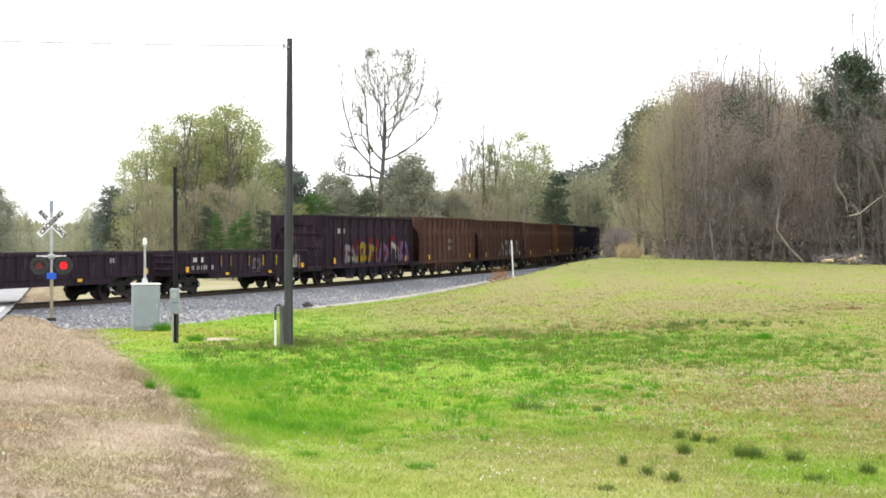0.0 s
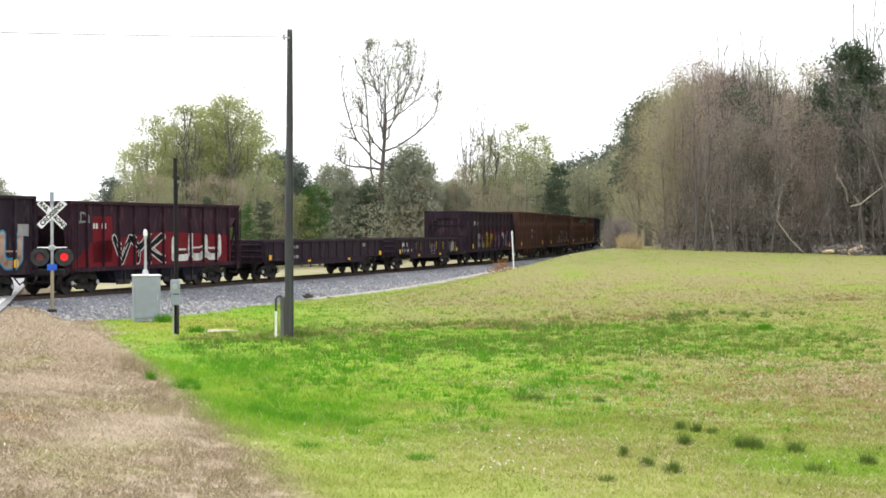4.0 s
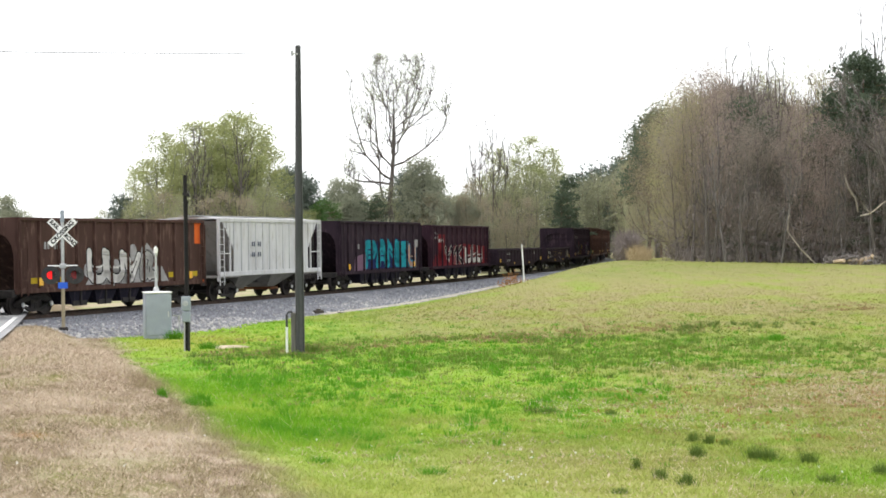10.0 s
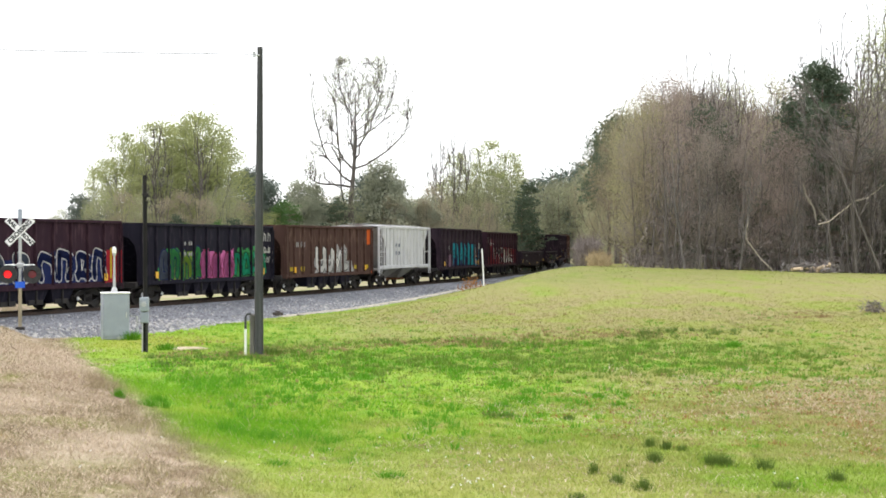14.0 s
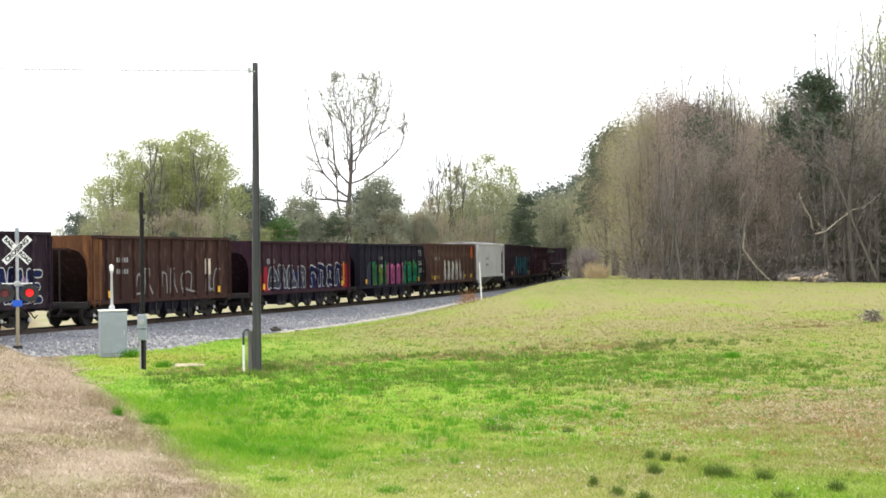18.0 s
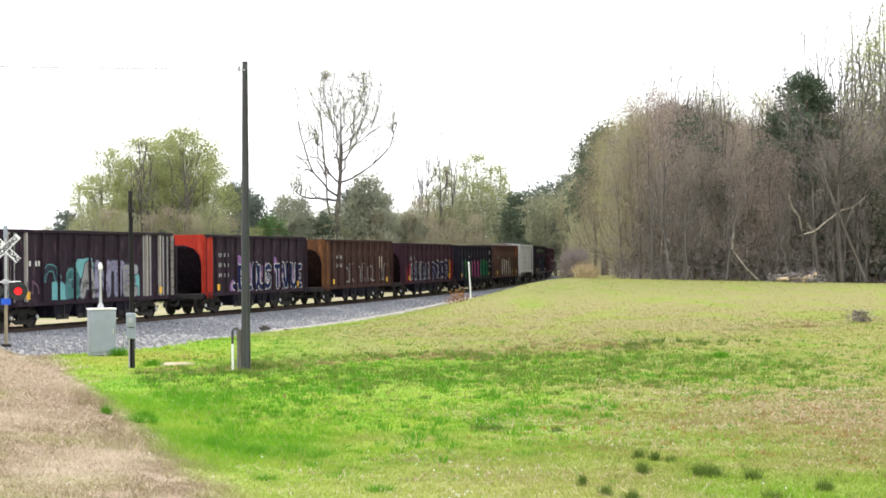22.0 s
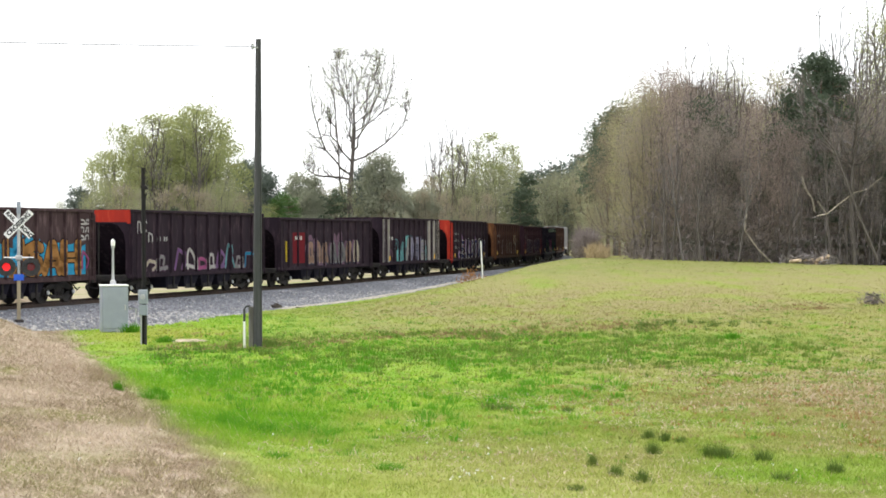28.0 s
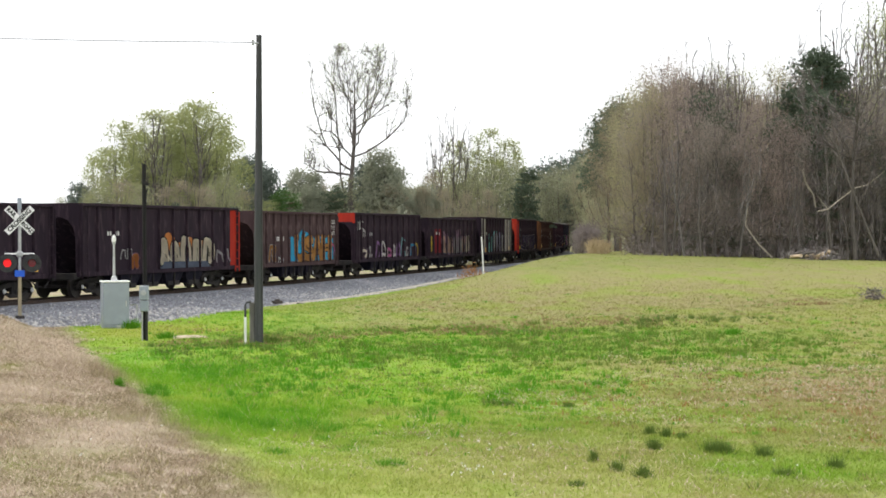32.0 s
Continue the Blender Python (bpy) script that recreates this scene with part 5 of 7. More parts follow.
hopper("dark brown hopper wagon with yellow and red graffiti", 14.2, 3.84, "dark", 29.4, decor_h1, flat_end=True)
gondola("dark brown low gondola wagon with yellow bars", 13.6, 2.0, 13.0, decor_g1)
gondola("dark brown low gondola wagon with orange reflectors", 16.6, 2.03, -2.7, decor_g2)
hopper("maroon hopper wagon with red panels and white graffiti", 14.1, 3.74, "maroon", -21.8, decor_a, open_front=True, plates=False)
hopper("dark brown hopper wagon with big teal graffiti letters", 13.3, 3.88, "dark", -38.0, decor_b)
covered_hopper("pale grey covered hopper wagon with sloped ends", 11.3, 3.97, -53.8)
hopper("brown hopper wagon with an orange end and white graffiti", 13.6, 3.76, "brown", -66.4, decor_d, front="orange")
hopper("black hopper wagon with green and pink graffiti", 13.6, 3.66, "black", -81.5, decor_e)
hopper("maroon hopper wagon with navy graffiti on red", 13.7, 3.71, "maroon", -96.7, decor_f)
hopper("rusty brown hopper wagon with an orange-rusted end", 12.6, 3.83, "rust", -112.9, decor_g, rear="orange_rust")
hopper("dark brown hopper wagon with a red end and navy lettering", 12.6, 3.92, "dark", -128.4, decor_h, rear="red")
hopper("dark hopper wagon with pale striped ribs and cyan graffiti", 13.0, 3.94, "dark", -144.2, decor_i,
       ribpaint={0: "stripe", 1: "stripe", 9: "stripe", 10: "stripe", 11: "stripe"})
hopper("dark brown hopper wagon with silver and peach graffiti", 14.3, 3.74, "dark", -159.4, decor_j, plates=False)
hopper("dark hopper wagon with a red rear corner and scribbles", 13.4, 3.90, "dark", -175.6, decor_k, corner="red", plates=False)
hopper("taupe-brown hopper wagon with blue and ochre graffiti", 11.0, 3.84, "taupe", -191.8, decor_l, plates=False)
hopper("dark brown hopper wagon with red end and cream graffiti", 14.3, 3.94, "dark", -205.1, decor_m, front="red", plates=False)
hopper("dark brown ribbed hopper wagon with plain sides", 13.8, 3.86, "dark", -221.2)
hopper("dark ribbed hopper wagon at the back of the line", 13.8, 3.86, "dark", -236.8)


# ---- crossing signal, relay case, poles ----
def lettering(text, size, material, parent, m, label):
    cu = bpy.data.curves.new("lettering", "FONT")
    cu.body, cu.size, cu.align_x, cu.align_y, cu.extrude, cu.offset = text, size, "CENTER", "CENTER", 0.002, 0.010
    tmp = bpy.data.objects.new("lettering", cu)
    me = bpy.data.meshes.new_from_object(tmp)
    me.materials.clear()
    me.materials.append(material)
    bpy.data.objects.remove(tmp)
    return part("lettering", me, None, parent, label, at=m)


def dark_lens():
    m, n, l, b = node_mat("unlit_red_lens")
    b.inputs["Base Color"].default_value = (0.20, 0.012, 0.02, 1)
    b.inputs["Roughness"].default_value = 0.25
    return m


def lit_lens():
    m, n, l, b = node_mat("lit_red_lens")
    b.inputs["Base Color"].default_value = (0.6, 0.01, 0.01, 1)
    b.inputs["Emission Color"].default_value = (1.0, 0.012, 0.018, 1)
    b.inputs["Emission Strength"].default_value = 0.95
    return m


mast_at = Vector((-13.62, 53.75, -0.28))
signal = thing("crossing_signal", "railroad crossing signal with crossbuck and two red lamps", "crossing signal", pose(mast_at.x, mast_at.y, mast_at.z, 0, 0, 13))
part("mast", Shape().tube([(0, 0, -0.2), (0, 0, 4.12)], 0.055, 12), M["galv"], signal, "grey steel post", smooth=False)
part("foundation", Shape().box(-0.16, 0.16, -0.16, 0.16, -0.2, 0.06, 0.03), M["truck"], signal, "dark cast foundation")
part("mast_sleeve", Shape().tube([(0, 0, 0.05), (0, 0, 1.42)], 0.062, 12), M["sleeve"], signal, "tan weathered lower sleeve")
part("mast_cap", Shape().box(-0.07, 0.07, -0.07, 0.07, 3.72, 4.14, 0.02), M["alu"], signal, "grey junction box")
for ang, words in ((45, (("CROSSING", 0),)), (-45, (("RAIL", -0.375), ("ROAD", 0.375)))):
    lift = -0.075 if ang < 0 else -0.09
    blade = part("crossbuck_blade", Shape().box(-0.61, 0.61, -0.006, 0.006, -0.115, 0.115), M["white"], signal, "white board with black letters",
                 at=pose(0, lift, 3.36) @ pose(0, 0, 0, 0, -ang, 0))
    for word, x in words:
        lettering(word, 0.215 if x == 0 else 0.185, M["black"], blade, pose(x, -0.009, 0, 90, 0, 0), "black letters")
part("cross_arm", Shape().tube([(-0.50, -0.06, 2.20), (0.50, -0.06, 2.20)], 0.026, 8), M["white"], signal, "horizontal lamp arm")
part("arm_clamp", Shape().box(-0.12, 0.12, -0.1, 0.1, 2.10, 2.28, 0.03), M["galv"], signal)
LENSES = []
for x in (-0.41, 0.41):
    ring = [(0.32 * math.cos(k * math.pi / 14), 0.32 * math.sin(k * math.pi / 14)) for k in range(28)]
    target = part("lamp_backboard", Shape().slab([(a, b) for a, b in ring], 1, -0.012, 0.012), M["black"], signal, "round black target board", at=pose(x, -0.10, 1.88))
    part("lamp_housing", Shape().tube([(0, 0.01, 0), (0, 0.22, 0), (0, 0.28, 0)], [0.19, 0.17, 0.08], 18), M["black"], target)
    hood = Shape()
    turn = [math.radians(-10 + k * 200 / 12) for k in range(13)]
    loops = [[(rr * math.cos(t), -d, rr * math.sin(t)) for t in turn] for rr, d in ((0.165, 0.0), (0.18, 0.0), (0.18, 0.22), (0.165, 0.22), (0.165, 0.0))]
    hood.add([q for r in loops for q in r], [(i * 13 + k, i * 13 + k + 1, i * 13 + k + 14, i * 13 + k + 13) for i in range(4) for k in range(12)])
    part("hood", hood, M["black"], target, "black lamp hood")
    # an added two-faced disc, lit and unlit; half turns imitate the lamp's flashing
    disc = Shape().tube([(0, -0.004, 0), (0, 0, 0)], [0.13, 0.135], 20).tube([(0, 0.002, 0), (0, 0.006, 0)], [0.135, 0.13], 20)
    me = disc.mesh("lens", lit_lens())
    me.materials.append(dark_lens())
    half = len(me.polygons) // 2
    for i, p in enumerate(me.polygons):
        p.material_index = 0 if i < half else 1
    LENSES.append(part("lens", me, None, signal, "round red lamp lens", at=pose(x, -0.125, 1.88)))
plate = part("blue_plate", Shape().box(-0.165, 0.165, -0.095, -0.08, 1.41, 1.63, 0.005), M["blue"], signal, "small blue information plate")
cx, cy = -9.83, 51.05
cz = gz(cx, cy)
case = thing("relay_case", "grey aluminium relay case with antenna beside the track", "relay case", pose(cx, cy, cz, 0, 0, 18))
part("cabinet_body", Shape().box(-0.42, 0.43, -0.36, 0.36, 0.0, 1.50, 0.02), M["alu"], case, "grey painted cabinet")
part("cabinet_roof", Shape().box(-0.45, 0.46, -0.39, 0.39, 1.50, 1.55, 0.02), M["white"], case, "pale overhanging roof")
door = part("cabinet_door", Shape().box(-0.385, 0.395, -0.385, -0.36, 0.12, 1.44, 0.008), M["alu"], case, "grey cabinet door")
part("door_handle", Shape().box(0.30, 0.34, -0.42, -0.385, 0.72, 0.9, 0.01), M["galv"], door)
part("cabinet_base", Shape().box(0.02, 0.46, -0.40, -0.1, -0.25, 0.10, 0.01), M["galv"], case, "darker concrete footing")
part("antenna", Shape().tube([(-0.02, 0, 1.55), (-0.02, 0, 1.66), (-0.02, 0, 1.72), (-0.02, 0, 2.72), (-0.02, 0, 2.78), (-0.02, 0, 2.95), (-0.02, 0, 3.02)], [0.11, 0.09, 0.048, 0.034, 0.06, 0.06, 0.03], 12), M["galv"], case, "slender grey antenna with a pale bulb")
part("antenna_bulb", Shape().tube([(-0.02, 0, 2.80), (-0.02, 0, 2.86), (-0.02, 0, 2.98), (-0.02, 0, 3.05)], [0.05, 0.072, 0.07, 0.02], 12), M["white"], case, "white bulb")
part("conduit", Shape().tube([(0.52, -0.1, 0.75), (0.70, -0.1, 0.75), (0.72, -0.1, 0.3), (0.72, -0.1, -0.2)], 0.04, 6), M["galv"], case, "grey conduit")

bx, by = -7.72, 44.6
meter = thing("service_pole", "slim black service pole with a grey meter box", "utility pole", pose(bx, by, gz(bx, by)))
part("pole", Shape().tube([(0, 0, -0.3), (0.0, 0, 2.2), (-0.02, 0, 5.08)], [0.068, 0.062, 0.055], 10), M["black_pole"], meter)
part("meter_box", Shape().box(-0.13, 0.13, -0.22, -0.06, 1.17, 1.58, 0.02), M["alu"], meter, "grey meter box")
part("meter_dial", Shape().tube([(0, -0.22, 1.38), (0, -0.27, 1.38)], 0.075, 14), M["galv"], meter, "round glass meter")
part("lower_box", Shape().box(-0.12, 0.12, -0.2, -0.06, 0.84, 1.15, 0.02), M["alu"], meter, "grey disconnect box")
part("conduit", Shape().tube([(0.075, -0.12, -0.1), (0.075, -0.12, 0.86)], 0.032, 6), M["black"], meter)
part("conduit", Shape().tube([(0.05, -0.08, 1.4), (0.05, -0.08, 4.2), (0.09, -0.1, 4.35)], 0.02, 6), M["black_pole"], meter)
part("conduit", Shape().tube([(-0.06, -0.12, -0.1), (-0.06, -0.12, 0.86)], 0.022, 6), M["galv"], meter, "pale conduit")
part("bracket", Shape().box(-0.09, 0.09, -0.09, 0.09, 4.5, 4.56, 0.01).box(-0.05, 0.12, -0.1, 0.02, 4.46, 4.52), M["truck"], meter)

ux, uy = -4.28, 42.85
uz = gz(ux, uy)
pole = thing("utility_pole", "weathered wooden utility pole standing in the grass", "utility pole", pose(ux, uy, uz))
part("pole_shaft", Shape().tube([(0, 0, -0.4), (0, 0, 3), (0.02, 0, 6), (0.03, 0, 8.55)], [0.128, 0.115, 0.095, 0.075], 14), M["bark_pole"], pole)
part("pole_top_hardware", Shape().tube([(0.03, -0.1, 8.3), (-0.12, -0.14, 8.32)], 0.02, 6).tube([(-0.12, -0.14, 8.25), (-0.12, -0.14, 8.4)], 0.04, 8), M["galv"], pole, "small insulator bracket")
part("ground_wire", Shape().tube([(0.10, -0.08, 0), (0.07, -0.07, 8.2)], 0.008, 4), M["truck"], pole)
part("stub_post", Shape().box(-0.26, -0.12, 0.02, 0.16, -0.2, 1.15, 0.02), M["pale_grey_bark"], pole, "short wooden stub post")
wire = Shape()
a0 = Vector((ux - 0.12, uy - 0.14, uz + 8.33))
for end, sag in (((-42.0, 30.0, 8.8), 0.6),):
    b0 = Vector(end)
    pts = [tuple(a0.lerp(b0, i / 16) - Vector((0, 0, sag * 4 * (i / 16) * (1 - i / 16)))) for i in range(17)]
    wire.tube(pts, 0.012, 4)
tagged(part("overhead_wire", wire, M["black"], None), "thin sagging overhead service wire", "wire")
mp = thing("marker_post", "slim white marker post in the grass", "marker post", pose(ux - 0.36, uy - 0.1, uz))
part("post", Shape().tube([(0, 0, -0.2), (0, 0, 0.75)], 0.035, 8), M["white"], mp, "white tube")
part("post_top", Shape().tube([(0, 0, 0.75), (0, 0, 1.08), (0.05, 0, 1.16), (0.16, 0, 1.17)], 0.032, 8), M["bark_pole"], mp, "brown bent top")
wx, wy = 4.75, 104.0
wp = thing("trackside_post", "leaning white post beside the track", "marker post", pose(wx, wy, gz(wx, wy) - 0.1, 0, -3, 0))
part("post", Shape().box(-0.05, 0.05, -0.03, 0.03, 0, 2.75, 0.01), M["white"], wp)


# ---- trees ----
def tubes(segs, n):
    """Tapered bars for many short limbs: arrays of quads."""
    if not segs:
        return np.zeros((0, 3))
    a = np.array([s[0] for s in segs], float)
    b = np.array([s[1] for s in segs], float)
    ra, rb = np.array([s[2] for s in segs])[:, None], np.array([s[3] for s in segs])[:, None]
    d = b - a
    d /= np.linalg.norm(d, axis=1)[:, None] + 1e-9
    up = np.where(np.abs(d[:, 2:3]) < 0.9, [[0, 0, 1.0]], [[1.0, 0, 0]])
    u = np.cross(d, up)
    u /= np.linalg.norm(u, axis=1)[:, None] + 1e-9
    v = np.cross(d, u)
    out = []
    for k in range(n):
        c0, s0, c1, s1 = math.cos(2 * math.pi * k / n), math.sin(2 * math.pi * k / n), math.cos(2 * math.pi * (k + 1) / n), math.sin(2 * math.pi * (k + 1) / n)
        out.append(np.stack([a + ra * (c0 * u + s0 * v), a + ra * (c1 * u + s1 * v), b + rb * (c1 * u + s1 * v), b + rb * (c0 * u + s0 * v)], 1))
    return np.concatenate(out).reshape(-1, 3)


def grow(seed, h, r, levels, kids, angle, shrink=0.62, up=0.25, first=0.3, wobble=0.12, lengths=None):
    """Limbs of a tree: lists of bars by level, and the twigs' ends."""
    rng = np.random.default_rng(seed)
    segs = [[] for _ in range(levels)]
    tips = []

    def limb(p, d, length, rad, lev):
        steps = 6 if lev == 0 else 4 if lev < levels - 1 else 2
        q = np.array(p, float)
        for i in range(steps):
            d = d + rng.normal(0, wobble * (0.35 if lev == 0 else 1), 3) + np.array([0, 0, up * (0.25 if lev else 0.1)])
            d = d / np.linalg.norm(d)
            nq = q + d * length / steps
            r0 = rad * (1 - 0.8 * i / steps)
            r1 = rad * (1 - 0.8 * (i + 1) / steps)
            segs[lev].append((q, nq, r0, r1))
            if lev < levels - 1:
                frac = (i + 1) / steps
                if not (lev == 0 and frac < first):
                    for _ in range(kids[lev]):
                        th = rng.uniform(0, 2 * math.pi)
                        ax = np.cross(d, [math.cos(th), math.sin(th), 0.3])
                        ax /= np.linalg.norm(ax) + 1e-9
                        an = math.radians(angle[lev] * rng.uniform(0.7, 1.3))
                        nd = d * math.cos(an) + ax * math.sin(an)
                        ln = length * shrink * rng.uniform(0.6, 1.1) * ((1.15 - 0.55 * frac) if lev == 0 else 1)
                        limb(q + (nq - q) * rng.random(), nd, ln, r1 * 0.62 + 0.004, lev + 1)
            else:
                tips.append(nq)
            q = nq
        if lev < levels - 1:
            tips.append(q)

    limb((0, 0, 0), np.array([0, 0, 1.0]), h, r, 0)
    return segs, np.array(tips)


def slivers(segs):
    """The finest twigs: one long thin triangle each."""
    if not segs:
        return np.zeros((0, 3))
    a = np.array([s[0] for s in segs], float)
    b = np.array([s[1] for s in segs], float)
    r = np.array([s[2] for s in segs])[:, None] * 1.25
    d = b - a
    u = np.cross(d, np.random.default_rng(len(segs)).normal(0, 1, d.shape))
    u /= np.linalg.norm(u, axis=1)[:, None] + 1e-9
    return np.stack([a - u * r, a + u * r, b + d * 0.25], 1).reshape(-1, 3)


def flecks(rng, centres, per, spread_, size, flat=1.0):
    """Small loose triangles round given places: leaves, buds, needles."""
    c = np.repeat(centres, per, axis=0) + rng.normal(0, 1, (len(centres) * per, 3)) * np.array(spread_)
    a, b = rng.normal(0, 1, (len(c), 3)), rng.normal(0, 1, (len(c), 3))
    a /= np.linalg.norm(a, axis=1)[:, None]
    b /= np.linalg.norm(b, axis=1)[:, None]
    s = size * rng.uniform(0.6, 1.4, (len(c), 1))
    return np.stack([c - a * s * 0.5, c + a * s * 0.5, c + b * s * flat], 1).reshape(-1, 3)


TALL = {}


def tree(name, label, segs, tips, bark, leaf=None, leaves=None, twig=None, fine_from=2):
    ob = thing(name, label, "tree", pose(0, 0, 0))
    heavy = np.concatenate([tubes(s, (7, 5, 4)[i]) for i, s in enumerate(segs[:fine_from])])
    part("trunk", tri_mesh("trunk", heavy, bark, 4), None, ob)
    fine = np.concatenate([slivers([q for lev in segs[fine_from:-1] for q in lev]), slivers(segs[-1])])
    tagged(part("twiggery", tri_mesh("twiggery", fine, twig or bark), None, ob, "fine bare branches and outer twigs"), kind="stuff")
    if leaves is not None:
        part("crown", tri_mesh("crown", leaves, leaf), None, ob, "loose spring crown")
    TALL[ob.name] = float(np.percentile(tips[:, 2], 98))
    return ob


def bare_tree(seed, h, label, twig, bud=None, kids=(3, 2, 2), r=None):
    segs, tips = grow(seed, h, r or h * 0.0075, 4, kids, (36, 38, 42), 0.40, 0.3, 0.12, 0.14)
    rng = np.random.default_rng(seed + 1)
    leaves = flecks(rng, tips, 1, (0.16, 0.16, 0.16), 0.11) if bud else None
    return tree("bare_tree", label, segs, tips, M["bark"], bud, leaves, twig, 2)


def hull_tree(name, label, seed, h, prof, n, start, girth, leaf=None, per=0, size=0.15, clump=0.035, twig="grey_twig", bark="bark", reach=(0.2, 0.4), subs=6, limbs=(), twigs=3, stout=1.0, flat=1.0, puff=0.62, sub_len=(0.05, 0.13)):
    """A tree whose limbs sweep out and up to an outline: prof gives the crown's radius by height, both as parts of h."""
    rng = np.random.default_rng(seed)
    segs, tips, ends = [[], [], [], []], [], []
    gs, rs = [p[0] for p in prof], [p[1] for p in prof]
    lead = [np.zeros(3)]
    for i in range(10):
        lead.append(np.array([rng.normal(0, 0.006) * h + lead[-1][0] * 0.9, rng.normal(0, 0.006) * h + lead[-1][1] * 0.9, 0.09 * h * (i + 1)]))
    thin = 0.0095 * stout if stout > 1 else 0.008
    rad = lambda f: max(girth * (1 - f / 0.95), thin * 1.5)
    for i in range(10):
        segs[0].append((lead[i], lead[i + 1], rad(i * 0.09), rad(i * 0.09 + 0.09)))

    def bezier(p0, p1, p2, k, r, lev, taper=0.85):
        out, q = [], p0
        for i in range(1, k + 1):
            u = i / k
            nq = p0 * (1 - u) ** 2 + p1 * 2 * u * (1 - u) + p2 * u * u + rng.normal(0, 0.004 * h, 3) * (i < k)
            segs[lev].append((q, nq, max(r * (1 - taper * (i - 1) / k), thin * (1.3 if lev == 1 else 0.9)), max(r * (1 - taper * i / k), thin * (1.1 if lev == 1 else 0.7))))
            out.append((nq, (nq - q) / (np.linalg.norm(nq - q) + 1e-9), r * (1 - taper * i / k)))
            q = nq
        return out

    for i in range(n):
        g = gs[0] + (1.0 - gs[0]) * (i + rng.random()) / n
        th = 2.4 * i + rng.normal(0, 0.25)
        r = np.interp(g, gs, rs) * h * (rng.uniform(0.85, 1.06) if i % 3 else rng.uniform(0.3, 0.7))
        f = min(max(start, g - rng.uniform(*reach)), 0.82)
        if i < len(limbs):
            f, g, r, th = limbs[i]
            r = r * h
        p0 = np.array([np.interp(f, [k * 0.09 for k in range(11)], [v[c] for v in lead]) for c in range(3)])
        p2 = np.array([math.cos(th) * r, math.sin(th) * r, g * h])
        p1 = np.array([p2[0] * 0.8, p2[1] * 0.8, f * h + 0.22 * (g - f) * h])
        limb = bezier(p0, p1, p2, 7, max(min(rad(f) * 0.55, girth * 0.4), 0.0017 * h * stout), 1, 0.7)
        for k in range(subs):
            q, d, r1 = limb[min(6, 1 + int(rng.random() * 6))] if k else limb[6]
            away = np.array([q[0], q[1], 0]) / (np.hypot(q[0], q[1]) + 0.1)
            nd = d * 0.7 + rng.normal(0, 0.5, 3) + away * 0.25 + np.array([0, 0, 0.4])
            nd /= np.linalg.norm(nd)
            ln = h * rng.uniform(*sub_len)
            e = q + nd * ln
            lim = max(np.interp(e[2] / h, gs, rs) * h * 1.1, np.hypot(q[0], q[1]))
            e[:2] *= min(1.0, lim / (np.hypot(e[0], e[1]) + 1e-6))
            e[2] = min(e[2], 1.01 * h)
            sub = bezier(q, (q + e) / 2 + rng.normal(0, 0.012 * h, 3), e, 4, max(r1 * 0.7, 0.0011 * h * stout), 2)
            ends.append(e)
            for w, (q2, d2, r2) in enumerate(sub):
                for _ in range(twigs):
                    nd = d2 + rng.normal(0, 0.6, 3) + np.array([0, 0, 0.35])
                    nd /= np.linalg.norm(nd)
                    t2 = q2 + nd * h * rng.uniform(0.015, 0.045)
                    segs[3].append((q2, t2, 0.0006 * h * (1 + 0.3 * (stout > 1)), 0.0002 * h))
                    tips.append(t2)
    tips, ends = np.array(tips), np.array(ends)
    leaves = None
    if leaf:
        if clump:
            leaves = [flecks(rng, e[None, :], int(per * rng.uniform(0.5, 1.5)), (clump * h * rng.uniform(0.8, 1.3), clump * h * rng.uniform(0.8, 1.3), clump * h * puff), size, flat) for e in ends]
            leaves.append(flecks(rng, tips[::3], 1, (0.02 * h,) * 3, size * 0.8, flat))
            leaves = np.concatenate(leaves)
        else:
            leaves = flecks(rng, tips, per, (0.004 * h,) * 3, size)
    return tree(name, label, segs, tips, M[bark], M[leaf] if leaf else None, leaves, M[twig], 3 if stout > 1 else 2)


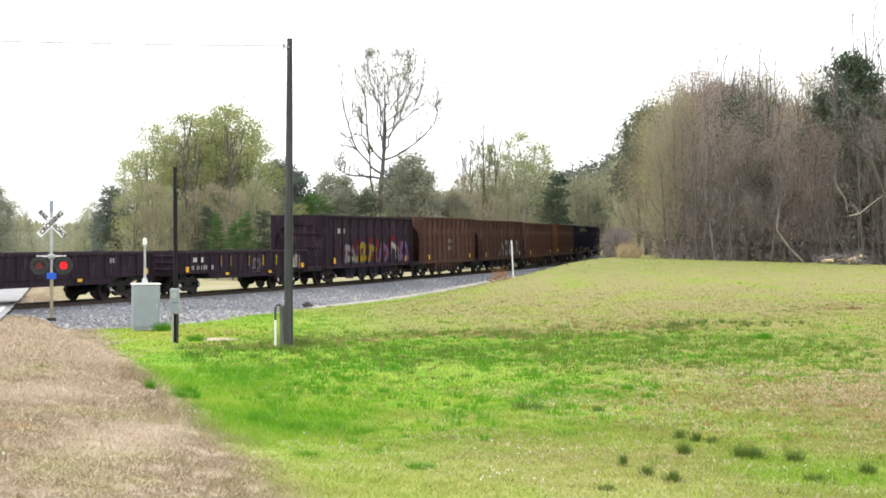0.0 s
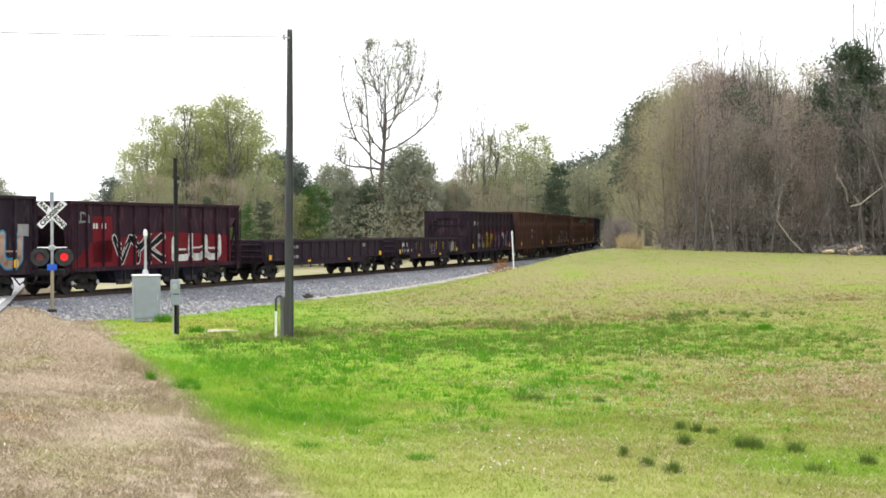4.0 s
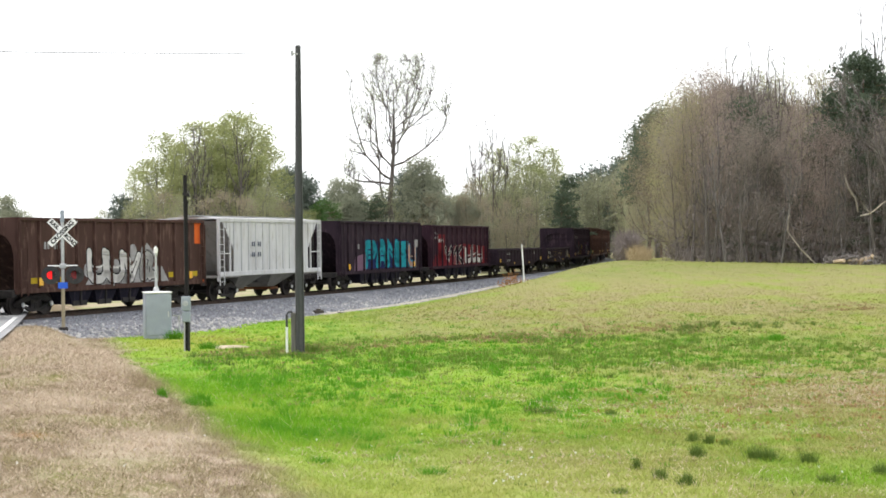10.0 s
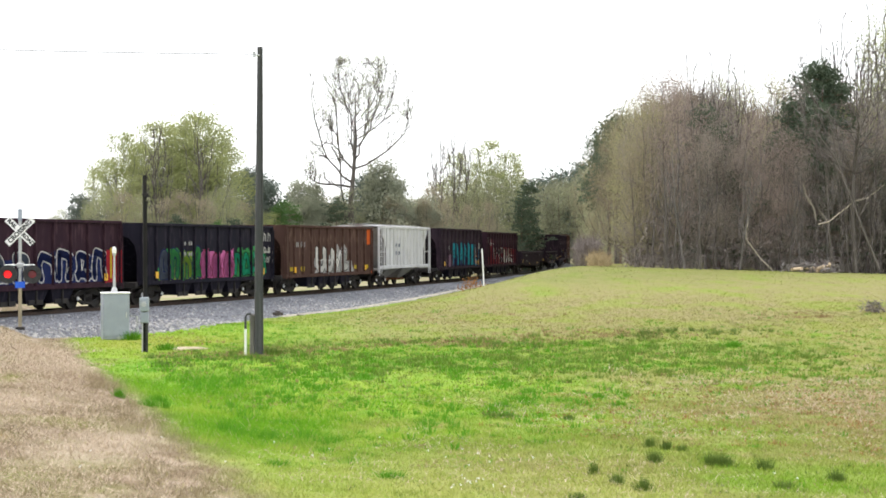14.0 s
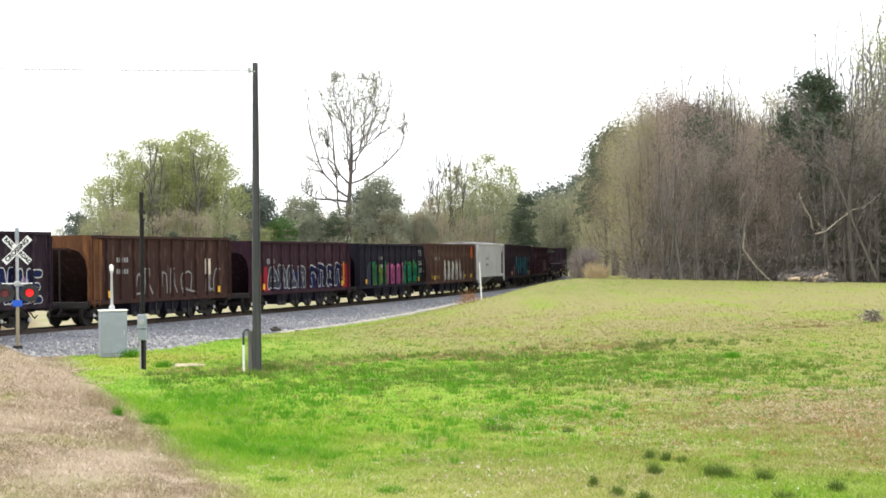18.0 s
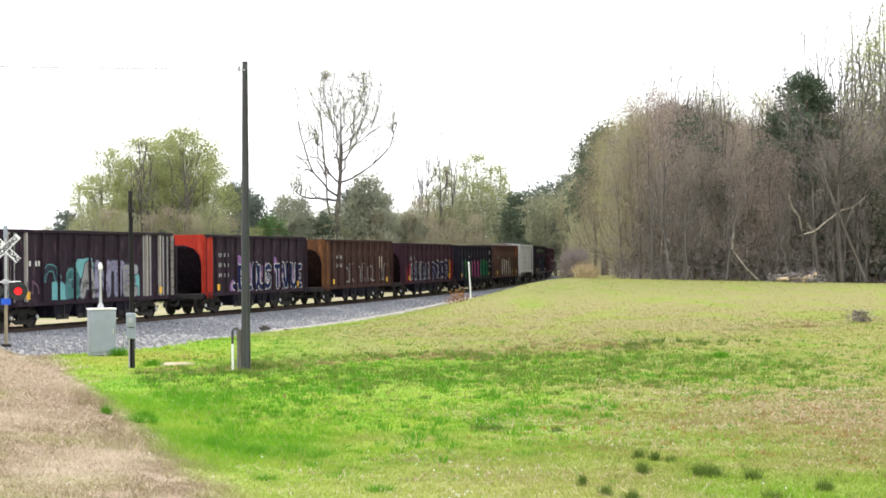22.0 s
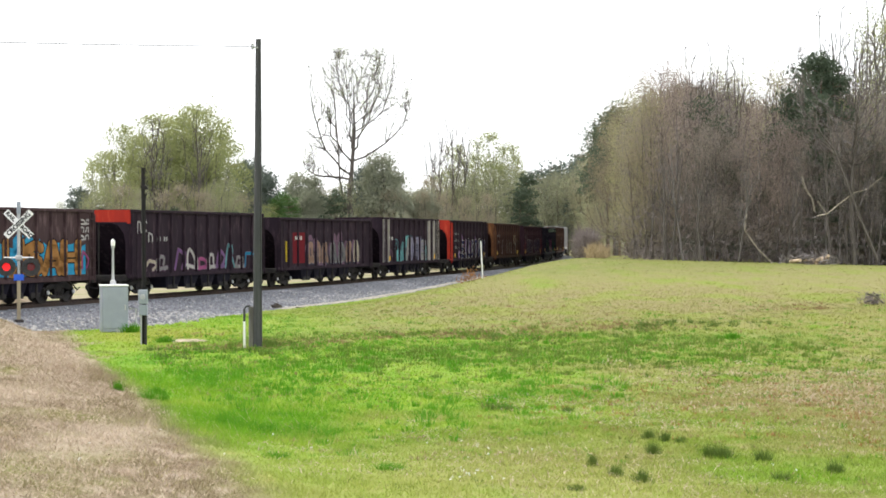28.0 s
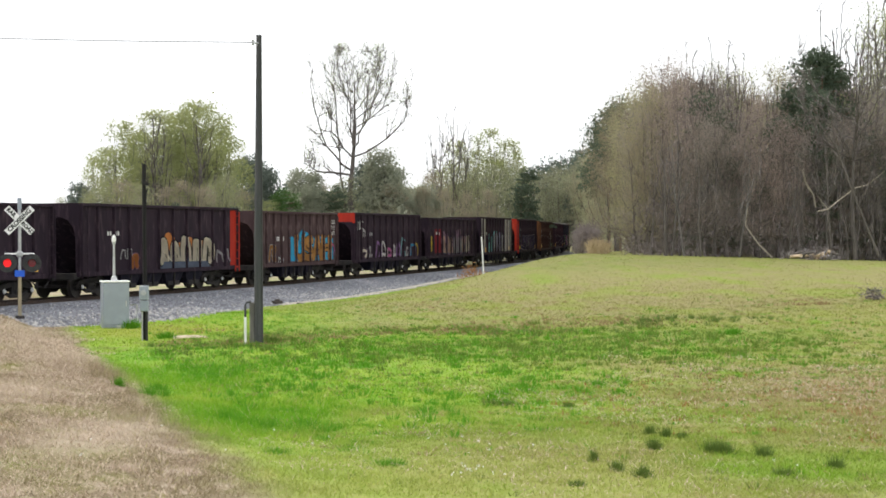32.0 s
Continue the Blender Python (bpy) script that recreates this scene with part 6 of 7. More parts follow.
def pine_tree(seed, h, label, needle, start=0.35, width=0.2, per=24, fine=1.0):
    rng = np.random.default_rng(seed)
    trunk = [((0, 0, h * i / 8), (rng.normal(0, 0.02) * h * 0.2, 0, h * (i + 1) / 8), h * 0.013 * (1 - i / 9), h * 0.013 * (1 - (i + 1) / 9)) for i in range(8)]
    trunk = [((p[0][0] * 0, 0, p[0][2]), (0, 0, p[1][2]), p[2], p[3]) for p in trunk]
    limbs, cl = [], []
    z = h * start
    while z < h * 0.98:
        f = (z / h - start) / (1 - start)
        ln = h * width * (1.0 - 0.75 * f) * rng.uniform(0.75, 1.15)
        for k in range(rng.integers(3, 6)):
            th = rng.uniform(0, 2 * math.pi)
            d = np.array([math.cos(th), math.sin(th), rng.uniform(-0.1, 0.45)])
            p0 = np.array([0, 0, z])
            p1 = p0 + d * ln * rng.uniform(0.7, 1.0)
            limbs.append((p0, p1, h * 0.004, h * 0.0015))
            for g in (0.5, 0.72, 0.9, 1.0):
                cl.append(p0 + (p1 - p0) * g + rng.normal(0, 0.04 * h * width * 3, 3))
        z += h * 0.052 * rng.uniform(0.7, 1.4)
    cl.append(np.array([0, 0, h]))
    ob = thing("pine_tree", label, "tree", pose(0, 0, 0))
    part("trunk", tri_mesh("trunk", np.concatenate([tubes(trunk, 8), tubes(limbs, 4)]), M["pine_bark"], 4), None, ob)
    part("crown", tri_mesh("crown", flecks(rng, np.array(cl), per, (0.026 * h, 0.026 * h, 0.010 * h), (0.024 if per > 15 else 0.036) * h * fine, 0.5), needle), None, ob, "dark needle clumps")
    return ob


DOME = [(0.26, 0.15), (0.42, 0.205), (0.66, 0.215), (0.86, 0.15), (1.0, 0.045)]
LOW = [(0.10, 0.22), (0.35, 0.27), (0.62, 0.25), (0.85, 0.16), (1.0, 0.05)]
SLIM = [(0.45, 0.07), (0.7, 0.10), (0.9, 0.085), (1.0, 0.04)]
OPEN = [(0.58, 0.17), (0.75, 0.26), (0.9, 0.27), (1.0, 0.17)]
ROUND = [(0.06, 0.17), (0.30, 0.225), (0.58, 0.22), (0.82, 0.155), (0.95, 0.08), (1.0, 0.03)]
TALL_CROWN = [(0.16, 0.10), (0.34, 0.15), (0.60, 0.165), (0.82, 0.125), (1.0, 0.035)]


def wood_tree(seed, label, spray, per=80, bark="bark", stout=1.0, subs=6):
    """A leafless or budding hardwood of the wood: grey limbs and a soft crown of twig sprays."""
    return hull_tree("wood_tree", label, seed, 14, TALL_CROWN, 19, 0.14, 0.13, spray, per, 0.20, 0.036, spray, bark, (0.15, 0.34), subs, twigs=1, stout=stout, flat=0.22, puff=1.25), 14


PROTO = {
    "rose1": wood_tree(11, "leafless hardwood with rosy brown twigs at the wood's edge", "rose_spray"),
    "rose2": wood_tree(12, "leafless hardwood with a thin rosy brown crown", "rose_spray", 60, "pale_grey_bark", 1.0, 5),
    "grey1": wood_tree(13, "leafless hardwood with grey-brown twigs at the wood's edge", "grey_spray"),
    "grey2": wood_tree(14, "leafless hardwood with pale grey limbs and a thin crown", "grey_spray", 50, "pale_grey_bark", 1.0, 5),
    "tan1": wood_tree(15, "hardwood just coming into tan bud", "wood_tan", 60),
    "olive1": wood_tree(16, "hardwood in olive-yellow spring bud", "olive_spray", 85),
    "stem1": (hull_tree("young_tree", "thin bare young tree at the wood's edge", 41, 10, SLIM, 9, 0.3, 0.085, None, subs=3, bark="pale_grey_bark", twigs=2, stout=1.4), 10),
    "stem2": (hull_tree("young_tree", "dark bare trunk at the wood's edge", 42, 10, SLIM, 7, 0.45, 0.13, None, subs=3, twigs=2, stout=1.4), 10),
    "bare3": (bare_tree(13, 14, "slender hardwood just coming into tan bud", M["twig"], M["tan_bud"]), 14),
    "bare4": (bare_tree(15, 14, "slender hardwood just coming into yellow-green bud", M["grey_twig"], M["bud"]), 14),
    "leaf1": (hull_tree("budding_tree", "rounded tree in fresh yellow-green leaf", 21, 12, DOME, 30, 0.2, 0.19, "bud", 100, 0.14, 0.03, twigs=1, puff=0.8), 12),
    "leaf5": (hull_tree("budding_tree", "airy tree in fresh yellow-green leaf", 24, 12, DOME, 24, 0.22, 0.17, "bud", 62, 0.135, 0.028, "grey_twig", "pale_grey_bark", twigs=1, stout=1.5, puff=0.8), 12),
    "leaf2": (hull_tree("budding_tree", "rounded tree in dull olive spring leaf", 22, 12, LOW, 24, 0.10, 0.15, "olive", 60, 0.15, 0.036, twigs=1, puff=0.9), 12),
    "shrub": (hull_tree("budding_shrub", "tall grey-tan shrub coming into bud", 28, 6, LOW, 18, 0.06, 0.06, "tan_spray", 60, 0.16, 0.045, "grey_twig", twigs=2, flat=0.3, puff=1.0), 6),
    "dome": (hull_tree("evergreen_tree", "dense dark evergreen with a rounded crown", 29, 8, ROUND, 26, 0.05, 0.14, "dark_leaf", 105, 0.17, 0.042, twigs=1, puff=0.9), 8),
    "dull_dome": (hull_tree("broadleaf_tree", "rounded tree in green leaf greyed for haze", 30, 8, ROUND, 26, 0.05, 0.14, "hazy_leaf", 105, 0.17, 0.042, twigs=1, puff=0.9), 8),
    "slim": (hull_tree("bare_tree", "tall slender bare tree with upright grey limbs", 25, 15, SLIM, 14, 0.2, 0.12, "bud_pale", 1, 0.06, 0.0, subs=7, stout=2.6, twigs=2), 15),
    "slender": (hull_tree("bare_tree", "tall thin bare tree with a few upright limbs", 26, 15, SLIM, 11, 0.3, 0.10, "bud_pale", 1, 0.06, 0.0, subs=4, stout=2.1, twigs=1), 15),
    "limbed": (hull_tree("bare_tree", "large grey bare tree with spreading limbs", 27, 15, OPEN, 16, 0.45, 0.16, subs=9, bark="bark", stout=1.7), 15),
    "cedar": (pine_tree(36, 9, "broad dark evergreen behind the railway", M["needle"], 0.06, 0.36, 34), 9),
    "leaf4": (bare_tree(18, 16, "tall slender tree in airy yellow-green bud", M["grey_twig"], M["bud"], (3, 3, 2)), 16),
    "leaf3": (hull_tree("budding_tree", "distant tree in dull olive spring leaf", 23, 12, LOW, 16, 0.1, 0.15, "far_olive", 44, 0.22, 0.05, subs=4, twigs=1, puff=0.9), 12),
    "pine4": (pine_tree(34, 14, "distant pine with needles paled for haze", M["hazy_needle"], 0.25, 0.2, 8), 14),
    "pine5": (pine_tree(35, 15, "big dark green pine with a dense crown", M["needle"], 0.42, 0.20, 60, 0.7), 15),
    "pine1": (pine_tree(31, 16, "dark green pine with ragged crown", M["needle"], 0.45, 0.21), 16),
    "pine2": (pine_tree(32, 10, "bushy dark green pine", M["needle"], 0.1, 0.26), 10),
    "pine3": (pine_tree(33, 5, "young bright green pine", M["fresh_needle"], 0.08, 0.28), 5),
}
USED = set()
tree_rng = random.Random(4)


def plant(kind, x, y, h, base=None, turn=None, lean=0.0):
    """A tree of height h at a place; the first of a kind is the built one, the rest are copies."""
    ob, h0 = PROTO[kind]
    k = h / TALL.get(ob.name, h0)
    z = gz(x, y) if base is None else base
    m = Matrix.LocRotScale((x, y, z - 0.05), Euler((radians(lean * 0.3), radians(lean), tree_rng.uniform(0, 6.28) if turn is None else turn)), (k, k, k))
    if kind in USED:
        new_ob = copy_thing(ob, m)
        new_ob.scale = (k, k, k)
    else:
        USED.add(kind)
        new_ob = ob
        ob.matrix_basis = m
    return new_ob


def sight(px, y):
    """Side distance of a bearing, px in thousandths, at depth y."""
    return px / 1000 * y


HZ = EYE


def top(a, y):
    """Height over the rails of a top that stands a thousandths above eye level, at depth y."""
    return HZ + a / 1000 * y


# the wood on the rise: canopy by bearing (thousandths right of the view's start)
WOOD_B = [108, 116, 126, 138, 152, 170, 182, 194, 206, 225, 240, 258, 275, 290, 305, 330, 380]
WOOD_T = [60, 70, 84, 92, 102, 114, 117, 112, 108, 97, 99, 106, 104, 105, 107, 110, 110]
wr = random.Random(9)
for row, (y0, y1, n) in enumerate(((107, 113, 26), (114, 122, 22), (124, 140, 18))):
    for i in range(n):
        b = 116 + (362 - 116) * (i + wr.random()) / n
        y = wr.uniform(y0, y1) + (110 if b < 124 else 45 if b < 134 else 10 if b < 142 else 0)
        x = sight(b, y)
        h = top(np.interp(b, WOOD_B, WOOD_T), y) - gz(x, y)
        if b < 134:
            kind = wr.choice(["tan1", "olive1", "tan1"])
        elif b < 158:
            kind = wr.choice(["olive1", "tan1", "tan1", "grey1"])
        elif b < 184:
            kind = wr.choice(["rose1", "rose1", "tan1", "rose2"])
        elif b < 202:
            kind = wr.choice(["grey1", "grey2", "rose2"])
        elif b < 236:
            kind = wr.choice(["rose1", "rose2", "rose1", "grey1"])
        else:
            kind = wr.choice(["grey1", "grey2", "grey2", "rose2", "rose1"])
        plant(kind, x, y, h * (wr.uniform(0.66, 0.98), wr.uniform(0.84, 1.04), wr.uniform(0.9, 1.06))[row], lean=wr.uniform(-4, 4))
for b, t, y, kind in ((266, 123, 113, "pine5"), (253, 98, 115, "pine5"), (181, 128, 114, "slender"), (199, 132, 114, "slender"), (211, 122, 115, "slender"), (160, 112, 118, "slender"), (236, 112, 114, "slender"),
                      (288, 133, 105.5, "limbed"), (273, 156, 118, "slender"), (302, 163, 116, "slender"), (313, 168, 117, "slender"), (308, 152, 114, "slender"), (322, 164, 118, "slender"), (332, 166, 115, "slender"), (283, 140, 119, "slender"),
                      (231, 110, 120, "olive1"), (190, 90, 114, "pine2"), (198, 78, 113, "pine2"), (262, 118, 118, "pine1"), (272, 112, 121, "pine1"), (250, 96, 113, "pine2"), (134, 92, 186, "pine1"), (127, 84, 196, "pine1"),
                      (318, 165, 119, "bare4"), (207, 118, 117, "bare4"), (340, 160, 121, "bare4"), (312, 158, 112, "bare4"), (298, 150, 113, "bare4"), (325, 168, 115, "leaf4"),
                      (282, 84, 112, "pine2"), (296, 66, 111, "pine2"), (238, 74, 113, "pine2"), (205, 52, 112, "pine2"), (262, 92, 111, "pine2"), (318, 70, 111, "pine2"), (272, 56, 109, "pine2"), (325, 56, 110, "pine2"), (310, 46, 109, "pine2"),
                      (131, 88, 205, "pine1"), (123, 76, 215, "pine1"), (146, 72, 113, "olive1")):
    x = sight(b, y)
    plant(kind, x, y, top(t, y) - gz(x, y))
for i in range(44):
    b = wr.uniform(150, 362)
    y = wr.uniform(105.2, 109.5)
    x = sight(b, y)
    plant(wr.choice(["stem1", "stem2", "stem2"]), x, y, wr.uniform(5.0, 10.5), lean=wr.uniform(-7, 7))
# behind the railway: canopy of the far side
for b, t, y, kind in (
        # budding group
        (-190, 75, 124, "leaf5"), (-176, 66, 128, "leaf1"), (-163, 80, 125, "leaf1"), (-150, 79, 128, "leaf1"), (-136, 86, 126, "leaf1"), (-126, 70, 129, "leaf1"), (-143, 84, 131, "leaf5"), (-166, 82, 122, "slim"), (-139, 87, 122, "slender"), (-197, 58, 128, "leaf5"),
        (-200, 40, 119, "leaf2"), (-186, 36, 118, "shrub"), (-174, 34, 117, "leaf2"), (-160, 32, 118, "shrub"), (-148, 36, 118, "shrub"), (-134, 32, 118, "shrub"), (-122, 40, 120, "leaf2"), (-128, 48, 132, "leaf2"), (-158, 52, 133, "leaf2"), (-110, 30, 122, "shrub"),
        (-146, 16, 112, "pine3"), (-136, 12, 111, "pine3"), (-128, 18, 113, "pine3"), (-116, 20, 116, "pine2"), (-152, 22, 117, "pine2"), (-86, 29, 124, "pine3"), (-80, 30, 126, "pine3"), (-92, 24, 124, "leaf1"), (-232, 22, 150, "leaf2"), (-226, 26, 150, "leaf2"),
        (-106, 49, 136, "dome"), (-97, 44, 138, "dome"), (-214, 33, 128, "dome"), (-207, 29, 126, "cedar"), (-74, 42, 148, "dull_dome"), (-63, 40, 150, "dull_dome"), (-84, 26, 150, "leaf2"),
        (-20, 54, 152, "dull_dome"), (-29, 46, 154, "dome"), (-14, 45, 156, "dull_dome"), (-50, 34, 146, "cedar"), (74, 44, 164, "pine2"), (70, 34, 160, "pine2"), (-42, 38, 150, "leaf2"), (12, 40, 160, "shrub"), (8, 32, 156, "dull_dome"),
        # left edge
        (-290, 34, 140, "dull_dome"), (-276, 26, 145, "leaf2"), (-264, 22, 150, "bare3"), (-305, 36, 140, "bare4"), (-320, 38, 140, "leaf2"), (-336, 36, 142, "bare3"), (-252, 12, 190, "leaf2"), (-243, 12, 200, "bare3"),
        # middle
        (-58, 34, 155, "shrub"), (-48, 34, 160, "leaf2"), (-14, 32, 150, "shrub"), (-40, 30, 150, "bare3"), (6, 32, 155, "shrub"), (20, 30, 155, "shrub"), (34, 28, 155, "shrub"), (48, 30, 156, "shrub"),
        (19, 80, 168, "slender"), (25, 86, 170, "slender"), (33, 78, 169, "slender"), (12, 66, 170, "slender"), (27, 62, 174, "leaf5"), (52, 70, 176, "leaf5"), (61, 62, 178, "leaf5"), (40, 56, 176, "leaf5"), (66, 48, 175, "leaf2"), (54, 46, 170, "leaf2"), (30, 44, 170, "leaf2"), (42, 44, 168, "leaf2"), (80, 42, 178, "leaf2"),
        (78, 44, 300, "pine1"), (84, 50, 300, "pine1"), (90, 52, 305, "pine1"), (96, 53, 300, "pine1"), (102, 54, 305, "pine1"), (110, 60, 300, "pine1"), (87, 47, 310, "pine1"), (99, 51, 310, "pine1"), (106, 56, 310, "pine1"),
        (80, 38, 262, "leaf2"), (87, 41, 264, "leaf2"), (94, 44, 262, "leaf2"), (101, 45, 264, "leaf2"), (108, 47, 262, "leaf2"), (114, 53, 264, "leaf2"), (104, 33, 260, "leaf2"), (91, 31, 260, "leaf2"), (100, 28, 258, "pine1")):
    if 74 < b < 120:
        y = max(y, 262)
    # far pines swap to the needles that carry haze in their colour
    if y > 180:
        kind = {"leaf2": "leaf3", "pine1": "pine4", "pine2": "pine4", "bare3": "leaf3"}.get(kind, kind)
    x = sight(b, y)
    plant(kind, x, y, top(t, y) - gz(x, y))
fr = random.Random(17)
for i in range(34):
    b = -340 + 480 * (i + fr.random()) / 34
    y = fr.uniform(200, 250) if b < 60 else fr.uniform(265, 320)
    x = sight(b, y)
    t = np.interp(b, [-340, -280, -250, -225, -60, 60, 110, 160], [24, 18, 10, 14, 30, 38, 46, 60]) * fr.uniform(0.75, 1.0)
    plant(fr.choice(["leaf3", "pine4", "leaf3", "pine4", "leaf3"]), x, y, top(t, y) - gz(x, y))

# the tall sparse tree behind the wagons
ty = 150.0
tb = gz(sight(-36, ty), ty)
tall = hull_tree("tall_tree", "tall open-crowned tree with sparse pale green buds", 8, top(122, ty) - tb, [(0.46, 0.17), (0.58, 0.20), (0.78, 0.22), (0.9, 0.17), (1.0, 0.09)], 15, 0.4, 0.40,
                 "bud_pale", 2, 0.09, 0.0, "grey_twig", "bark", (0.2, 0.36), 14, ((0.505, 0.80, 0.257, 0.1), (0.44, 0.835, 0.22, 3.0), (0.42, 0.47, 0.24, 3.3), (0.74, 0.99, 0.10, 2.9), (0.74, 1.0, 0.03, 1.5), (0.72, 0.985, 0.105, 0.3),
                 (0.64, 0.88, 0.18, -0.3), (0.60, 0.92, 0.12, 0.6), (0.12, 0.80, 0.11, 2.8), (0.50, 0.78, 0.15, 3.6), (0.55, 0.84, 0.16, -1.2), (0.55, 0.82, 0.16, 1.8)), 4, 1.1, sub_len=(0.07, 0.18))
tall.matrix_basis = pose(sight(-36, ty), ty, tb, 0, 0, 0)


def brush(name, label, n, b0, b1, y0, y1, tops, lengths, width, material, seed, stems=0, low=1.15, out=0.9, far_side=False):
    """A mass of thin loose twigs between two bearings, gathered round stems."""
    rng = np.random.default_rng(seed)
    if stems:
        sb, sy = rng.uniform(b0, b1, stems), rng.uniform(y0, y1, stems)
        st = np.interp(sb, tops[0], tops[1]) * rng.uniform(0.72, 1.05, stems)
        i = rng.integers(0, stems, n)
        f = rng.random(n) ** low
        wide = 2.1 * np.sin(np.clip(f, 0.06, 0.97) * math.pi) ** 0.7
        dx, dy = rng.normal(0, 1, n) * wide, rng.normal(0, 1, n) * wide
        y = sy[i] + dy
        x = sb[i] / 1000 * sy[i] + dx
        t = st[i] / 1000 * y + HZ
    else:
        b = rng.uniform(b0, b1, n)
        y = rng.uniform(y0, y1, n)
        x = b / 1000 * y
        t = np.interp(b, tops[0], tops[1]) / 1000 * y + HZ
        f = rng.random(n) ** low
        dx, dy = np.zeros(n), np.zeros(n)
    s, o = line_coords(x, y)
    keep = o < -6.5 if far_side else np.abs(o) > 5.5
    x, y, t, f, dx, dy = x[keep], y[keep], t[keep], f[keep], dx[keep], dy[keep]
    n = len(x)
    g = ground_height(x, y)
    z = g + np.maximum(t - g, 0.5) * f * 0.97
    c = np.stack([x, y, z], 1)
    d = rng.normal(0, 0.55, (n, 3)) + np.stack([dx * 0.35 * out, dy * 0.35 * out, np.full(n, out)], 1)
    d /= np.linalg.norm(d, axis=1)[:, None]
    ln = rng.uniform(*lengths, (n, 1))
    side = np.cross(d, rng.normal(0, 1, (n, 3)))
    side /= np.linalg.norm(side, axis=1)[:, None]
    v = np.stack([c - side * width, c + side * width, c + d * ln], 1)
    ob = new(name, tri_mesh(name, v.reshape(-1, 3), material))
    return tagged(ob, label, "brush", kind="stuff")


W100 = (WOOD_B, WOOD_T)
W80 = (WOOD_B, [v * 0.84 for v in WOOD_T])
brush("thicket", "tangle of bare brown twigs inside the wood", 26000, 146, 372, 108, 126, W80, (0.4, 1.1), 0.014, M["twig"], 1, 70, 1.2, 0.25)
brush("thicket", "tangle of bare brown twigs along the wood's foot", 12000, 132, 372, 106, 112, (WOOD_B, [v * 0.24 for v in WOOD_T]), (0.3, 0.9), 0.014, M["twig"], 2, 60, 1.3, 0.25)
brush("thicket", "olive budding twigs along the bend", 22000, 112, 136, 200, 262, ([100, 112, 140], [46, 56, 84]), (0.5, 1.4), 0.05, M["olive"], 18, 24, 0.9, 0.5)
brush("undergrowth", "dark evergreen growth inside the wood", 24000, 180, 372, 113, 130, (WOOD_B, [v * 0.6 for v in WOOD_T]), (0.15, 0.4), 0.055, M["needle"], 3, 30, 0.8, 0.3)
# dark-coloured stems stand in for the shade deep in the wood
brush("wood_depth", "stems deep inside the wood, coloured dark for shade", 46000, 140, 385, 138, 172, (WOOD_B, [v * 0.86 for v in WOOD_T]), (1.0, 3.0), 0.10, M["deep"], 12)
FAR = ([-345, -280, -250, -230, -200, -120, -60, 60, 110], [20, 13, 5, 12, 20, 20, 20, 22, 26])
brush("thicket", "grey-green brush along the far side of the track", 46000, -345, 112, 130, 215, FAR, (0.15, 0.4), 0.055, M["hazy_leaf"], 4, 160, far_side=True)
brush("thicket", "olive brush along the far side of the track", 50000, -345, 112, 150, 230, FAR, (0.2, 0.5), 0.06, M["far_olive"], 5, 160, far_side=True)
brush("thicket", "brown brush along the far side of the track", 20000, -230, 112, 130, 190, FAR, (0.2, 0.5), 0.04, M["tan_spray"], 15, 90, far_side=True)
brush("wood_depth", "shaded foliage deep behind the railway", 44000, -345, 125, 255, 330, ([-345, -280, -250, -230, -150, 0, 60, 110], [22, 15, 8, 12, 24, 32, 36, 44]), (0.8, 2.4), 0.16, M["olive"], 13)
brush("cane_stand", "pale dry cane at the bend of the track", 1500, 113, 127, 106, 119, ([110, 116, 121, 124, 130], [-6, -4, -2.5, -4, -7]), (0.4, 0.9), 0.018, M["cane"], 6)
brush("cane_stand", "brown dry brush at the bend of the track", 3500, 106, 119, 118, 132, ([100, 120], [3, 4]), (0.8, 1.5), 0.02, M["twig"], 7)


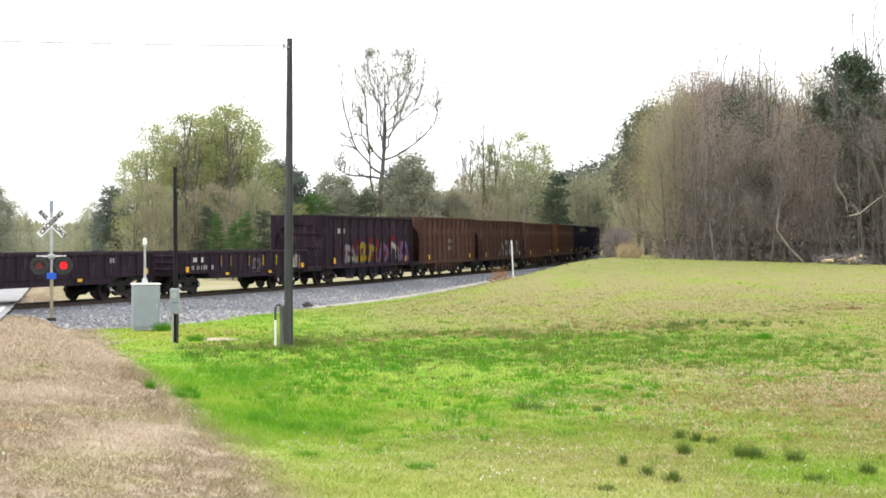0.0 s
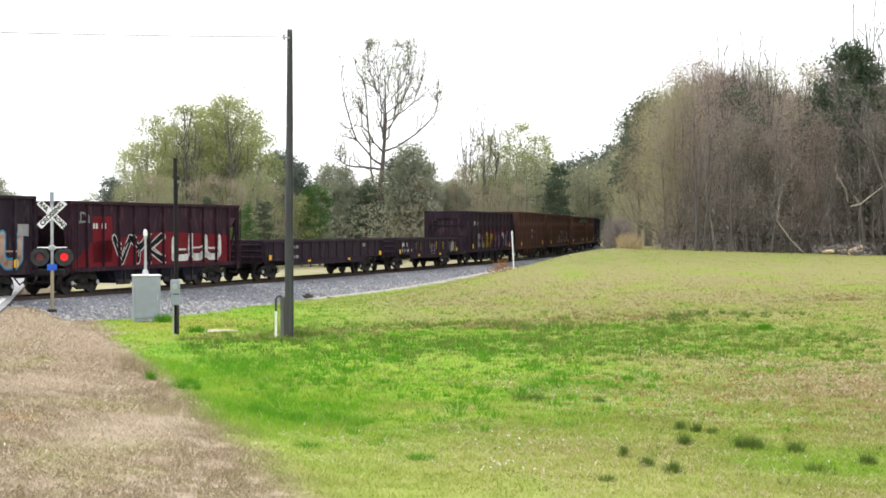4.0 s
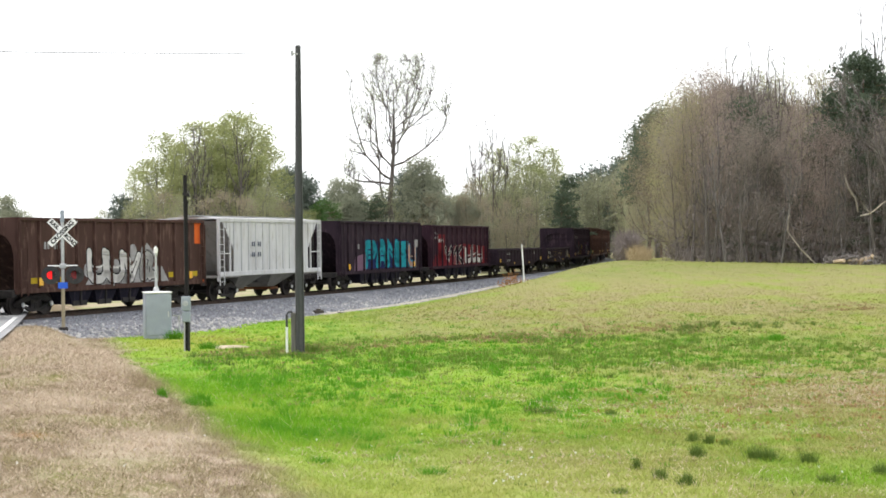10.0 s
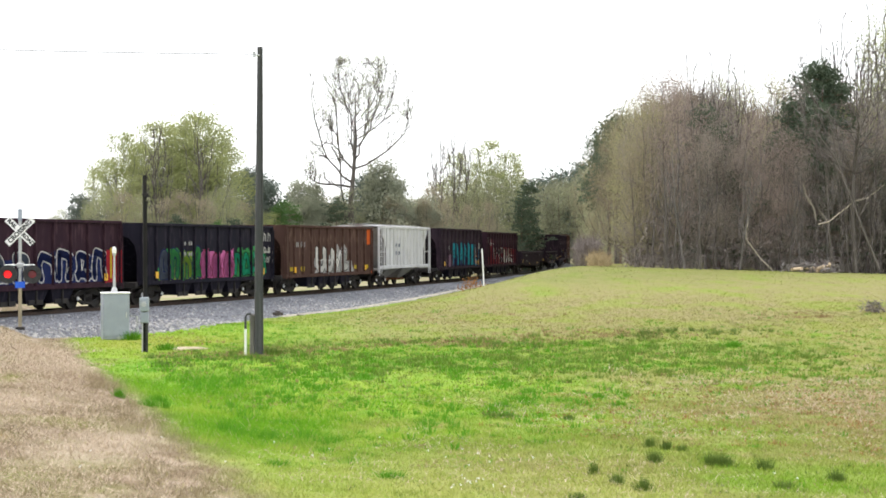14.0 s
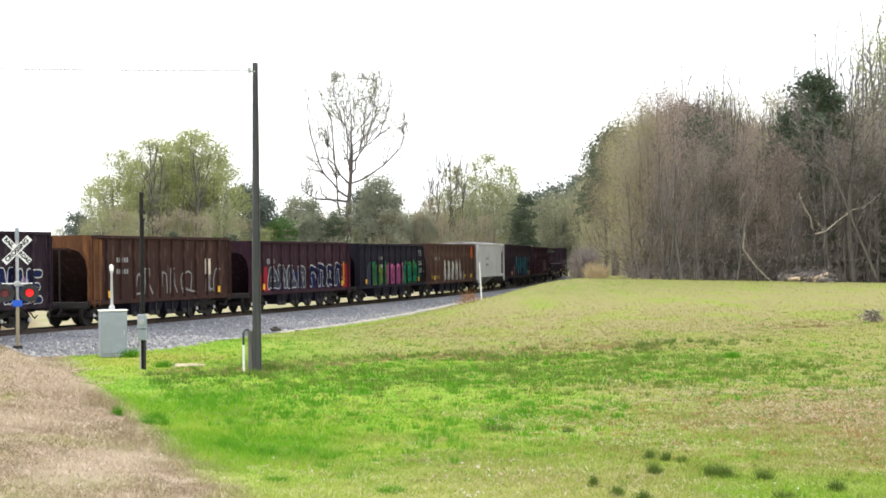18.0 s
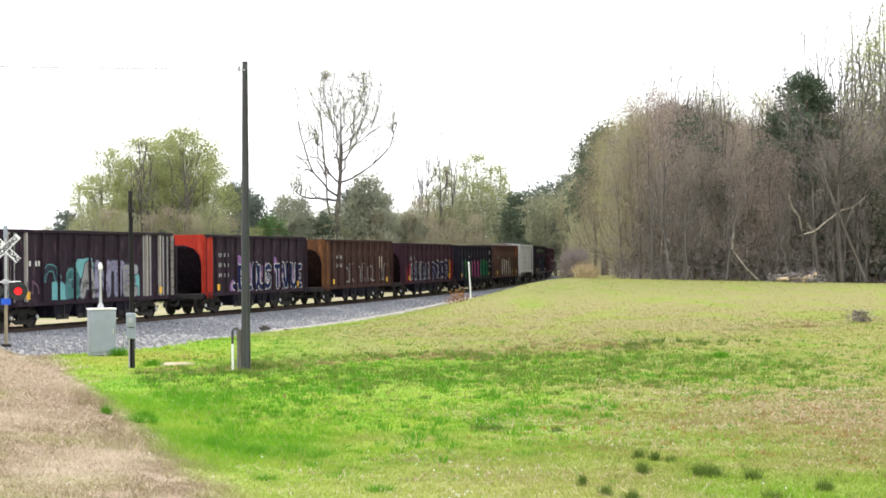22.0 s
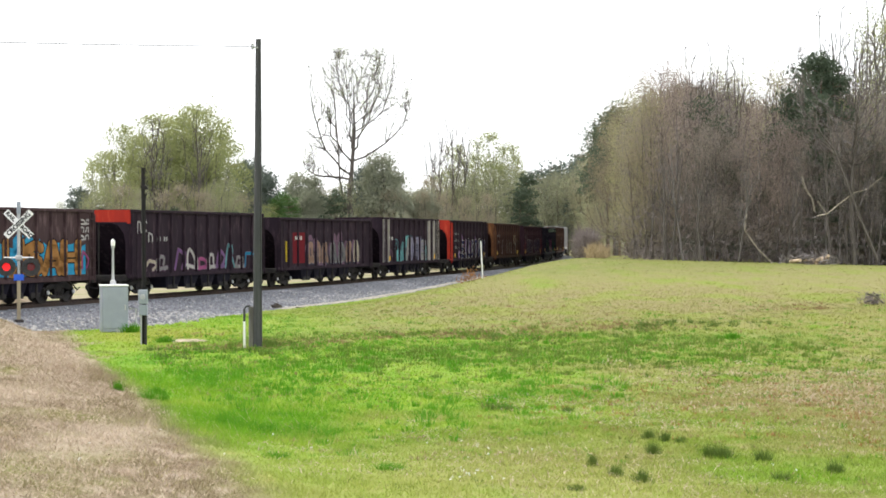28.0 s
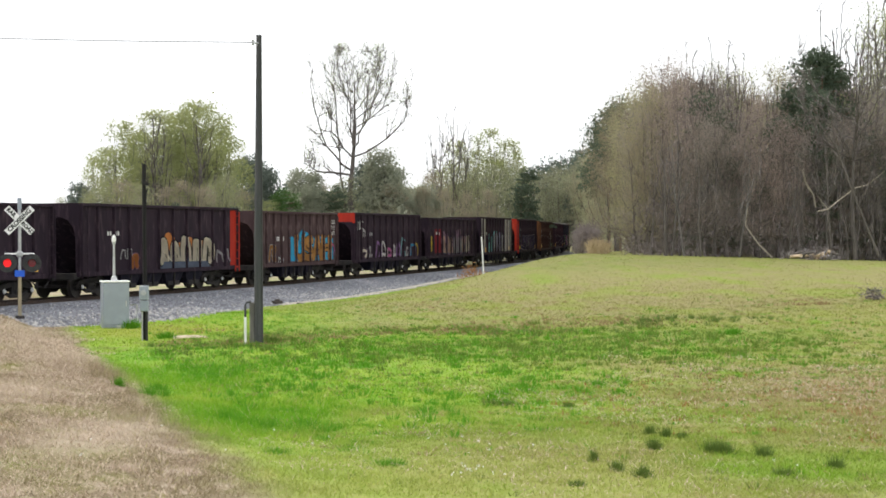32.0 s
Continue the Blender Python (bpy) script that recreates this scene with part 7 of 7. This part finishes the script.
# ---- ballast stones ----
def stones(name, label, n, s0, s1, o0, o1, size, seed, material, parent=None):
    """Loose broken stones on the ballast's slope."""
    rng = np.random.default_rng(seed)
    ss = rng.uniform(s0, s1, n)
    w = toe(ss)
    oo = o0 + (w * o1 - o0) * rng.random(n)
    a = np.interp(ss, TS, TH)
    x = np.interp(ss, TS, TX) + oo * np.cos(a)
    y = np.interp(ss, TS, TY) - oo * np.sin(a)
    ex, ey = np.interp(ss, TS, TX) + w * np.cos(a), np.interp(ss, TS, TY) - w * np.sin(a)
    e = ground_height(ex, ey) - 0.08
    f = np.clip((oo - 1.9) / (w - 1.9), 0, 1.08)
    z0 = rail_z(ss) - 0.13
    z = np.where(oo > w, ground_height(x, y), z0 + (e - z0) * (0.65 * f + 0.35 * f * f))
    c = np.stack([x, y, z + 0.01], 1)
    r = size * rng.uniform(0.5, 1.3, (n, 1))
    u = rng.normal(0, 1, (n, 3))
    u /= np.linalg.norm(u, axis=1)[:, None]
    v = np.cross(u, rng.normal(0, 1, (n, 3)))
    v /= np.linalg.norm(v, axis=1)[:, None]
    t = np.cross(u, v)
    p = [c + u * r, c + v * r * rng.uniform(0.6, 1, (n, 1)), c - u * r * 0.9, c - v * r * 0.8]
    up, dn = c + t * r * 0.8, c - t * r * 0.8
    verts = np.stack(p + [up, dn], 1).reshape(-1, 3)
    base = np.array([(0, 1, 4), (1, 2, 4), (2, 3, 4), (3, 0, 4), (1, 0, 5), (2, 1, 5), (3, 2, 5), (0, 3, 5)])
    idx = (base[None] + (np.arange(n) * 6)[:, None, None]).reshape(-1)
    me = bpy.data.meshes.new(name)
    me.vertices.add(len(verts))
    me.vertices.foreach_set("co", verts.astype(np.float32).ravel())
    me.loops.add(len(idx))
    me.loops.foreach_set("vertex_index", idx.astype(np.int32))
    me.polygons.add(len(idx) // 3)
    me.polygons.foreach_set("loop_start", np.arange(0, len(idx), 3, dtype=np.int32))
    me.materials.append(material)
    me.update(calc_edges=True)
    return tagged(new(name, me), label, "stones", kind="stuff")


stones("ballast_stones", "grey broken ballast stones beside the track", 20000, -24, 30, 1.5, 1.0, 0.055, 1, M["gravel"])
stones("ballast_stones", "grey broken ballast stones further along the track", 8000, 28, 75, 1.5, 1.0, 0.075, 2, M["gravel"])
stones("rubble", "pale rubble along the foot of the ballast", 800, -21, -4, 5.8, 1.05, 0.085, 3, M["pale_gravel"])
stones("rubble", "scattered pale stones on the ballast", 900, -20, 40, 2.2, 0.98, 0.07, 5, M["pale_gravel"])
stones("rubble", "pale sandy stones along the foot of the ballast", 1800, 6, 44, 4.6, 1.06, 0.06, 4, M["pale_gravel"])


# scrap left on the foot of the ballast
scrap = Shape().box(-0.24, 0.24, -0.12, 0.12, 0, 0.17, 0.03).box(-0.10, 0.10, -0.07, 0.07, 0.15, 0.24, 0.02)
ob = part("scrap_block", scrap, M["tie"], None, at=pose(-6.2, 70.5, -0.56, 4, 0, 35))
tagged(ob, "dark rusty scrap block on the ballast's foot", "scrap")
ob = part("plank", Shape().box(-0.32, 0.32, -0.08, 0.08, 0, 0.07, 0.015), M["tie"], None, at=pose(-5.15, 71.1, -0.60, 0, 5, 60))
tagged(ob, "short dark timber lying on the ballast's foot", "timber")


# ---- grass ----
def patchy(x, y, size, seed):
    """Smooth random values between 0 and 1 over the plan."""
    g = np.random.default_rng(seed).random((64, 64))
    u, v = x / size, y / size
    i, j = np.floor(u).astype(int), np.floor(v).astype(int)
    fu, fv = u - i, v - j
    fu, fv = fu * fu * (3 - 2 * fu), fv * fv * (3 - 2 * fv)
    a, b, c, d = g[i % 64, j % 64], g[(i + 1) % 64, j % 64], g[i % 64, (j + 1) % 64], g[(i + 1) % 64, (j + 1) % 64]
    return (a * (1 - fu) + b * fu) * (1 - fv) + (c * (1 - fu) + d * fu) * fv


def grass(name, label, n, r0, r1, hgt, wid, seed, material, within=None):
    rng = np.random.default_rng(seed)
    r = np.sqrt(rng.uniform(r0 * r0, r1 * r1, n))
    a = rng.uniform(radians(-20), radians(20), n)
    x, y = r * np.sin(a), r * np.cos(a)
    s, o = line_coords(x, y)
    clump = 0.6 * patchy(x, y, 0.22, seed) + 0.4 * patchy(x, y, 1.1, seed + 7)
    keep = (o > toe(s) + 0.1) & (x - (ROAD_X + ROAD_SLOPE * y) > -0.35) & (clump > 0.14)
    keep &= rng.random(n) > smooth(np.hypot(x, y), r1 * 0.7, r1)
    if within:
        cx, cy, rx, ry = within
        keep &= (((x - cx) / rx) ** 2 + ((y - cy) / ry) ** 2 + 0.8 * patchy(x, y, 0.6, seed) < 1.3) & (clump > 0.3)
    x, y, clump = x[keep], y[keep], clump[keep]
    z = ground_height(x, y)
    n = len(x)
    th = rng.uniform(0, 2 * math.pi, n)
    h = hgt * rng.uniform(0.5, 1.3, n) * (0.5 + 1.0 * clump)
    w = wid * rng.uniform(0.6, 1.4, n)
    lean = rng.normal(0, 0.75, (n, 2)) * h[:, None]
    c = np.stack([x, y, z - 0.01], 1)
    u = np.stack([np.cos(th) * w, np.sin(th) * w, np.zeros(n)], 1)
    tip = c + np.stack([lean[:, 0], lean[:, 1], h], 1)
    ob = new(name, tri_mesh(name, np.stack([c - u, c + u, tip], 1).reshape(-1, 3), material))
    return tagged(ob, label, "grass", kind="stuff")


grass("grass", "short rough meadow grass", 300000, 9, 33, 0.050, 0.0065, 1, M["blades"])
grass("grass", "short rough meadow grass further off", 210000, 27, 82, 0.055, 0.018, 2, M["blades"])
grass("grass", "short rough meadow grass on the rise", 45000, 58, 125, 0.035, 0.04, 3, M["blades"])
for k, spot in enumerate(((-2.4, 22.6, 1.9, 4.2), (-4.9, 32.0, 2.3, 6.0), (4.3, 16.6, 2.4, 3.0))):
    grass("grass", "longer rank green grass in a damp spot", 110000 if k < 2 else 60000, 12, 40, 0.13 if k < 2 else 0.08, 0.007 if k < 2 else 0.005, 31 + k, M["blades"], spot)


def litter(name, label, n, r0, r1, seed, verge, material, size=1.0):
    """Dead straw lying flat, on the verge or in patches of the meadow."""
    rng = np.random.default_rng(seed)
    r = np.sqrt(rng.uniform(r0 * r0, r1 * r1, n))
    a = rng.uniform(radians(-20), radians(4 if verge else 20), n)
    x, y = r * np.sin(a), r * np.cos(a)
    d = x - (ROAD_X + ROAD_SLOPE * y)
    if verge:
        keep = (d > -0.4) & (line_coords(x, y)[1] > toe(line_coords(x, y)[0])) & (d < 2.3 + 1.6 * patchy(x, y, 1.5, 3) * rng.random(n)) & (patchy(x, y, 0.4, 5) > 0.2)
    else:
        s, o = line_coords(x, y)
        keep = (d > 4.0) & (o > toe(s) + 1) & (0.45 * patchy(x, y, 1.6, seed) + 0.35 * patchy(x, y, 0.4, seed + 1) + 0.5 - 0.45 * np.minimum(np.hypot((x - 9) / 8, (y - 26) / 11), np.hypot((x - 1.4) / 3.5, (y - 17.5) / 5)) > 0.62)
    x, y, r = x[keep], y[keep], r[keep]
    n = len(x)
    z = ground_height(x, y) + 0.01 + rng.random(n) * 0.025
    th = rng.uniform(0, 6.28, n)
    ln = rng.uniform(0.03, 0.075, n) * (1 + r / 40) * size
    w = 0.0018 * (1 + r / 9) * size ** 0.6
    c = np.stack([x, y, z], 1)
    u = np.stack([np.cos(th), np.sin(th), rng.normal(0.1, 0.35, n)], 1) * ln[:, None]
    v = np.stack([-np.sin(th), np.cos(th), np.zeros(n)], 1) * w[:, None]
    return tagged(new(name, tri_mesh(name, np.stack([c - v, c + v, c + u], 1).reshape(-1, 3), material)), label, "straw", kind="stuff")


litter("straw_litter", "dead straw lying on the road verge", 200000, 9, 46, 4, True, M["litter"])
litter("straw_litter", "bleached cut straw lying along the verge", 60000, 9, 50, 9, True, M["pale_litter"], 1.1)
litter("straw_litter", "dead straw and brown stalks in patches of the meadow", 170000, 9, 60, 6, False, M["litter"])


def tuft_shape(rng, n, h, w, thick=0.008):
    c = rng.normal(0, 1, (n, 3)) * np.array([w * 0.35, w * 0.35, 0])
    th = rng.uniform(0, 2 * math.pi, n)
    u = np.stack([np.cos(th), np.sin(th), np.zeros(n)], 1) * thick
    hh = h * rng.uniform(0.5, 1.1, n)
    tip = c + np.stack([c[:, 0] * 0.6 + rng.normal(0, 0.16, n) * hh, c[:, 1] * 0.6 + rng.normal(0, 0.16, n) * hh, hh], 1)
    return np.stack([c - u, c + u, tip], 1).reshape(-1, 3)


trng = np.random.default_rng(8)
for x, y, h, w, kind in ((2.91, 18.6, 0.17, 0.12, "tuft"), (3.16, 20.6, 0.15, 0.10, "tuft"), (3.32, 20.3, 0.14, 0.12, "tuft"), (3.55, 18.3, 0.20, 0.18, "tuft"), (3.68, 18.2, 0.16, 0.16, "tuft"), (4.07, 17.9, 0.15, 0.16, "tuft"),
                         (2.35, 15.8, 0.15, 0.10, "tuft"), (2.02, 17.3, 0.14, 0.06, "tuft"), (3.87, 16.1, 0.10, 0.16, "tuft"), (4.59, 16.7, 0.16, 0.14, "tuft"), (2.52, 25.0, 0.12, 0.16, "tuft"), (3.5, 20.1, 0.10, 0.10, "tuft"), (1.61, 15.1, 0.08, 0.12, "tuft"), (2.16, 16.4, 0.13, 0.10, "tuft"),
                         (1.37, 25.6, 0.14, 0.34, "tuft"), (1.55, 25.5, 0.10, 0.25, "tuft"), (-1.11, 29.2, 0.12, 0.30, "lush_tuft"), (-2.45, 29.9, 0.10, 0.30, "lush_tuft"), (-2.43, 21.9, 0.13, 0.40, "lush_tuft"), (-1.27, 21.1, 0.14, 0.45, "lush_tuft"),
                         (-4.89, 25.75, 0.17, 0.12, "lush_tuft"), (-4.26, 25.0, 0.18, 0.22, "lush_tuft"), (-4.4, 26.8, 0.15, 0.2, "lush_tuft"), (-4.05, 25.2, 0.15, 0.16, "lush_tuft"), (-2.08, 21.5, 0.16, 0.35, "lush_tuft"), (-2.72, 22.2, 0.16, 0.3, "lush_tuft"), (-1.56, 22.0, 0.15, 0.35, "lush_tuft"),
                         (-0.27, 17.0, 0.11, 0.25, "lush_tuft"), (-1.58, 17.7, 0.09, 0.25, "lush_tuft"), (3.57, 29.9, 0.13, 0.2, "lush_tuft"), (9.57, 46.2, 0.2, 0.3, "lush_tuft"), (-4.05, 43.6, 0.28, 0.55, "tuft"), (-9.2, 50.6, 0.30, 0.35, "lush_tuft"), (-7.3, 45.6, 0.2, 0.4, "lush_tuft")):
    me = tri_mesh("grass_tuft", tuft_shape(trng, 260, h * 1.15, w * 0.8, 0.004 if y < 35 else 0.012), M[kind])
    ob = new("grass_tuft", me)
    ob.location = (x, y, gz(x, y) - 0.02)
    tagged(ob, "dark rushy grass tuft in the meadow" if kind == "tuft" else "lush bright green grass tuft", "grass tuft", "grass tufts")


def weeds(name, label, n, yc, spread_y, hgt, seed, material, blades=12, within=None, slant=0.0):
    rng = np.random.default_rng(seed)
    y = rng.normal(yc, spread_y, n)
    y = y[(y > 12) & (y < 66)]
    n = len(y)
    x = rng.uniform(-0.30, 0.34, n) * y
    y = y + slant * x
    s, o = line_coords(x, y)
    keep = (o > toe(s) + 0.5) & (x - (ROAD_X + ROAD_SLOPE * y) > 4.5) & (patchy(x, y, 5.0, seed) > (0.25 if within else 0.42))
    if within:
        cx, cy, rx, ry = within
        keep &= ((x - cx) / rx) ** 2 + ((y - cy) / ry) ** 2 < rng.uniform(0.3, 1.0, n)
    x, y = x[keep], y[keep]
    z = ground_height(x, y)
    out = []
    for i in range(len(x)):
        k = 0.5 + 0.016 * y[i]
        out.append(tuft_shape(rng, blades, hgt * rng.uniform(0.5, 1.3) * k, 0.16 * k * rng.uniform(0.6, 1.6), 0.012 * k) + np.array([x[i], y[i], z[i] - 0.01]))
    return tagged(new(name, tri_mesh(name, np.concatenate(out), material)), label, "weeds", kind="stuff")


weeds("weeds", "rank dark weeds in the damp hollow", 2000, 42, 8, 0.14, 1, M["rank_weed"], 20, (3.0, 42.0, 11.0, 10.0))
weeds("weeds", "rank fresh weeds in the damp hollow", 2400, 41, 9, 0.10, 21, M["lush_tuft"], 12, (1.0, 40.0, 12.0, 13.0))
weeds("weeds", "brown dead weeds along the foot of the rise", 900, 47, 1.6, 0.09, 25, M["dead"], 12, slant=0.75)
weeds("weeds", "dark weeds along the foot of the rise", 700, 46.5, 1.8, 0.13, 26, M["tuft"], 18, slant=0.75)
weeds("weeds", "longer green clumps in the low meadow", 1800, 31, 8, 0.15, 27, M["lush_tuft"], 20, (-2.0, 31.0, 6.5, 13.0))
weeds("weeds", "brown stalks in the dry stand of the meadow", 1500, 27, 8, 0.10, 22, M["dead"], 10, (9.5, 27.0, 7.5, 9.0))
weeds("weeds", "russet dead weeds in the dry stand of the meadow", 900, 26, 7, 0.075, 24, M["rust_weed"], 12, (7.5, 25.0, 7.0, 9.0))
weeds("weeds", "rushes round the damp spot", 260, 18, 4, 0.09, 23, M["tuft"], 14, (4.2, 17.5, 2.6, 4.0))
crng = np.random.default_rng(77)
cc = np.concatenate([np.stack([crng.normal(cx, sx, k), crng.normal(cy, sy, k), np.zeros(k)], 1) for cx, cy, sx, sy, k in ((0.6, 16.0, 0.12, 0.25, 12), (0.9, 18.3, 0.4, 0.8, 6), (-0.4, 19.5, 0.9, 2.5, 8), (3.0, 17.0, 1.5, 2.5, 3), (-3.2, 14.0, 0.8, 1.2, 4))])
cc[:, 2] = ground_height(cc[:, 0], cc[:, 1]) + 0.075
tagged(new("clover", tri_mesh("clover", flecks(crng, cc, 9, (0.006, 0.006, 0.005), 0.014), M["clover"])), "scattered white clover heads in the grass", "flowers", kind="stuff")
weeds("weeds", "brown dead weeds scattered in the meadow", 900, 44, 18, 0.08, 2, M["dead"])
weeds("weeds", "low dark weeds scattered in the meadow", 700, 30, 12, 0.06, 3, M["tuft"])
weeds("weeds", "dull olive tufts in the meadow", 2600, 27, 9, 0.065, 16, M["olive_tuft"], 12)
weeds("weeds", "small fresh green tufts in the meadow", 2600, 36, 14, 0.07, 4, M["lush_tuft"])
weeds("weeds", "little pale green tufts close by in the meadow", 2600, 21, 6, 0.055, 14, M["pale_tuft"], 10)
weeds("weeds", "little brown weeds close by in the meadow", 900, 22, 7, 0.05, 15, M["dead"], 8)
rb = flecks(trng, np.array([[0, 0, 0.3], [0.5, 0.1, 0.25], [-0.5, 0, 0.2], [0.2, 0, 0.6], [-0.2, 0.1, 0.5], [0.9, 0, 0.2]]), 60, (0.22, 0.2, 0.18), 0.14, 0.6)
bush = new("rusty_bush", tri_mesh("rusty_bush", rb, M["rust_weed"]))
bush.location = (3.65, 98.0, gz(3.65, 98.0))
tagged(bush, "small rust-brown bush beside the white post", "bush")
sand = Shape()
ring = [[(0.7 * q * math.cos(k * 0.3307) * (1 + 0.2 * math.sin(3 * k)), 0.6 * q * math.sin(k * 0.3307) * (1 + 0.15 * math.cos(2 * k)), z) for k in range(19)] for q, z in ((1.0, -0.02), (0.75, 0.035), (0.35, 0.05))]
sand.loft(ring)
so = part("sand_patch", sand, M["sand"], None, smooth=True)
so.location = (-6.7, 46.0, gz(-6.7, 46.0))
tagged(so, "bare patch of pale sand in the grass", "sand")


def log_pile(name, x, y, k, seed, label, pale, steep=1.0):
    """Heaped logs and brushwood."""
    rng = random.Random(seed)
    ob = thing(name, label, "wood pile", pose(x, y, gz(x, y)))
    for i in range(14):
        a, b = rng.uniform(0, 6.28), rng.uniform(-0.1, 0.35) * steep
        ln = rng.uniform(0.5, 1.3) * k
        c = Vector((rng.uniform(-1.1, 1.1) * k / steep, rng.uniform(-0.4, 0.4) * k, rng.uniform(0.08, 0.45) * k))
        c.z *= 1 + (steep - 1) * max(0.0, 1 - abs(c.x) / k)
        d = Vector((math.cos(a), math.sin(a), b)) * ln / 2
        part("log", Shape().tube([tuple(c - d), tuple(c + d)], rng.uniform(0.06, 0.13) * k if pale else rng.uniform(0.03, 0.07) * k, 8), M["cut_wood"] if (pale and i % 2 == 0) else M["bark"], ob)
    tw = flecks(np.random.default_rng(seed), np.array([[rng.uniform(-1.5, 1.5) * k / steep, rng.uniform(-0.4, 0.4), rng.uniform(0.1, 0.5) * k] for _ in range(30)]), 12, (0.25, 0.2, 0.15), 0.5 * k, 0.1)
    part("brushwood", tri_mesh("brushwood", tw, M["grey_twig"] if pale else M["twig"]), None, ob, "heaped bare brushwood")
    return ob


log_pile("log_pile", 26.0, 100.1, 1.1, 3, "heap of sawn logs and brush before the wood", True)
log_pile("brush_pile", 18.4, 61.5, 0.48, 5, "small heap of dead branches on the meadow", False, 2.3)
for x, y, pts, label in ((24.5, 104.6, [(0, 0, 0), (-1.0, 0, 1.0), (-1.9, 0.1, 2.3), (-1.75, 0.1, 3.4)], "pale fallen branch leaning at the wood's edge"),
                         (27.35, 104.0, [(0, 0, 3.3), (0.7, 0, 3.45), (1.5, 0, 4.1), (2.6, 0.1, 4.9), (3.4, 0.1, 5.1), (4.6, 0.2, 6.0)], "pale bare branch reaching out of the wood"),
                         (26.4, 104.3, [(0.9, 0, 3.6), (0.75, 0, 4.4), (0.2, 0, 5.3), (0.0, 0, 6.1)], "pale broken branch hung up at the wood's edge")):
    br = Shape().tube(pts, [0.048 - 0.006 * i for i in range(len(pts))], 6)
    br.tube([pts[1], (pts[1][0] - 0.7, pts[1][1], pts[1][2] + 0.9)], [0.03, 0.01], 5)
    ob = part("dead_branch", br, M["pale_bark"], None)
    ob.location = (x, y, gz(x, y) - 0.05)
    tagged(ob, label, "branch")
leaner = Shape()
lean_pts = [(31.5, 104, 1.2), (30.1, 104, 4.6), (28.6, 104, 8.6), (27.4, 104, 10.2)]
leaner.tube(lean_pts, [0.085, 0.07, 0.055, 0.04], 7)
for a, b in ((1, (29.0, 104.3, 7.4)), (2, (26.6, 104.2, 9.6)), (2, (27.9, 103.6, 11.1)), (3, (25.9, 104, 10.7)), (3, (27.0, 104.3, 11.4)), (3, (26.2, 103.8, 9.9)), (2, (29.4, 104.2, 10.6)), (1, (31.2, 104.2, 7.0))):
    p = lean_pts[a]
    m = ((p[0] + b[0]) / 2 + 0.15, p[1], (p[2] + b[2]) / 2 + 0.15)
    leaner.tube([p, m, b], [0.045, 0.032, 0.012], 5)
    for k in range(4):
        q = tuple(m[c] + (b[c] - m[c]) * k / 4 for c in range(3))
        leaner.tube([q, (q[0] + 0.5 * math.sin(k * 2.3 + a), q[1] + 0.2, q[2] + 0.45 + 0.2 * math.cos(k * 3.1))], [0.02, 0.006], 4)
tagged(part("leaning_tree", leaner, M["bark"], None), "dead grey tree leaning out of the wood", "tree")


# ---- the train runs ----
def run(t):
    return 6.7345 * t - 0.00206 * t * t


def motions():
    for car, mid in TRAIN:
        rows = []
        for t in range(33):
            s = mid + run(t)
            p, q = on_line(s - 5.0), on_line(s + 5.0)
            d = q - p
            c = (p + q) / 2
            rows.append((t, Matrix.Translation(c) @ d.to_track_quat("X", "Z").to_matrix().to_4x4()))
        walk(car, rows)
    # the wheels roll; wheels at the same place under their truck share their keys
    for k, dx in ((0, -0.89), (1, 0.89)):
        first = WHEELSETS[0][k]
        walk(first, [(i / 10, pose(dx, 0, WHEEL_R, 0, math.degrees(run(i / 10) / WHEEL_R), 0)) for i in range(321)])
        for sets in WHEELSETS[1:]:
            ob = sets[k]
            ob.rotation_mode = "QUATERNION"
            ob.animation_data_create()
            ob.animation_data.action = first.animation_data.action
            ob.animation_data.action_slot = first.animation_data.action_slot
    # the two lamps take turns
    period, start, left_on = 1.3676, 0.30, 0.58
    for k, ob in enumerate(LENSES):
        home = ob.matrix_basis.copy()
        ang = 180 if k == 0 else 0
        rows, t, lit = [(0, home @ pose(0, 0, 0, 0, 0, ang))], start, True
        while t < 31.9:
            for dt, da in ((-0.035, 0), (-0.012, 60), (0.012, 120), (0.035, 180)):
                rows.append((t + dt, home @ pose(0, 0, 0, 0, 0, ang + da)))
            ang += 180
            t += left_on if lit else period - left_on
            lit = not lit
        rows.append((32, home @ pose(0, 0, 0, 0, 0, ang)))
        walk(ob, rows)


motions()
